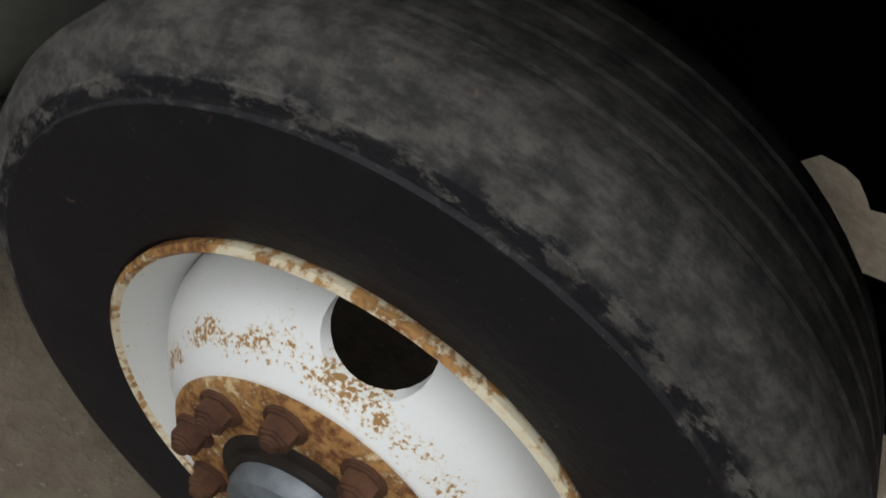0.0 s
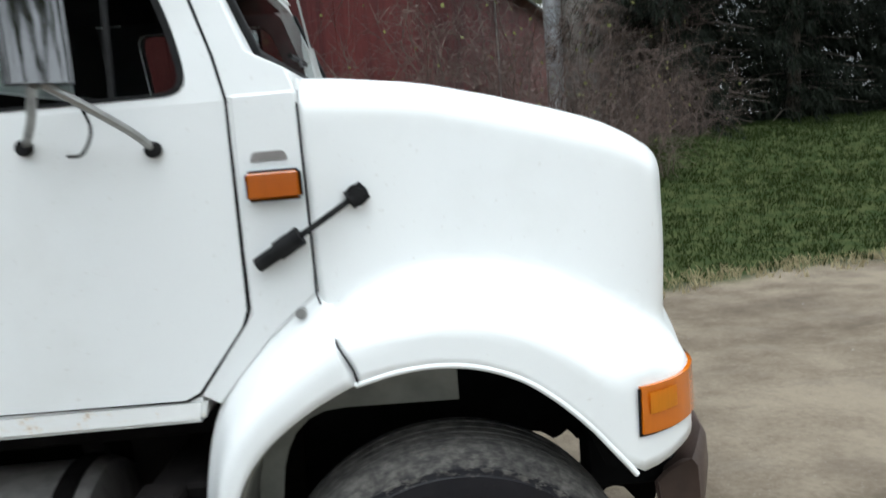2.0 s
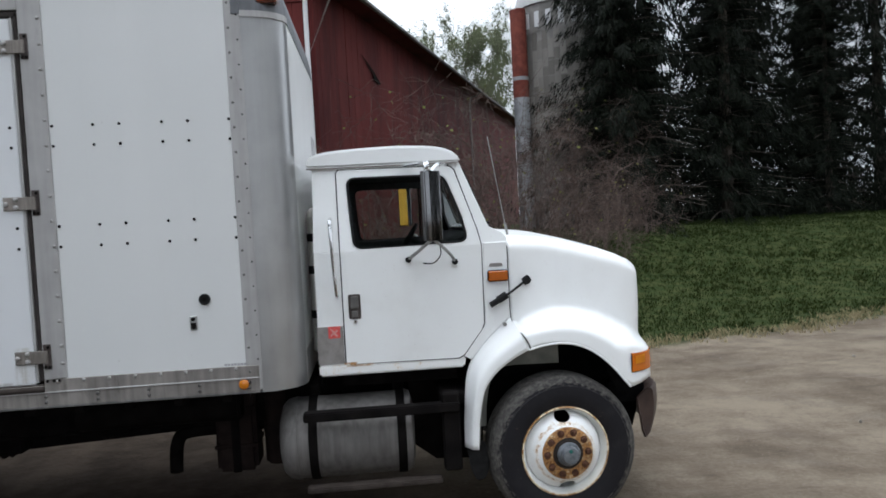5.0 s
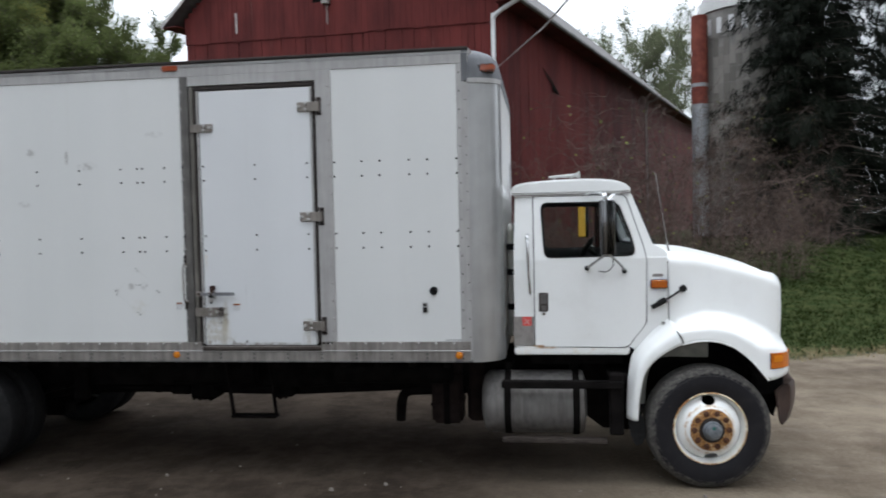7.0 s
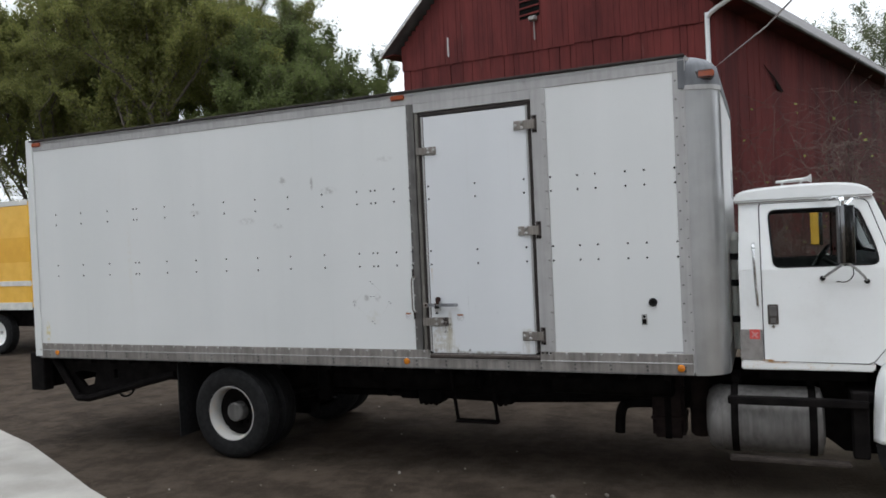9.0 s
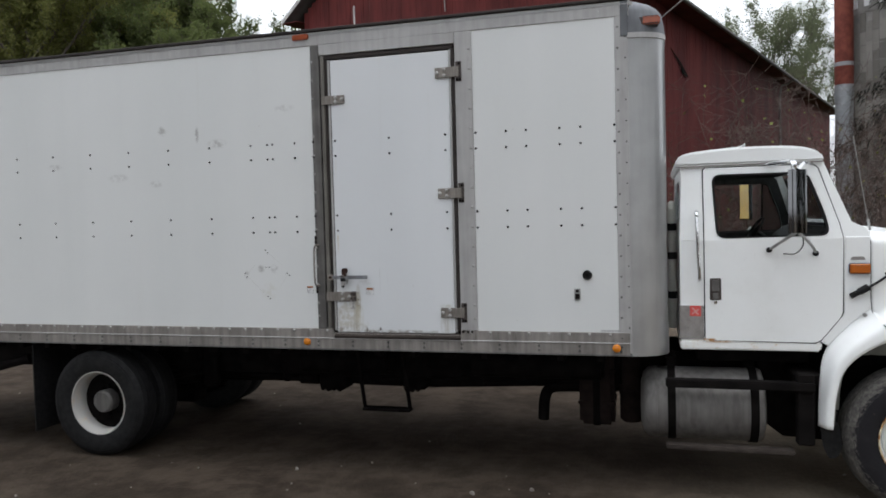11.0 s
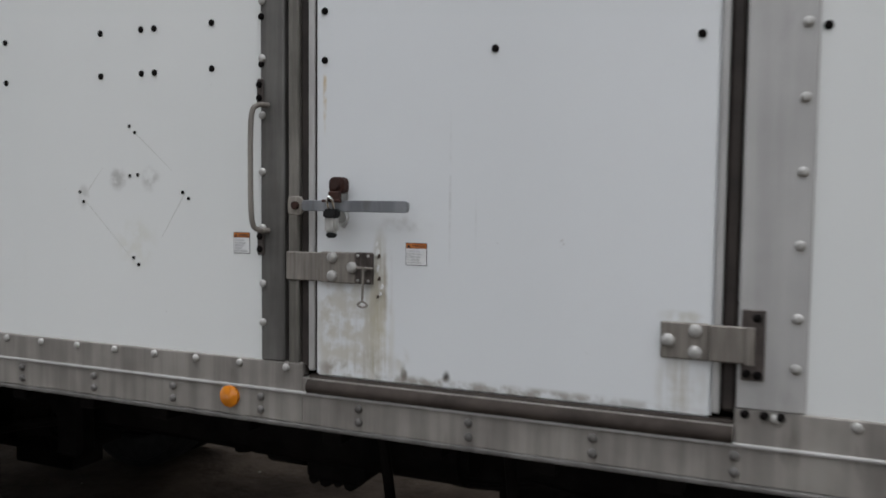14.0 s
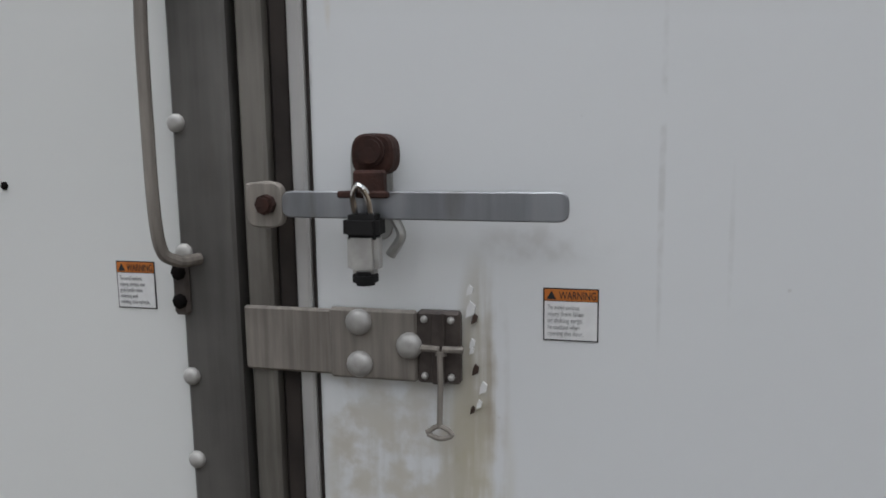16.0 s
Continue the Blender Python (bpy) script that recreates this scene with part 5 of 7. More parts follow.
for side in (0, 1):
    flip = (lambda bm: bm if side == 0 else moved(bm, at((0, 2 * MID, 0)) @ Matrix.Diagonal((1, -1, 1, 1))))
    cdoor = part("cab_door", flip(prism(LOWER, 0.170, 0.181)), PAINT, truck, "white cab door")
    gap = part("door_gap", flip(prism(grown(LOWER, 0.010), 0.1775, 0.181)), RUBBER, truck)
    frame_up = part("door_frame", flip(prism(UPPER, 0.170, 0.181)), PAINT, cdoor)
    cut(frame_up, flip(prism(rounded(grown(WINDOW, 0.012), 0.07), -0.2, 0.6)))
    lean_part(frame_up)
    gap_up = part("upper_gap", flip(prism(grown(UPPER, 0.010), 0.1775, 0.181)), RUBBER, cdoor)
    cut(gap_up, flip(prism(rounded(grown(WINDOW, 0.012), 0.07), -0.2, 0.6)))
    lean_part(gap_up)
    rub = part("window_seal", flip(prism(rounded(grown(WINDOW, 0.008), 0.070), 0.167, 0.20)), RUBBER, cdoor, "black rubber window seal")
    cut(rub, flip(prism(rounded(grown(WINDOW, -0.010), 0.06), 0.0, 0.6)))
    lean_part(rub)
    pane = lean_part(part("window_pane", flip(prism(rounded(grown(WINDOW, -0.004), 0.06), 0.192, 0.195)), GLASS, cdoor))
    pane.visible_shadow = False
    vent = lean_part(part("vent_pane", flip(prism([(-0.722, 2.43), (-0.722, 1.98), (-0.545, 1.985), (-0.575, 2.13), (-0.682, 2.43)], 0.197, 0.199)), GLASS_DARK, cdoor, "vent window dimmed to keep the cab dark behind it"))
    vent.visible_shadow = False
    lining = part("door_lining", flip(prism(UPPER, 0.238, 0.244)), DASH, cdoor)
    cut(lining, flip(prism(rounded(grown(WINDOW, -0.004), 0.06), -0.2, 0.6)))
    lean_part(lining)
    quarter = part("quarter_lining", flip(prism([(-1.522, 1.95), (-1.345, 1.95), (-1.375, 2.49), (-1.522, 2.49)], 0.238, 0.244)), DASH, cdoor)
    lean_part(quarter)
    part("vent_post", flip(leaned(bx(-0.735, -0.720, 0.185, 0.20, 1.97, 2.44, 0.003))), RUBBER, cdoor)
    # paddle handle in a recess
    hd = part("door_handle", flip(prism(rounded([(-1.366, 1.495), (-1.284, 1.495), (-1.284, 1.662), (-1.366, 1.662)], 0.012), 0.164, 0.172, 0.002)), PLATE, cdoor, "worn grey door handle")
    part("handle_paddle", flip(merge(bx(-1.352, -1.298, 0.158, 0.166, 1.565, 1.648, 0.004), bx(-1.345, -1.305, 0.160, 0.166, 1.505, 1.550, 0.004))), ALU_DARK, hd)
    part("key_lock", flip(cyl((-1.325, 0.160, 1.478), (-1.325, 0.171, 1.478), 0.012, 14, None, 0.002)), CHROME, cdoor)
    part("cab_grab_bar", flip(tube(bend([(-1.455, 0.19, 2.175), (-1.458, 0.135, 2.155), (-1.456, 0.125, 2.08), (-1.449, 0.125, 1.85), (-1.442, 0.125, 1.72), (-1.440, 0.135, 1.665), (-1.440, 0.18, 1.645)], 5), 0.0125, 10)), CHROME, truck, "chrome grab bar")

for y0, y1, x, zz in ((0.66, 1.82, -1.555, (2.13, 2.42)),):
    g = part("rear_window", bx(x, x + 0.004, y0, y1, *zz, 0), GLASS, truck)
    g.visible_shadow = False
g = part("windscreen", moved(bx(-0.002, 0.002, 0.34, 2.14, -0.215, 0.195, 0), at((-0.462, 0, 2.285)) @ Matrix.Rotation(radians(-21), 4, "Y")), GLASS, truck)
g.visible_shadow = False
part("windscreen_seal", moved(merge(bx(-0.008, 0.010, 0.31, 2.17, -0.235, -0.212, 0.004), bx(-0.008, 0.010, 0.31, 0.345, -0.23, 0.20, 0.004), bx(-0.008, 0.010, 2.135, 2.17, -0.23, 0.20, 0.004)), at((-0.458, 0, 2.285)) @ Matrix.Rotation(radians(-21), 4, "Y")), RUBBER, truck)
part("wiper", merge(tube([(-0.30, 0.60, 2.055), (-0.36, 0.95, 2.13)], 0.006, 6), tube([(-0.325, 0.55, 2.09), (-0.355, 1.10, 2.12)], 0.008, 6)), RUBBER, truck)
# inside the cab
part("dashboard", prism([(-0.62, 1.60), (-0.34, 1.60), (-0.34, 2.02), (-0.52, 2.03), (-0.66, 1.92)], 0.25, 2.23, 0.02, 2), DASH, truck)
for y in (0.55, 1.75):
    seat = part("seat", merge(bx(-1.42, -0.90, y - 0.26, y + 0.26, 1.45, 1.62, 0.05, 3), bx(-1.50, -1.36, y - 0.25, y + 0.25, 1.58, 2.12, 0.05, 3)), SEAT, truck)
    part("seat_base", bx(-1.35, -0.95, y - 0.2, y + 0.2, 1.28, 1.46, 0.02), BLACK, seat)
ring = [(-0.86 + 0.075 * math.cos(a), 1.75 + 0.21 * math.sin(a), 1.985 + 0.20 * math.cos(a) * 0.55) for a in (2 * math.pi * k / 28 for k in range(29))]
wheel = part("steering_wheel", tube(ring, 0.014, 8), RUBBER, truck)
part("steering_column", merge(tube([(-0.86, 1.75, 1.985), (-0.60, 1.75, 1.80)], 0.022, 8), *[tube([(-0.86, 1.75, 1.985), ring[k]], 0.009, 6) for k in (4, 14, 24)]), RUBBER, wheel)
part("far_door_panel", bx(-1.50, -0.35, 2.222, 2.236, 1.30, 1.96, 0.004), DASH, truck)
# near-black floor and lining carry the cab's shade in their colour
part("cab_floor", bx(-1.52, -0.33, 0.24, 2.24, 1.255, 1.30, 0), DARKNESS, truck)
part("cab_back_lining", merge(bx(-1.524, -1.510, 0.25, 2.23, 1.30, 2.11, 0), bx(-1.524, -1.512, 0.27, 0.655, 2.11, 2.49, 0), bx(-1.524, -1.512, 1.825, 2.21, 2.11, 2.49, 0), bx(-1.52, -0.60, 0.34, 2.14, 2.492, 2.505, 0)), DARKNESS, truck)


# mirrors on tube arms
def mirror_set(s, turn):
    f = (lambda p: (p[0], p[1] if s == 0 else 2 * MID - p[1], p[2]))
    c = Vector(f((-0.785, -0.045, 2.225))) + Vector((-0.06, 0, 0.08)) * s
    m = at(c) @ Matrix.Rotation(turn, 4, "Z")
    side = [(0.010 + 0.022 * math.sin(radians(a)), 0.048 + 0.022 * math.cos(radians(a))) for a in range(0, 86, 8)]
    face = [(0.032 + 0.0015 * (1 - (k / 4) ** 2), 0.048 * k / 4) for k in range(-3, 4)]
    back = [(-0.020, -0.070)] + [(x, -y) for x, y in side] + face + side[::-1] + [(-0.020, 0.070)]
    head = part("mirror_head", moved(slab(back, -0.225, 0.225), m), MIRROR_BACK, truck, "chrome west coast mirror")
    part("mirror_glass", moved(bx(-0.024, -0.0205, -0.062, 0.062, -0.212, 0.212, 0.0), m), MIRROR, head)
    t = lambda pts, r=0.011: tube([f(p) for p in bend(pts, 4)], r, 8)
    for pts in ([(-0.80, -0.045, 2.45), (-0.80, -0.04, 2.50), (-0.82, 0.08, 2.515), (-0.95, 0.235, 2.512)], [(-0.78, -0.045, 2.45), (-0.72, 0.06, 2.50), (-0.64, 0.23, 2.50)]):
        part("mirror_arm", t(pts, 0.0125), CHROME, head, "bright chrome upper arm")
    part("arm_hook", t([(-0.83, 0.06, 2.512), (-0.815, -0.03, 2.50), (-0.815, -0.045, 2.43)], 0.010), CHROME, head)
    for pts in ([(-0.80, -0.045, 2.0), (-0.82, -0.02, 1.985), (-0.88, 0.08, 1.93), (-0.945, 0.165, 1.875)], [(-0.78, -0.045, 2.0), (-0.73, 0.0, 1.96), (-0.66, 0.10, 1.89), (-0.632, 0.165, 1.845)]):
        part("mirror_arm", t(pts), STEEL, head, "steel mirror arm")
    for x, z in ((-0.947, 1.872), (-0.631, 1.842)):
        part("arm_foot", cyl(f((x, 0.150, z)), f((x, 0.172, z)), 0.021, 12, None, 0.004), RUBBER, head)
    part("mirror_wire", tube([f(p) for p in bend([(-0.74, 0.02, 1.97), (-0.735, 0.06, 1.90), (-0.78, 0.10, 1.845), (-0.845, 0.165, 1.842)], 6)], 0.004, 6), BLACK, head)


mirror_set(0, radians(-49))
mirror_set(1, radians(36.4))

# ---- hood with its flared fenders ----


def curve(points, v):
    """Smooth interpolation through (v, value) points."""
    if v <= points[0][0]:
        return points[0][1]
    for (a, p), (b, q) in zip(points, points[1:]):
        if v <= b:
            return p + (q - p) * (v - a) / (b - a)
    return points[-1][1]


ARCH = [(-0.60, 0.50), (-0.545, 0.60), (-0.53, 0.78), (-0.50, 0.93), (-0.46, 1.02), (-0.39, 1.10), (-0.29, 1.172), (-0.175, 1.226), (-0.07, 1.250), (0.03, 1.257), (0.13, 1.245), (0.235, 1.205), (0.32, 1.145), (0.40, 1.068), (0.46, 0.995), (0.515, 0.925), (0.56, 0.928), (0.66, 0.952), (0.80, 0.965), (1.0, 0.97)]
CREASE = [(-0.40, 1.32), (-0.27, 1.405), (-0.17, 1.455), (0.05, 1.485), (0.20, 1.475), (0.37, 1.435), (0.50, 1.36), (0.64, 1.255), (0.80, 1.19), (1.0, 1.18)]
TOPLINE = [(-0.27, 2.015), (-0.1, 1.992), (0.07, 1.962), (0.25, 1.915), (0.39, 1.873), (0.55, 1.82), (0.67, 1.77), (0.75, 1.735), (0.82, 1.69), (0.95, 1.62)]


def ease(t):
    t = min(1.0, max(0.0, t))
    return t * t * (3 - 2 * t)


def hood_point(u, z):
    """The hood's near side and front at height z: u 0 at the seam, 0.7 where the corner starts, 0.85 where it ends, 1 on the middle line."""
    xf = 0.745 + 0.016 * ease((z - 1.15) / 0.35)
    xc = xf - 0.30
    shear = 0.10 * ease((1.45 - z) / 0.23) * max(0.0, 1 - u / 0.25)
    x = -0.262 + (xc + 0.262) * (u / 0.7) + shear if u <= 0.7 else xc + 0.30 * math.sin(min(1.0, (u - 0.7) / 0.15) * math.pi / 2)
    z0, z1 = curve(ARCH, x), curve(CREASE, x)
    t = (z - z0) / max(0.05, z1 - z0)
    y = 0.030 + 0.018 * min(1, max(0, t)) + 0.205 * ease((t - 0.42 - 0.3 * ease((x - 0.42) / 0.15)) / (0.58 - 0.3 * ease((x - 0.42) / 0.15))) + 0.055 * max(0.0, (z - z1))
    y -= max(0.0, y - 0.180) * (1 - ease(u / 0.34))
    if u > 0.7:
        a = min(1.0, (u - 0.7) / 0.15) * math.pi / 2
        y += 0.30 * (1 - math.cos(a))
        if u > 0.85:
            k = (u - 0.85) / 0.15
            x += 0.14 * math.sin(k * math.pi / 2)
            y += (MID - y) * k
    return x, y


def hood_shell():
    bm = bmesh.new()
    us = [0.7 * k / 40 for k in range(41)] + [0.7 + 0.15 * k / 10 for k in range(1, 11)] + [0.85 + 0.15 * k / 10 for k in range(1, 11)]
    grid = []
    for u in us:
        col = []
        x, _ = hood_point(u, 1.1)
        lo, hi = curve(ARCH, x), curve(TOPLINE, x) - 0.10
        if u > 0.7:
            hi = curve(TOPLINE, min(x, 0.72)) - 0.10 - 0.02 * (u - 0.7)
        zs = [lo + (hi - lo) * (k / 26) for k in range(27)]
        for z in zs:
            px, py = hood_point(u, z)
            col.append((px, py, z))
        ex, ey, ez = col[-1]
        tx = min(ex, 0.52)
        for k in range(1, 7):
            a = k / 6 * math.pi / 2
            h = 0.14 * (1 - math.cos(a))
            col.append((ex + (tx - ex) * h, ey + (MID - ey) * h, ez + 0.10 * math.sin(a)))
        for k in range(1, 7):
            h = 0.14 + 0.86 * k / 6
            xx = ex + (tx - ex) * h
            col.append((xx, ey + (MID - ey) * h, ez + 0.10 + 0.035 * math.sin(k / 6 * math.pi / 2) + (curve(TOPLINE, xx) - curve(TOPLINE, min(ex, 0.72))) * h))
        grid.append(col)
    for half in (0, 1):
        vs = [[bm.verts.new((x, y if half == 0 else 2 * MID - y, z)) for x, y, z in col] for col in grid]
        for a, b in zip(vs, vs[1:]):
            for k in range(len(a) - 1):
                bm.faces.new((a[k], b[k], b[k + 1], a[k + 1]))
    bmesh.ops.remove_doubles(bm, verts=bm.verts, dist=0.0008)
    return bm


hood = part("hood", hood_shell(), PAINT, truck, "white sloping hood with flared fenders", 60)
thick = hood.modifiers.new("thickness", "SOLIDIFY")
thick.thickness, thick.offset = 0.012, -1
lip_line = [(x, z) for x, z in ARCH if -0.18 <= x <= 0.52]
part("arch_lip", tube(bend([(x, 0.034, z) for x, z in lip_line], 4), 0.008, 8), PAINT, hood)
part("hood_seam", tube([(hood_point(0, 1.235 + 0.695 * k / 24)[0] - 0.004, hood_point(0, 1.235 + 0.695 * k / 24)[1] - (0.003 if k < 4 else 0.014 if k < 9 else 0.0), 1.235 + 0.695 * k / 24) for k in range(25)], 0.0028, 6), RUBBER, hood)
# the fender skirt behind the seam, part of the cab
INNER = [(-0.548, 0.575), (-0.535, 0.75), (-0.505, 0.92), (-0.465, 1.015), (-0.395, 1.095), (-0.29, 1.170), (-0.178, 1.226), (-0.150, 1.236)]
OUTER = [(-0.635, 0.578), (-0.628, 0.75), (-0.605, 0.98), (-0.570, 1.12), (-0.500, 1.235), (-0.390, 1.345), (-0.268, 1.445), (-0.250, 1.452)]
sk = bmesh.new()
inn, out = bend([(x, 0, z) for x, z in INNER], 5), bend([(x, 0, z) for x, z in OUTER], 5)
cols = []
for i, (a, b) in enumerate(zip(inn, out)):
    top_y = 0.10 + 0.073 * ease(i / len(inn) * 2.4)
    under = 0.014 if i > len(inn) - 6 else 0.0
    cols.append([sk.verts.new((a.x + (b.x - a.x) * t, under * (1.2 + 1.6 * t) + 0.030 + 0.014 * t + (top_y - 0.03) * ease((t - 0.35) / 0.65), a.z + (b.z - a.z) * t)) for t in (k / 8 for k in range(9))])
for a, b in zip(cols, cols[1:]):
    for k in range(8):
        sk.faces.new((a[k], b[k], b[k + 1], a[k + 1]))
skirt = part("fender_skirt", sk, PAINT, truck, "white rear fender skirt", 60)
mod = skirt.modifiers.new("thickness", "SOLIDIFY")
mod.thickness, mod.offset = 0.014, -1
part("cowl_side", prism([(-0.60, 1.19), (-0.55, 1.16), (-0.40, 1.33), (-0.268, 1.44), (-0.268, 1.96), (-0.43, 1.96), (-0.44, 1.40)], 0.176, 0.30, 0.004), PAINT, truck)
part("cowl_backing", bx(-0.30, -0.225, 0.194, 0.30, 1.43, 1.93, 0.003), PAINT, truck)
part("cowl_top", prism([(-0.40, 1.95), (-0.262, 1.95), (-0.262, 2.005), (-0.33, 2.02), (-0.40, 2.07)], 0.20, 2.28, 0.012, 2), PAINT, truck)
part("fender_knob", cyl((-0.310, 0.150, 1.392), (-0.310, 0.185, 1.392), 0.014, 12, None, 0.004), STEEL, truck)
sig = part("side_signal", bx(-0.412, -0.272, 0.150, 0.180, 1.690, 1.768, 0.008, 2), RUBBER, truck, "amber side signal lamp")
part("signal_lens", bx(-0.4105, -0.2725, 0.140, 0.156, 1.692, 1.7665, 0.012, 3), AMBER, sig)
part("side_badge", prism(rounded([(-0.40, 1.790), (-0.30, 1.790), (-0.31, 1.815), (-0.39, 1.815)], 0.01), 0.1735, 0.177), TAN, truck)
latch = part("hood_latch", tube([(-0.33, 0.150, 1.570), (-0.245, 0.150, 1.620), (-0.145, 0.190, 1.680)], 0.0085, 8), RUBBER, truck, "black rubber hood latch")
part("latch_grip", merge(tube([(-0.405, 0.155, 1.528), (-0.34, 0.150, 1.565)], 0.020, 10), tube([(-0.350, 0.153, 1.560), (-0.338, 0.153, 1.567), (-0.300, 0.153, 1.589), (-0.288, 0.153, 1.596)], 0.026, 12)), RUBBER, latch)
part("latch_knob", merge(tube([(-0.160, 0.190, 1.671), (-0.118, 0.200, 1.696)], 0.026, 12), cyl((-0.138, 0.168, 1.684), (-0.138, 0.215, 1.684), 0.029, 14, None, 0.008)), RUBBER, latch)
# wraparound turn signal on the fender corner
lens_bm = bmesh.new()
cols = []
for k in range(13):
    a = 0.195 + 0.805 * k / 12
    cols.append([])
    for j in range(9):
        z = 1.026 - 0.006 * k / 12 + (0.124 - 0.002 * k / 12) * j / 8
        x, y = hood_point(0.7 + 0.15 * a, z)
        n = Vector((math.sin(a * math.pi / 2), -math.cos(a * math.pi / 2)))
        y0 = hood_point(0.7 + 0.15 * a, 1.0)[1]
        cols[-1].append((x + n.x * 0.010, min(y, y0 + 0.02) + n.y * 0.010, z))
fr, bk = [[lens_bm.verts.new(p) for p in c] for c in cols], [[lens_bm.verts.new((p[0] * 0.97, p[1] + 0.03, p[2])) for p in c] for c in cols]
for g in (fr, bk):
    for a, b in zip(g, g[1:]):
        for k in range(8):
            lens_bm.faces.new((a[k], b[k], b[k + 1], a[k + 1]))
loop = [g for g in [c[0] for c in fr]] + fr[-1][1:] + [c[-1] for c in fr[::-1]][1:] + fr[0][::-1][1:-1]
loop2 = [g for g in [c[0] for c in bk]] + bk[-1][1:] + [c[-1] for c in bk[::-1]][1:] + bk[0][::-1][1:-1]
for k in range(len(loop)):
    lens_bm.faces.new((loop[k], loop[(k + 1) % len(loop)], loop2[(k + 1) % len(loop)], loop2[k]))
turn = part("turn_signal", lens_bm, AMBER_BRIGHT, truck, "large amber wraparound turn signal")


def corner_patch(a0, a1, z0, z1, out):
    """A thin sheet that follows the fender corner."""
    bm = bmesh.new()
    g = []
    for k in range(9):
        a = a0 + (a1 - a0) * k / 8
        x, y = hood_point(0.7 + 0.15 * a, 1.0)
        y = min(hood_point(0.7 + 0.15 * a, (z0 + z1) / 2)[1], y + 0.02)
        n = Vector((math.sin(a * math.pi / 2), -math.cos(a * math.pi / 2)))
        g.append([bm.verts.new((x + n.x * out, y + n.y * out, z)) for z in (z0, z1)])
    for p, q in zip(g, g[1:]):
        bm.faces.new((p[0], q[0], q[1], p[1]))
    bmesh.ops.solidify(bm, geom=bm.faces[:], thickness=0.002)
    return bm


part("signal_bezel", corner_patch(0.175, 1.0, 1.018, 1.146, 0.006), RUBBER, turn)
part("signal_window", corner_patch(0.24, 0.44, 1.076, 1.132, 0.0145), AMBER_PALE, turn)
# bumper: a pressed bar whose end tapers down
END = [(0.612, 0.795), (0.645, 0.825), (0.690, 0.850), (0.712, 0.858), (0.728, 0.835), (0.733, 0.745), (0.722, 0.640), (0.690, 0.530), (0.665, 0.505), (0.645, 0.56)]
bump = bmesh.new()
stations = [(0.0, 0.245, 1.0), (0.015, 0.235, 1.0), (0.05, 0.30, 1.0), (0.12, 0.45, 1.0), (0.17, 0.75, 1.0), (0.20, MID, 1.0)]
stations += [(dx, 2 * MID - y, k) for dx, y, k in reversed(stations[:-1])]
rings = [[bump.verts.new((x + dx + (0.0 if i not in (0, len(stations) - 1) else 0.012 * (0.68 - x) / 0.1), y + (0.13 if x > 0.74 and i in (0, 1) else 0.0) * (1 if y < MID else -1) * 0.3, z)) for x, z in END] for i, (dx, y, k) in enumerate(stations)]
for a, b in zip(rings, rings[1:]):
    for k in range(len(END)):
        bump.faces.new((a[k], a[(k + 1) % len(END)], b[(k + 1) % len(END)], b[k]))
bump.faces.new(rings[0][::-1]), bump.faces.new(rings[-1])
part("bumper", bump, BUMPER, truck, "dull brown steel bumper with drooping end", 45)
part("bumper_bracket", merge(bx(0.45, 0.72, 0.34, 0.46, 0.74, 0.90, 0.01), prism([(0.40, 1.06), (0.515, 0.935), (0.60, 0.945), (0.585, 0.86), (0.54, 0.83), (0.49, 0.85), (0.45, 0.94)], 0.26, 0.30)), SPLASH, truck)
# inside the arch
lin = bmesh.new()
edge = bend([(x, 0, z + 0.004) for x, z in ARCH if -0.56 <= x <= 0.06], 3)
cols = [[lin.verts.new((p.x - 0.0, y, p.z - 0.10 * (y - 0.045) * (1 if p.x > -0.3 else 0))) for y in (0.045, 0.10, 0.16, 0.23, 0.30)] for p in edge]
for a, b in zip(cols, cols[1:]):
    for k in range(4):
        lin.faces.new((a[k], b[k], b[k + 1], a[k + 1]))
liner = part("fender_liner", lin, LINER, truck, "dusty grey inner fender")
mod = liner.modifiers.new("thickness", "SOLIDIFY")
mod.thickness = 0.008
# its upright inner wall
WALL = [(-0.53, 0.66), (-0.50, 0.93), (-0.46, 1.02), (-0.39, 1.10), (-0.29, 1.172), (-0.175, 1.222), (-0.07, 1.245), (0.03, 1.250), (0.085, 1.248), (0.085, 1.073), (-0.24, 1.080), (-0.30, 1.074), (-0.345, 1.055), (-0.385, 1.018), (-0.412, 0.97), (-0.430, 0.914), (-0.447, 0.80), (-0.455, 0.66)]
part("liner_wall", prism(WALL, 0.296, 0.302), LINER, liner)
lin = bmesh.new()
edge = bend([(x, 0, z + 0.004) for x, z in ARCH if 0.03 <= x <= 0.52], 3)
cols = [[lin.verts.new((p.x, y, p.z)) for y in (0.045, 0.15, 0.30, 0.55, 0.80)] for p in edge]
for a, b in zip(cols, cols[1:]):
    for k in range(4):
        lin.faces.new((a[k], b[k], b[k + 1], a[k + 1]))
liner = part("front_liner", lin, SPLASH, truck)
mod = liner.modifiers.new("thickness", "SOLIDIFY")
mod.thickness = 0.008
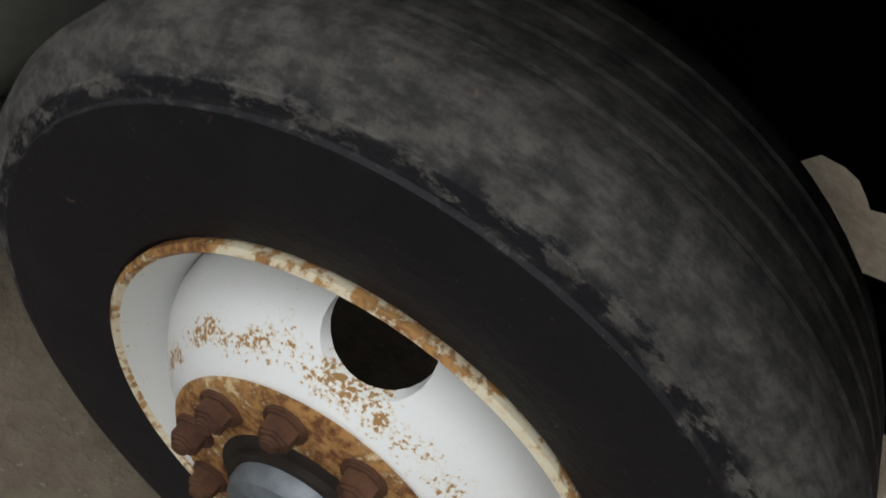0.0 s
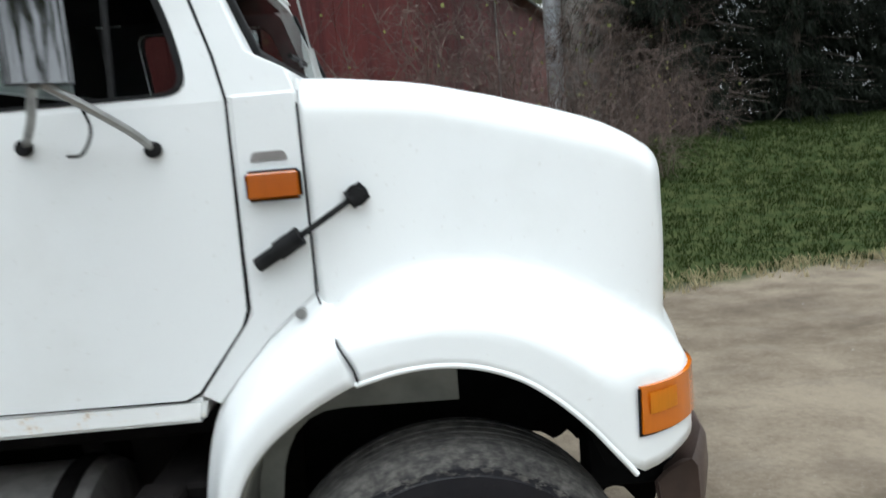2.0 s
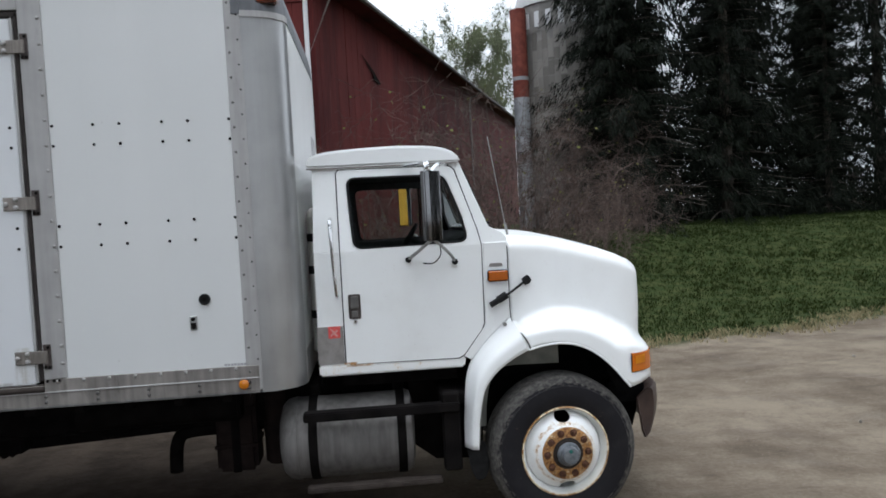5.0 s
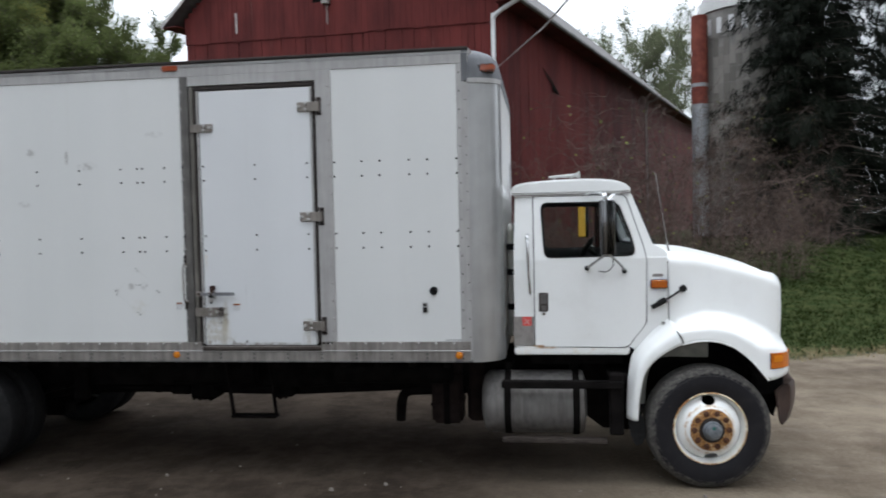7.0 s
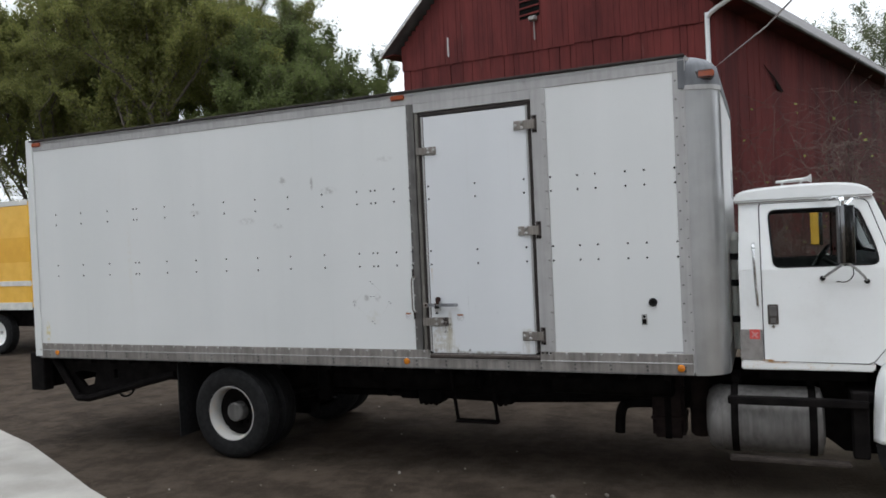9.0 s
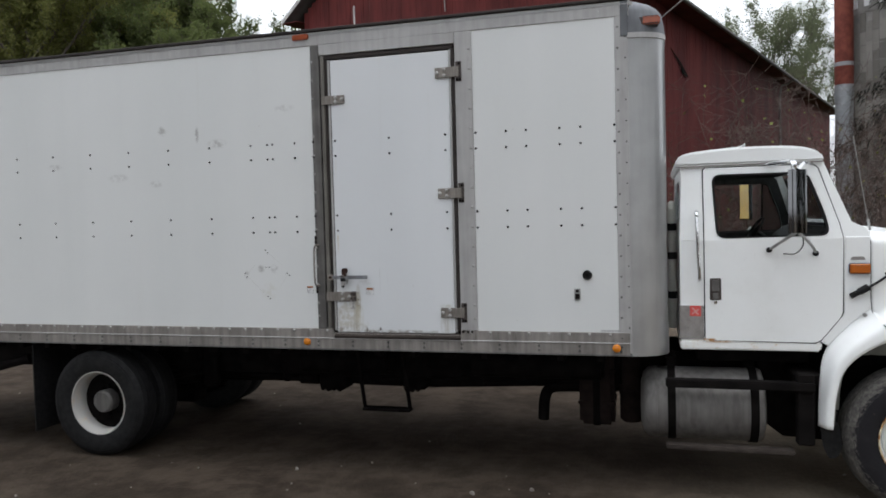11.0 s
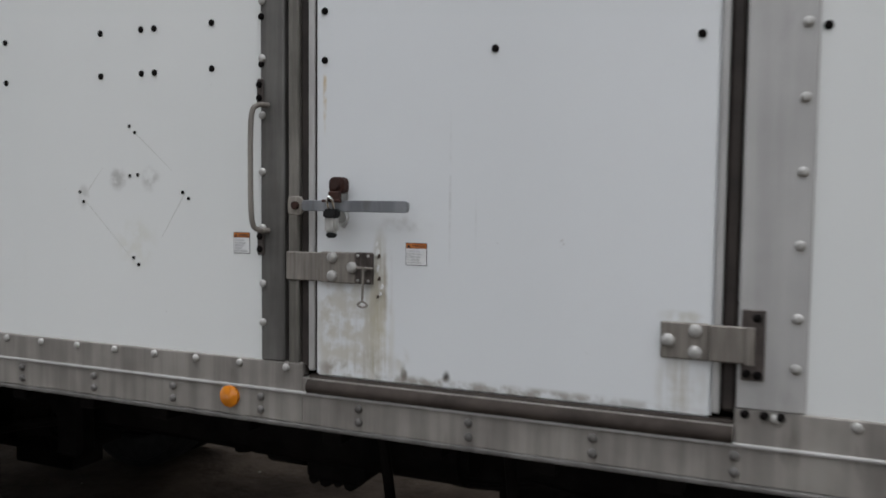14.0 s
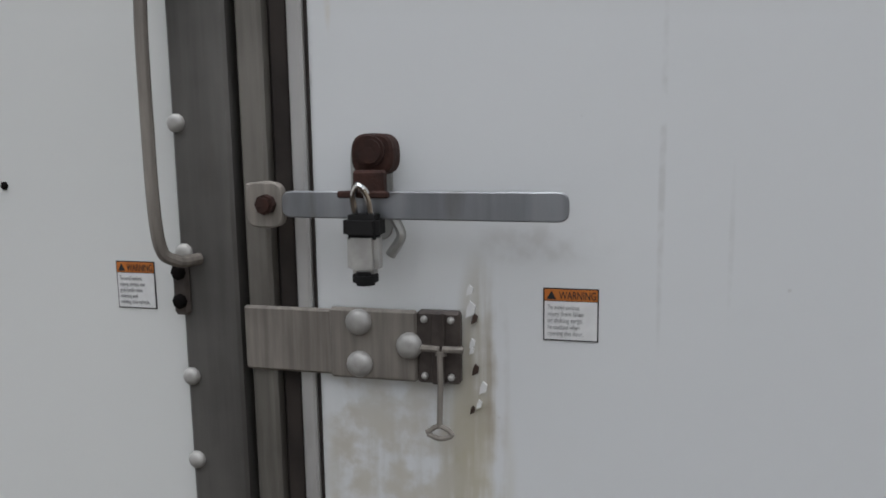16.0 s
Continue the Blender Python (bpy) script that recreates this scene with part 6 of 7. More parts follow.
# torn sheet in front; its rear part stands in black for the unlit engine bay
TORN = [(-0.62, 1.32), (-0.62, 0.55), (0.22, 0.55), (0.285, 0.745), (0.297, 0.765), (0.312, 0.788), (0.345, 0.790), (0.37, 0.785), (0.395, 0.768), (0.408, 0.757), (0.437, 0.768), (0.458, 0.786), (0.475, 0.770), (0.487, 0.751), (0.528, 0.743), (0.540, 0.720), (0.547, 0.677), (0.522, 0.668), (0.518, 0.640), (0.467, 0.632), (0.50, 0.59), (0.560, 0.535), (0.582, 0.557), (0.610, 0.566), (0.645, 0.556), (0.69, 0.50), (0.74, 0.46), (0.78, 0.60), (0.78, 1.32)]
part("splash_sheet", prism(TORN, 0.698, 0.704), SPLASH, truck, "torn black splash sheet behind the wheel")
part("skirt_flap", prism(rounded([(-0.625, 0.60), (-0.50, 0.62), (-0.47, 0.45), (-0.50, 0.36), (-0.56, 0.34), (-0.60, 0.42)], 0.03), 0.10, 0.112), RUBBER, truck, "black rubber flap")
# antenna, air horn
part("antenna", merge(tube([(-0.225, 0.36, 2.00), (-0.24, 0.36, 2.08)], 0.009, 8), tube([(-0.24, 0.36, 2.08), (-0.335, 0.36, 2.70)], 0.003, 6)), STEEL, truck, "thin whip antenna")
part("air_horn", merge(tube([(-1.24, 2.05, 2.770), (-1.10, 2.05, 2.775), (-0.98, 2.05, 2.780), (-0.93, 2.05, 2.785)], 0.014, 12, 0.026), tube([(-0.935, 2.05, 2.785), (-0.90, 2.05, 2.787)], 0.026, 14, 0.048), *[bx(x - 0.012, x + 0.012, 2.03, 2.07, 2.645, 2.770, 0.003) for x in (-1.18, -1.0)]), STEEL, truck, "dull chrome air horn on the cab roof")


# ---- ground ----
def ground_sheet():
    xs = [-400, -200, -100, -60, -40] + [-30 + 1.0 * k for k in range(64)] + [40, 60, 100, 200, 400]
    ys = [-300, -100, -40, -20] + [-12 + 0.5 * k for k in range(90)] + [36, 45, 60, 100, 200, 400]
    bm = bmesh.new()
    grid = []
    for y in ys:
        row = []
        for x in xs:
            fade = 1.0 if -30 <= x <= 33 and -12 <= y <= 33 else 0.0
            z = ground_height(x, y) + fade * (0.05 * noise.noise(Vector((x * 0.5, y * 0.7, 0))) + 0.02 * noise.noise(Vector((x * 1.9, y * 2.3, 4)))) - 0.012
            near = math.hypot(max(0, -12 - x, x - 1.6), max(0, -2.5 - y, y - 3.2))
            row.append(bm.verts.new((x, y, ground_height(x, y) + (z - ground_height(x, y)) * min(1.0, near / 1.5))))
        grid.append(row)
    for a, b in zip(grid, grid[1:]):
        for k in range(len(xs) - 1):
            bm.faces.new((a[k], a[k + 1], b[k + 1], b[k]))
    return bm


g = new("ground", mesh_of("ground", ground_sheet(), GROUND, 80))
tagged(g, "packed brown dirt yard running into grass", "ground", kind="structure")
apron = new("pavement", mesh_of("pavement", slab([(-10.98, 0.25), (-9.77, -0.21), (-8.69, -0.73), (-7.5, -1.32), (-5.9, -2.05), (-5.2, -9.5), (-16, -9.5), (-16, 2.3)], -0.10, 0.055), CONCRETE))
tagged(apron, "pale concrete slab at the yard's edge", "pavement", kind="structure")
for v in apron.data.vertices:
    v.co.z += ground_height(v.co.x, v.co.y)

# out of view; added to cut the light on the truck's rear end
closing = new("wall_south", mesh_of("wall_south", slab([(-18.0, -5.6), (-7.2, -8.4), (-7.27, -8.65), (-18.07, -5.85)], -0.2, 8.2), SIDING))
tagged(closing, "unseen grey board wall added to shade the truck's rear end", "wall", kind="structure")

rng = random.Random(7)


def scatter_stones(n):
    bm = bmesh.new()
    for _ in range(n):
        x, y = rng.uniform(-10, 8), rng.uniform(-3.5, 8)
        if rng.random() < 0.4:
            x, y = rng.uniform(-7, 2), rng.uniform(-2.5, 0.5)
        r = rng.choice((0.006, 0.009, 0.012, 0.02)) * rng.uniform(0.7, 1.3)
        m = at((x, y, ground_height(x, y) + r * 0.2)) @ Euler((rng.random() * 3, rng.random() * 3, rng.random() * 3)).to_matrix().to_4x4() @ Matrix.Diagonal((r, r * rng.uniform(0.6, 1), r * rng.uniform(0.4, 0.8), 1))
        bmesh.ops.create_icosphere(bm, subdivisions=1, radius=1, matrix=m)
    return bm


tagged(new("stones", mesh_of("stones", scatter_stones(140), STONE)), "small pale stones scattered over the dirt", "stones", kind="stuff")


def blades(n, area, height, seed, lean=0.5, keep=None):
    r = random.Random(seed)
    verts, faces = [], []
    x0, x1, y0, y1 = area
    while len(faces) < n:
        cx, cy = r.uniform(x0, x1), r.uniform(y0, y1)
        if keep and not keep(cx, cy, r):
            continue
        for _ in range(5):
            x, y = cx + r.gauss(0, 0.05), cy + r.gauss(0, 0.05)
            z, h, a, w = ground_height(x, y) - 0.03, height * r.uniform(0.5, 1.25), r.uniform(0, 6.28), r.uniform(0.008, 0.018)
            dx, dy, k = math.cos(a), math.sin(a), r.uniform(0.1, lean) * h
            i = len(verts)
            verts += [(x - dy * w, y + dx * w, z), (x + dy * w, y - dx * w, z), (x + dx * k * 0.5, y + dy * k * 0.5, z + h * 0.7), (x + dx * k, y + dy * k, z + h)]
            faces += [(i, i + 1, i + 2), (i, i + 2, i + 3)]
    me = bpy.data.meshes.new("grass")
    me.from_pydata(verts, [], faces)
    return me


def on_lawn(x, y, r):
    edge = 5.5 + 0.27 * x + 0.65 * noise.noise(Vector((x * 0.6, y * 0.6, 2)))
    return x > 0.6 and y > edge and r.random() < 0.35 + 0.65 * min(1, (y - edge) / 1.2)


me = blades(190000, (0, 24, 5, 25), 0.10, 3, 0.9, on_lawn)
me.materials.append(BLADE)
tagged(new("grass", me), "rough green lawn beyond the dirt", "grass", kind="stuff")
me = blades(9000, (0.6, 18, 4.6, 11), 0.10, 5, 0.9, lambda x, y, r: abs(y - (5.65 + 0.27 * x + 0.5 * noise.noise(Vector((x * 0.6, y * 0.6, 2))))) < r.random() * 0.7)
me.materials.append(DRY)
tagged(new("dry_grass", me), "dry straw along the lawn's edge", "grass", kind="stuff")

# ---- red barn: gable end towards the yard, long side running back ----
CX, CY = -2.36, 14.48
AX, BXD = Vector((-0.944, 0.330, 0)), Vector((0.330, 0.944, 0))
GW, GL = 11.6, 34.5  # gable width, length
EAVE_L, EAVE_R, RIDGE_S, RIDGE = 9.49, 8.65, 5.7, 13.9
frame_m = Matrix(((AX.x, BXD.x, 0, CX), (AX.y, BXD.y, 0, CY), (0, 0, 1, 0), (0, 0, 0, 1)))
barn = thing("barn", "old red board barn with a gable roof and white downspout", "barn", (CX, CY, 0))


def rake(s):
    return EAVE_R + (RIDGE - EAVE_R) * s / RIDGE_S if s < RIDGE_S else RIDGE + (EAVE_L - RIDGE) * (s - RIDGE_S) / (GW - RIDGE_S)


core = bmesh.new()
f = core.faces.new([core.verts.new((s, 0.04, z)) for s, z in ((0.04, -0.3), (GW - 0.04, -0.3), (GW - 0.04, EAVE_L - 0.1), (RIDGE_S, RIDGE - 0.1), (0.04, EAVE_R - 0.1))])
ext = bmesh.ops.extrude_face_region(core, geom=[f])["geom"]
bmesh.ops.translate(core, verts=[v for v in ext if isinstance(v, bmesh.types.BMVert)], vec=(0, GL - 0.08, 0))
shell = part("barn_frame", moved(core, frame_m), DARKNESS, barn)
roof = bmesh.new()
for s0, z0, s1, z1 in ((-0.62, EAVE_R - 0.42, RIDGE_S, RIDGE + 0.06), (RIDGE_S, RIDGE + 0.06, GW + 0.72, EAVE_L - 0.33)):
    v = [roof.verts.new((s, y, z + dz)) for dz in (0, 0.09) for s, z in ((s0, z0), (s1, z1)) for y in (-0.45, GL + 0.4)]
    for q in ((0, 1, 3, 2), (4, 6, 7, 5), (0, 4, 5, 1), (2, 3, 7, 6), (0, 2, 6, 4), (1, 5, 7, 3)):
        roof.faces.new([v[k] for k in q])
part("barn_roof", moved(roof, frame_m), ROOFING, barn, "weathered grey roof")
fas = bmesh.new()
for s0, z0, s1, z1, y in ((-0.62, EAVE_R - 0.44, RIDGE_S, RIDGE + 0.04, -0.47), (RIDGE_S, RIDGE + 0.04, GW + 0.72, EAVE_L - 0.35, -0.47)):
    v = [fas.verts.new((s, y + dy, z + dz)) for dz in (-0.05, 0.10) for s, z in ((s0, z0), (s1, z1)) for dy in (0, 0.03)]
    for q in ((0, 1, 3, 2), (4, 6, 7, 5), (0, 4, 5, 1), (2, 3, 7, 6), (0, 2, 6, 4), (1, 5, 7, 3)):
        fas.faces.new([v[k] for k in q])
part("rake_board", moved(fas, frame_m), TRIM, barn, "peeling pale rake board")
part("gutter", moved(merge(bx(-0.72, -0.60, -0.45, GL + 0.4, EAVE_R - 0.47, EAVE_R - 0.37, 0.02)), frame_m), SIDING, barn, "long grey eave gutter")
part("soffit", moved(merge(bx(-0.60, -0.03, -0.44, GL, EAVE_R - 0.46, EAVE_R - 0.43, 0), bx(GW + 0.03, GW + 0.68, -0.44, GL, EAVE_L - 0.38, EAVE_L - 0.35, 0)), frame_m), BOARD, barn)
part("downspout", moved(tube(bend([(-0.66, -0.34, EAVE_R - 0.42), (-0.58, -0.32, EAVE_R - 0.48), (-0.02, -0.16, EAVE_R - 0.66), (0.15, -0.10, EAVE_R - 0.78), (0.18, -0.09, EAVE_R - 1.0), (0.18, -0.09, 4.0), (0.18, -0.09, 0.2)], 5), 0.062, 10), frame_m), LABEL, barn, "white metal downspout")
part("rear_downspout", moved(tube(bend([(-0.66, 18.8, EAVE_R - 0.45), (-0.40, 18.8, EAVE_R - 0.62), (-0.09, 18.8, EAVE_R - 0.95), (-0.08, 18.8, 5.0), (-0.08, 18.8, 0.6)], 5), 0.045, 8), frame_m), TAN, barn)
# solid near-black block in place of the shaded recess
part("louvre_opening", moved(bx(5.48, 6.24, -0.075, -0.02, 9.18, 10.1, 0.0), frame_m), DARKNESS, barn)
part("louvre_slat", moved(merge(*[bx(5.48, 6.24, -0.11, -0.075, 9.27 + 0.22 * k, 9.325 + 0.22 * k, 0.005) for k in range(4)]), frame_m), BOARD, barn)
part("gable_lamp", moved(merge(bx(5.56, 5.80, -0.25, -0.07, 9.04, 9.17, 0.02), tube([(5.68, -0.1, 9.05), (5.68, -0.1, 8.45)], 0.02, 6)), frame_m), TAN, barn)
part("eave_joint_lath", moved(merge(bx(9.3, 9.345, -0.09, -0.06, 8.65, 9.3, 0)), frame_m), TRIM, barn)

# barn boards: one shared plank, scaled to each place
plank = mesh_of("barn_board", bx(-0.5, 0.5, -0.5, 0.5, 0.0, 1.0, 0), BOARD)
boards = []
r2 = random.Random(4)


def place_board(s, y, z0, z1, w, t, side):
    m = frame_m @ (at((s, y, z0)) if side == "gable" else at((y, s, z0)) @ Matrix.Rotation(radians(90), 4, "Z"))
    boards.append(m @ Matrix.Rotation(radians(r2.uniform(-0.12, 0.12)), 4, "Y") @ Matrix.Diagonal((w, t, z1 - z0, 1)))


n = 60
for k in range(n):
    s = (k + 0.5) * GW / n
    split = 7.80 + 0.065 * s
    hi = min(rake(s - 0.12), rake(s + 0.12)) - 0.02
    w = GW / n - r2.uniform(0.004, 0.010)
    place_board(s, -0.012 - r2.uniform(0, 0.008), -0.2, split + 0.05, w, 0.03, "gable")
    place_board(s + 0.02, -0.045 - r2.uniform(0, 0.012), split - r2.uniform(0.0, 0.05), hi, w, 0.03, "gable")
n = 146
for k in range(n):
    s = (k + 0.5) * GL / n
    place_board(s, 0.012 - r2.uniform(0, 0.007), -0.2, EAVE_R - 0.40, GL / n - r2.uniform(0.003, 0.009), 0.03, "side")
pieces("barn_board", plank, shell, boards)
# near-black sheet laid on the wall for the dark of a crack and hole
part("sprung_board", moved(merge(prism([(0.95, 0.22), (0.0, -0.06), (-0.75, -0.40), (-0.60, -0.42), (-0.10, -0.36), (-0.05, -0.16), (0.50, 0.03)], -0.012, 0.0)), frame_m @ at((-0.05, 4.2, 6.85)) @ Matrix.Rotation(radians(-90), 4, "Z")), DARKNESS, barn)

# ---- silo with its chute ----
silo = thing("silo", "grey concrete stave silo with a rusty chute", "silo", (7.6, 27.2, 0))


def drum(r, z0, z1, c, seg=40, r1=None):
    return cyl((c[0], c[1], z0), (c[0], c[1], z1), r, seg, r1)


part("silo_wall", drum(2.15, 0.5, 9.6, (7.6, 27.2)), STAVE, silo)
for k in range(14):
    part("silo_hoop", moved(lathe([(2.155, -0.015), (2.185, -0.015), (2.175, 0.015), (2.155, 0.015)], (0, 0), 40), at((7.6, 27.2, 1.5 + 0.62 * k)) @ Matrix.Rotation(radians(90), 4, "X")), STAVE, silo)
stave = mesh_of("stave", bx(-0.122, 0.122, -0.02, 0.02, 0.0, 0.72, 0.004), STAVE_PIECE)
shell_staves = bpy.data.objects["silo_wall"]
pieces("stave", stave, shell_staves, [at((7.6 + 2.155 * math.cos(a), 27.2 + 2.155 * math.sin(a), 4.0 + 0.74 * j - 0.37 * (k % 2))) @ Matrix.Rotation(a + math.pi / 2, 4, "Z") for k in range(32) for a in (math.pi + (k + 0.5) * math.pi / 27,) if a < 2 * math.pi for j in range(7 + k % 2)])
part("silo_band", drum(2.17, 9.6, 10.7, (7.6, 27.2)), STAVE, silo)
for k in range(26):
    a = 2 * math.pi * k / 26
    part("silo_slot", moved(bx(-0.11, 0.11, -0.02, 0.02, 0, 0.62, 0), at((7.6 + 2.17 * math.cos(a), 27.2 + 2.17 * math.sin(a), 9.75)) @ Matrix.Rotation(a + math.pi / 2, 4, "Z")), LABEL, silo)
dome = lathe([(2.25, 0.0), (2.1, 0.6), (1.7, 1.2), (1.0, 1.7), (0.01, 1.95)], (0, 0), 40, False)
part("silo_dome", moved(dome, at((7.6, 27.2, 10.7)) @ Matrix.Rotation(radians(90), 4, "X")), STEEL, silo)
chute = part("silo_chute", drum(0.335, 6.6, 10.5, (5.24, 26.0), 12), SILO_RUST, silo, "red rusted upper chute")
part("lower_chute", drum(0.33, 0.4, 6.6, (5.24, 26.0), 12), SILO_ZINC, silo, "grey zinc lower chute")
for z0, z1 in ((6.45, 6.9), (7.6, 7.75)):
    part("chute_band", drum(0.341, z0, z1, (5.24, 26.0), 12), SILO_ZINC, silo)

# ---- yellow truck parked behind ----
bus = thing("yellow_truck", "yellow box truck parked behind with pale rails", "truck", (-21, 7.2, 0))
part("cargo_body", bx(-24.2, -17.55, 6.0, 8.4, 1.15, 3.70, 0.02), YELLOW, bus)
part("stripe", bx(-24.2, -17.55, 5.994, 6.0, 2.25, 2.85, 0), YELLOW_DEEP, bus, "darker yellow stripe")
part("body_rail", merge(bx(-24.2, -17.53, 5.985, 6.0, 3.62, 3.75, 0.004), bx(-24.2, -17.53, 5.985, 6.0, 1.68, 1.80, 0.004), bx(-24.2, -17.53, 5.985, 6.0, 1.10, 1.28, 0.004)), PALE, bus, "pale metal rails")
part("chassis", bx(-24.2, -17.6, 6.4, 8.0, 0.65, 1.12, 0.02), BLACK, bus)
for x in (-19.0, -23.0):
    wk = part("wheel", lathe([(0.30, 6.15), (0.30, 6.35), (0.05, 6.35), (0.05, 6.25), (0.26, 6.22)], (x, 0.5), 32), RIM, bus)
    part("tyre", lathe([(q, y + 6.12) for q, y in tyre_profile(0.0, 0.265, 0.5)], (x, 0.5), 40), RUBBER, wk)

# overhead wire to the barn
part("wire", tube([(-2.50, 14.35, 6.45), (-1.645, 5.0, 4.85), (-1.279, 1.0, 4.165), (-1.05, -1.5, 3.80), (-0.85, -5.0, 4.0), (-0.5, -20.0, 5.4)], 0.009, 6), TAN, None)
bpy.data.objects["wire"].name = "overhead_wire"
tagged(bpy.data.objects["overhead_wire"], "thin black cable running up from the barn corner", "cable")


# ---- trees ----
def limb(verts, faces, p, q, r0, r1, seg=6):
    p, q = Vector(p), Vector(q)
    d = (q - p).normalized()
    u = d.orthogonal().normalized()
    v = d.cross(u)
    i = len(verts)
    for c, r in ((p, r0), (q, r1)):
        verts.extend(tuple(c + (u * math.cos(a) + v * math.sin(a)) * r) for a in (2 * math.pi * k / seg for k in range(seg)))
    faces.extend((i + k, i + (k + 1) % seg, i + seg + (k + 1) % seg, i + seg + k) for k in range(seg))


def raw(name, verts, faces, material, parent, label=""):
    me = bpy.data.meshes.new(name)
    me.from_pydata(verts, [], faces)
    me.materials.append(material)
    ob = attach(new(name, me), parent)
    return tagged(ob, label) if label else ob


def spruce(h, spread, seed):
    """Drooping conifer: trunk, whorled boughs, and needle sprays along them."""
    r = random.Random(seed)
    t = thing("spruce_tree", "tall dark green spruce with drooping boughs", "tree", (0, 0, 0), "spruces behind the lawn")
    tv, tf, nv, nf = [], [], [], []
    limb(tv, tf, (0, 0, -0.3), (0.1, 0, h * 0.5), 0.26, 0.16, 10)
    limb(tv, tf, (0.1, 0, h * 0.5), (0, 0.1, h), 0.16, 0.02, 8)
    z = 0.6
    while z < h - 0.4:
        k = 1 - z / h
        n = r.randint(6, 9)
        for j in range(n):
            a = 2 * math.pi * (j + r.random() * 0.8) / n
            ln = spread * (0.25 + 0.75 * k) * r.uniform(0.6, 1.1)
            d = Vector((math.cos(a), math.sin(a), 0))
            base = Vector((0, 0, z + r.uniform(-0.25, 0.25)))
            sag = r.uniform(0.15, 0.45)
            prev = base
            for i in range(1, 7):
                s = i / 6
                p = base + d * ln * s + Vector((0, 0, 0.10 * ln * s - sag * ln * s * s))
                if i < 6 and i % 2 == 0:
                    limb(tv, tf, prev, p, 0.018 * k + 0.008, 0.011 * k + 0.005, 4)
                if i % 2 == 0:
                    prev = p
                for _ in range(34):
                    side = d.cross(Vector((0, 0, 1))) * r.uniform(-1, 1) * ln * 0.20 * (1.15 - s) + Vector((0, 0, r.uniform(-0.28, 0.03)))
                    c = p + side + d * r.uniform(-0.2, 0.2)
                    w = Vector((r.gauss(0, 1), r.gauss(0, 1), r.gauss(0, 0.3))).normalized() * r.uniform(0.012, 0.026)
                    l = (d * r.uniform(0.2, 0.8) + side.normalized() * r.uniform(0.2, 0.8) + Vector((0, 0, r.uniform(-0.8, -0.1)))).normalized() * r.uniform(0.12, 0.36)
                    q = len(nv)
                    nv.extend((tuple(c - w), tuple(c + w), tuple(c + w * 0.3 + l), tuple(c - w * 0.5 + l * 0.9)))
                    nf.append((q, q + 1, q + 2, q + 3))
        z += r.uniform(0.30, 0.52)
    raw("trunk", tv, tf, BARK, t)
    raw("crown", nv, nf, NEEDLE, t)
    return t


def spring_tree(h, spread, seed, material, shoots, per, size, label, group, low=0.2, name="broadleaf_tree"):
    """Trunk, steep forking limbs, and upright leafy shoots along the outer branches, with gaps between them."""
    r = random.Random(seed)
    t = thing(name, label, "tree", (0, 0, 0), group)
    tv, tf, twigs = [], [], []

    def grow(p, d, ln, rad, depth):
        q = p + d * ln
        limb(tv, tf, p, q, rad, rad * 0.7, 7 if depth < 2 else 4)
        if depth >= 1:
            twigs.append((p, q, d))
        if depth == 5:
            return
        for _ in range((5, 3, 2, 2, 2)[depth]):
            e = (d + Vector((r.gauss(0, 0.50), r.gauss(0, 0.50), r.gauss(0.12, 0.25)))).normalized()
            grow(q if r.random() < 0.7 else p + d * ln * r.uniform(0.45, 0.9), e, ln * r.uniform(0.58, 0.86), rad * 0.6, depth + 1)
    grow(Vector((0, 0, -0.3)), Vector((r.gauss(0, 0.03), r.gauss(0, 0.03), 1)), h * low + 0.3, h * 0.0070, 0)
    top = max(q.z for _, q, _ in twigs)
    wide = sorted(math.hypot(q.x, q.y) for _, q, _ in twigs)[int(len(twigs) * 0.97)]
    kz, kx = (h - 0.8) / top, spread / wide

    def fitted(p):
        g = 1 + (kx - 1) * min(1, max(0, p[2]) / (h * low))
        return Vector((p[0] * g, p[1] * g, p[2] * kz))
    tv = [tuple(fitted(p)) for p in tv]
    lv, lf = [], []
    for _ in range(shoots):
        p, q, d = r.choice(twigs)
        p, q = fitted(p), fitted(q)
        c = p.lerp(q, r.random()) + Vector((r.gauss(0, 0.15), r.gauss(0, 0.15), r.gauss(0, 0.1)))
        way = (Vector((r.gauss(0, 0.45), r.gauss(0, 0.45), r.uniform(0.25, 1.0))) + d * 0.4).normalized() * r.uniform(0.5, 1.3)
        limb(tv, tf, c, c + way, 0.012, 0.005, 3)
        for _ in range(per):
            o = c + way * (r.random() ** 0.7) + Vector((r.gauss(0, 0.11), r.gauss(0, 0.11), r.gauss(0, 0.11)))
            a = Vector((r.gauss(0, 1), r.gauss(0, 1), r.gauss(0, 0.8))).normalized() * size * r.uniform(0.6, 1.3)
            b = a.orthogonal().normalized() * size * r.uniform(0.35, 0.6)
            k = len(lv)
            lv.extend((tuple(o - a), tuple(o + b), tuple(o + a), tuple(o - b)))
            lf.append((k, k + 1, k + 2, k + 3))
    raw("trunk", tv, tf, BARK, t)
    raw("crown", lv, lf, material, t)
    return t


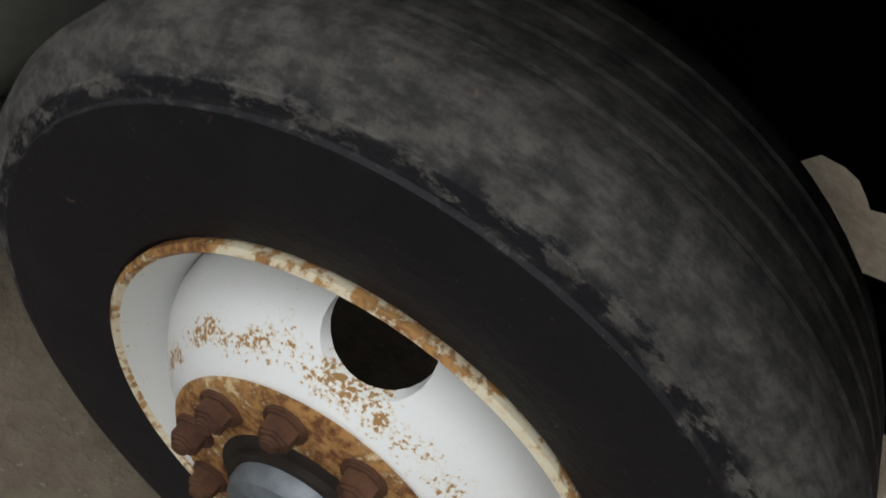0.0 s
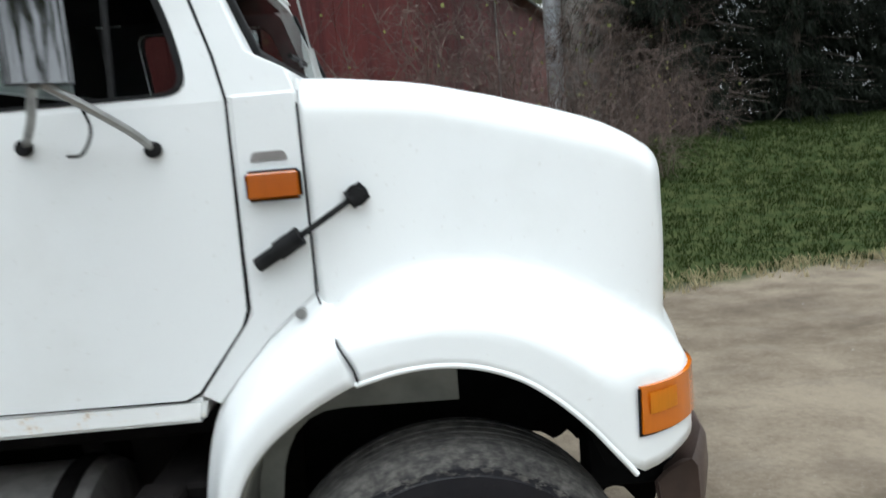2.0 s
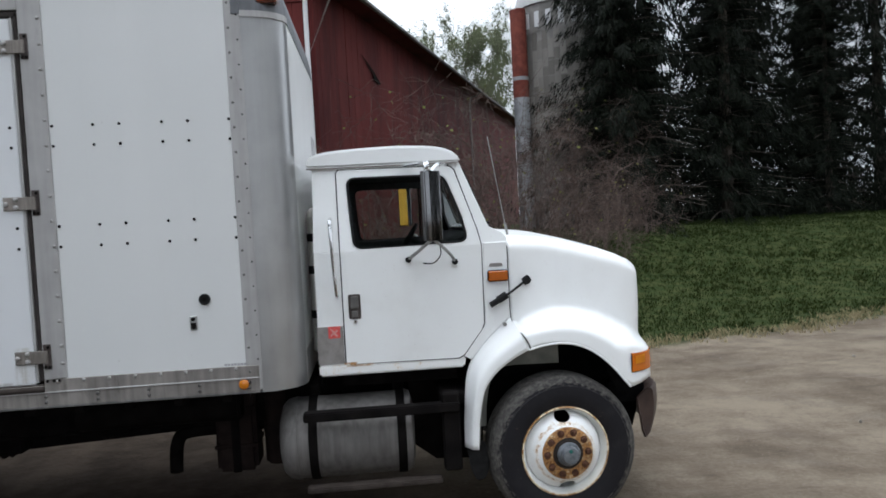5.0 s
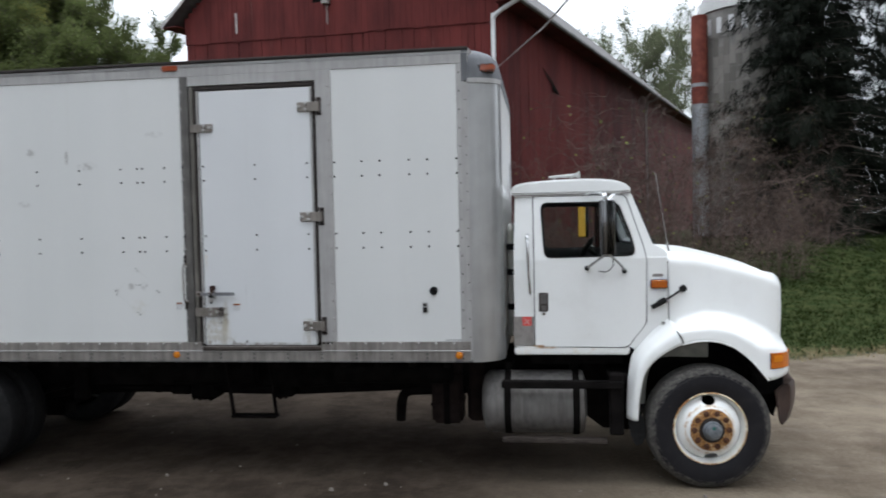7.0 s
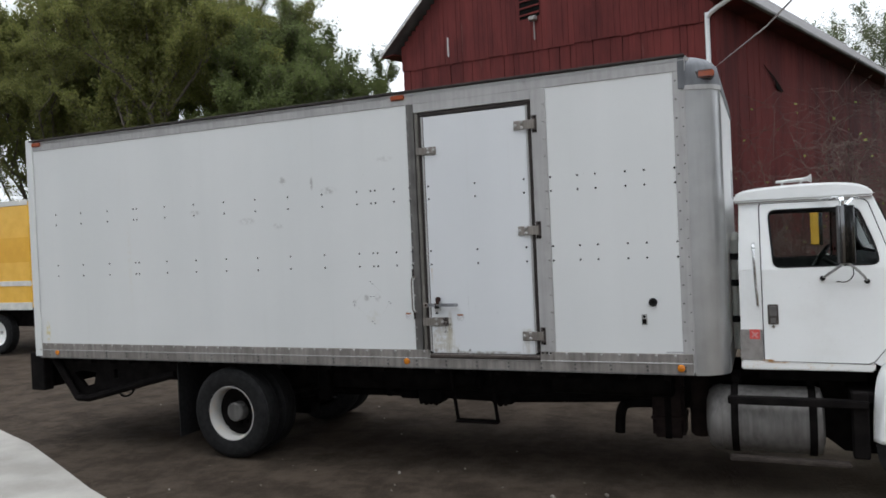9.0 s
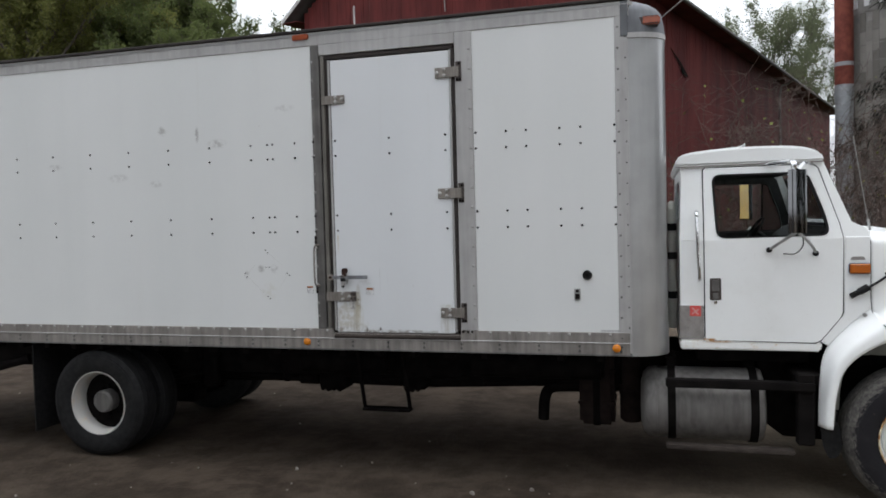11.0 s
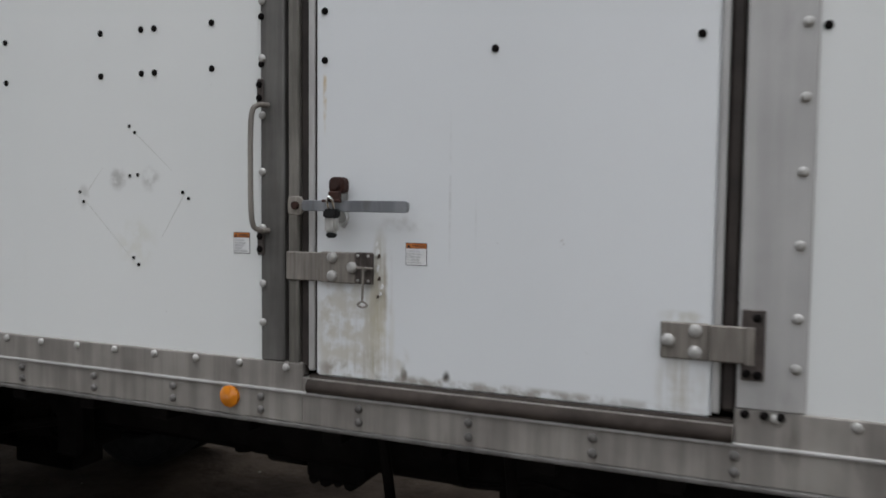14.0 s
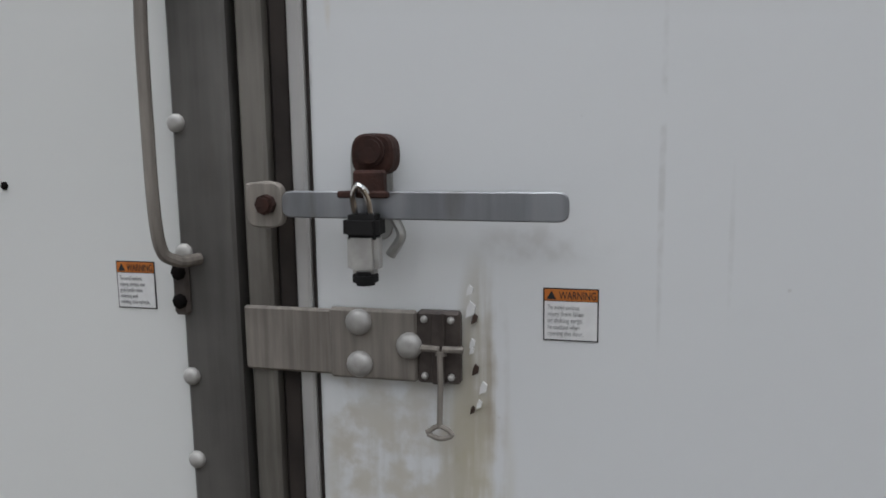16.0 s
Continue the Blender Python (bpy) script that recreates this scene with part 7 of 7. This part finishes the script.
def shrub(h, spread, seed, stems):
    """A leafless thicket of arching, forking stems."""
    r = random.Random(seed)
    t = thing("bare_shrub", "tangled leafless brown shrub beside the barn", "shrub", (0, 0, 0), "shrubs along the barn")
    v, f, lv, lf = [], [], [], []
    for _ in range(stems):
        a, ln = r.uniform(0, 6.28), h * r.uniform(0.6, 1.1)
        d = Vector((math.cos(a), math.sin(a), 0))
        p = Vector((r.gauss(0, spread * 0.25), r.gauss(0, spread * 0.25), 0))
        out = spread * r.uniform(0.2, 0.9)
        last = p
        for i in range(1, 8):
            s = i / 7
            q = p + d * out * s * s + Vector((r.gauss(0, 0.07), r.gauss(0, 0.07), ln * (s * 1.25 - 0.32 * s * s * (1 + out / spread))))
            limb(v, f, last, q, 0.013 * (1.1 - s), 0.013 * (1.0 - s) + 0.003, 3)
            for _ in range(8):
                e = (Vector((r.gauss(0, 1), r.gauss(0, 1), r.gauss(0.2, 0.8)))).normalized() * r.uniform(0.3, 0.95)
                b0 = last.lerp(q, r.random())
                mid = b0 + e * 0.5 + Vector((0, 0, r.uniform(-0.05, 0.05)))
                limb(v, f, b0, mid, 0.0038, 0.003, 3)
                limb(v, f, mid, b0 + e + Vector((0, 0, r.uniform(-0.25, 0.05))), 0.0038, 0.0018, 3)
                if r.random() < 0.03:
                    k = len(lv)
                    g = Vector((r.gauss(0, 1), r.gauss(0, 1), r.gauss(0, 1))).normalized() * 0.03
                    b = g.orthogonal()
                    c = q + e
                    lv.extend((tuple(c - g), tuple(c + b), tuple(c + g), tuple(c - b)))
                    lf.append((k, k + 1, k + 2, k + 3))
            last = q
    raw("stem_tangle", v, f, TWIG, t)
    tagged(raw("bud_spray", lv, lf, LEAF, t), kind="stuff")
    return t


def plant(proto, places):
    """Moves the first one to its place and copies it to the others: x, y, scale, turn."""
    for k, (x, y, s, a) in enumerate(places):
        m = at((x, y, ground_height(x, y) - 0.05)) @ Matrix.Rotation(radians(a), 4, "Z")
        ob = proto if k == 0 else copy_thing(proto, m)
        ob.matrix_basis = m @ Matrix.Diagonal((s, s, s, 1))


first = spruce(19, 4.3, 11)
second = spruce(18, 3.9, 23)
plant(first, [(8.95, 23.5, 1.1, 0), (17.6, 24.5, 0.66, 80), (24.5, 24.0, 1.05, 200), (20.0, 30.0, 0.66, 310), (15.4, 27.0, 0.9, 150)])
plant(second, [(13.1, 24.3, 1.0, 0), (20.6, 25.5, 1.0, 140), (28.5, 28.0, 1.1, 20), (16.4, 31.0, 1.0, 320), (19.0, 27.5, 0.6, 60), (8.2, 23.0, 0.60, 200), (11.3, 27.6, 0.55, 100), (10.3, 25.6, 0.40, 30), (24.0, -4.5, 0.8, 10), (22.5, -0.8, 0.85, 120), (24.0, 3.2, 0.8, 230)])
ash = spring_tree(23, 6.5, 9, LEAF, 5200, 22, 0.092, "yellow-green tree in young leaf", "trees beyond the yard", 0.14)
plant(ash, [(-33.5, 28.0, 1.0, 0), (-39.5, 31.0, 1.05, 110), (-46.0, 32.0, 1.1, 200), (-52.5, 34.0, 1.1, 40), (-36.5, 38.0, 1.1, 90), (-46.0, 41.0, 1.1, 300), (-30.5, 33.5, 0.9, 240), (-43.0, 27.0, 0.85, 160)])
maple = spring_tree(17, 5.2, 5, LEAF_DARK, 4200, 20, 0.092, "broad green tree in spring leaf", "trees beyond the yard", 0.14)
plant(maple, [(-27.0, 31.0, 1.0, 0), (-30.0, 37.0, 1.15, 70), (-22.5, 36.5, 0.86, 160), (-58.0, 30.0, 1.2, 250), (-42.5, 36.0, 1.25, 20), (-19.5, 36.0, 0.60, 200), (-24.5, 31.5, 0.72, 300), (-20.6, 34.0, 0.50, 30), (-29.0, 30.0, 0.5, 100), (-33.5, 31.0, 0.55, 10), (-39.0, 30.0, 0.5, 250)])
pale = spring_tree(19, 5.6, 14, LEAF_PALE, 1700, 12, 0.085, "slender tree with thin pale new leaves", "trees behind the barn", 0.22)
plant(pale, [(8.0, 52.0, 0.92, 0), (4.0, 56.0, 0.92, 130), (6.2, 49.0, 0.84, 250)])
# added out of view to block low sky light and darken reflections
wood = spring_tree(17, 6.5, 21, LEAF_DARK, 420, 12, 0.34, "unseen green tree added to block low sky light", "trees behind the yard", 0.12, "yard_tree")
plant(wood, [(-22.0 + 6.0 * k, -25.0 - 3.0 * (k % 2), 0.95 + 0.12 * (k % 3), 50 * k) for k in range(10)] + [(30.0, -20.0 + 6.0 * k, 1.0, 70 * k) for k in range(3)] + [(-38.0, -14.0, 1.1, 20), (-30.0, -22.0, 1.1, 80)])
first_shrub = shrub(5.0, 2.9, 31, 15)
other_shrub = shrub(3.0, 2.2, 37, 15)
plant(first_shrub, [(-0.1, 14.0, 1.25, 0), (0.9, 15.2, 1.35, 75), (2.3, 16.6, 1.3, 120), (3.4, 18.8, 1.25, 220), (5.0, 20.8, 0.9, 20), (6.8, 22.0, 1.1, 160), (7.6, 23.2, 1.1, 300)])
plant(other_shrub, [(3.2, 13.4, 1.0, 0), (4.9, 15.2, 0.9, 75), (1.6, 12.8, 0.9, 190), (6.4, 18.4, 1.0, 300), (-0.9, 13.0, 0.9, 33), (7.6, 20.4, 0.9, 130)])
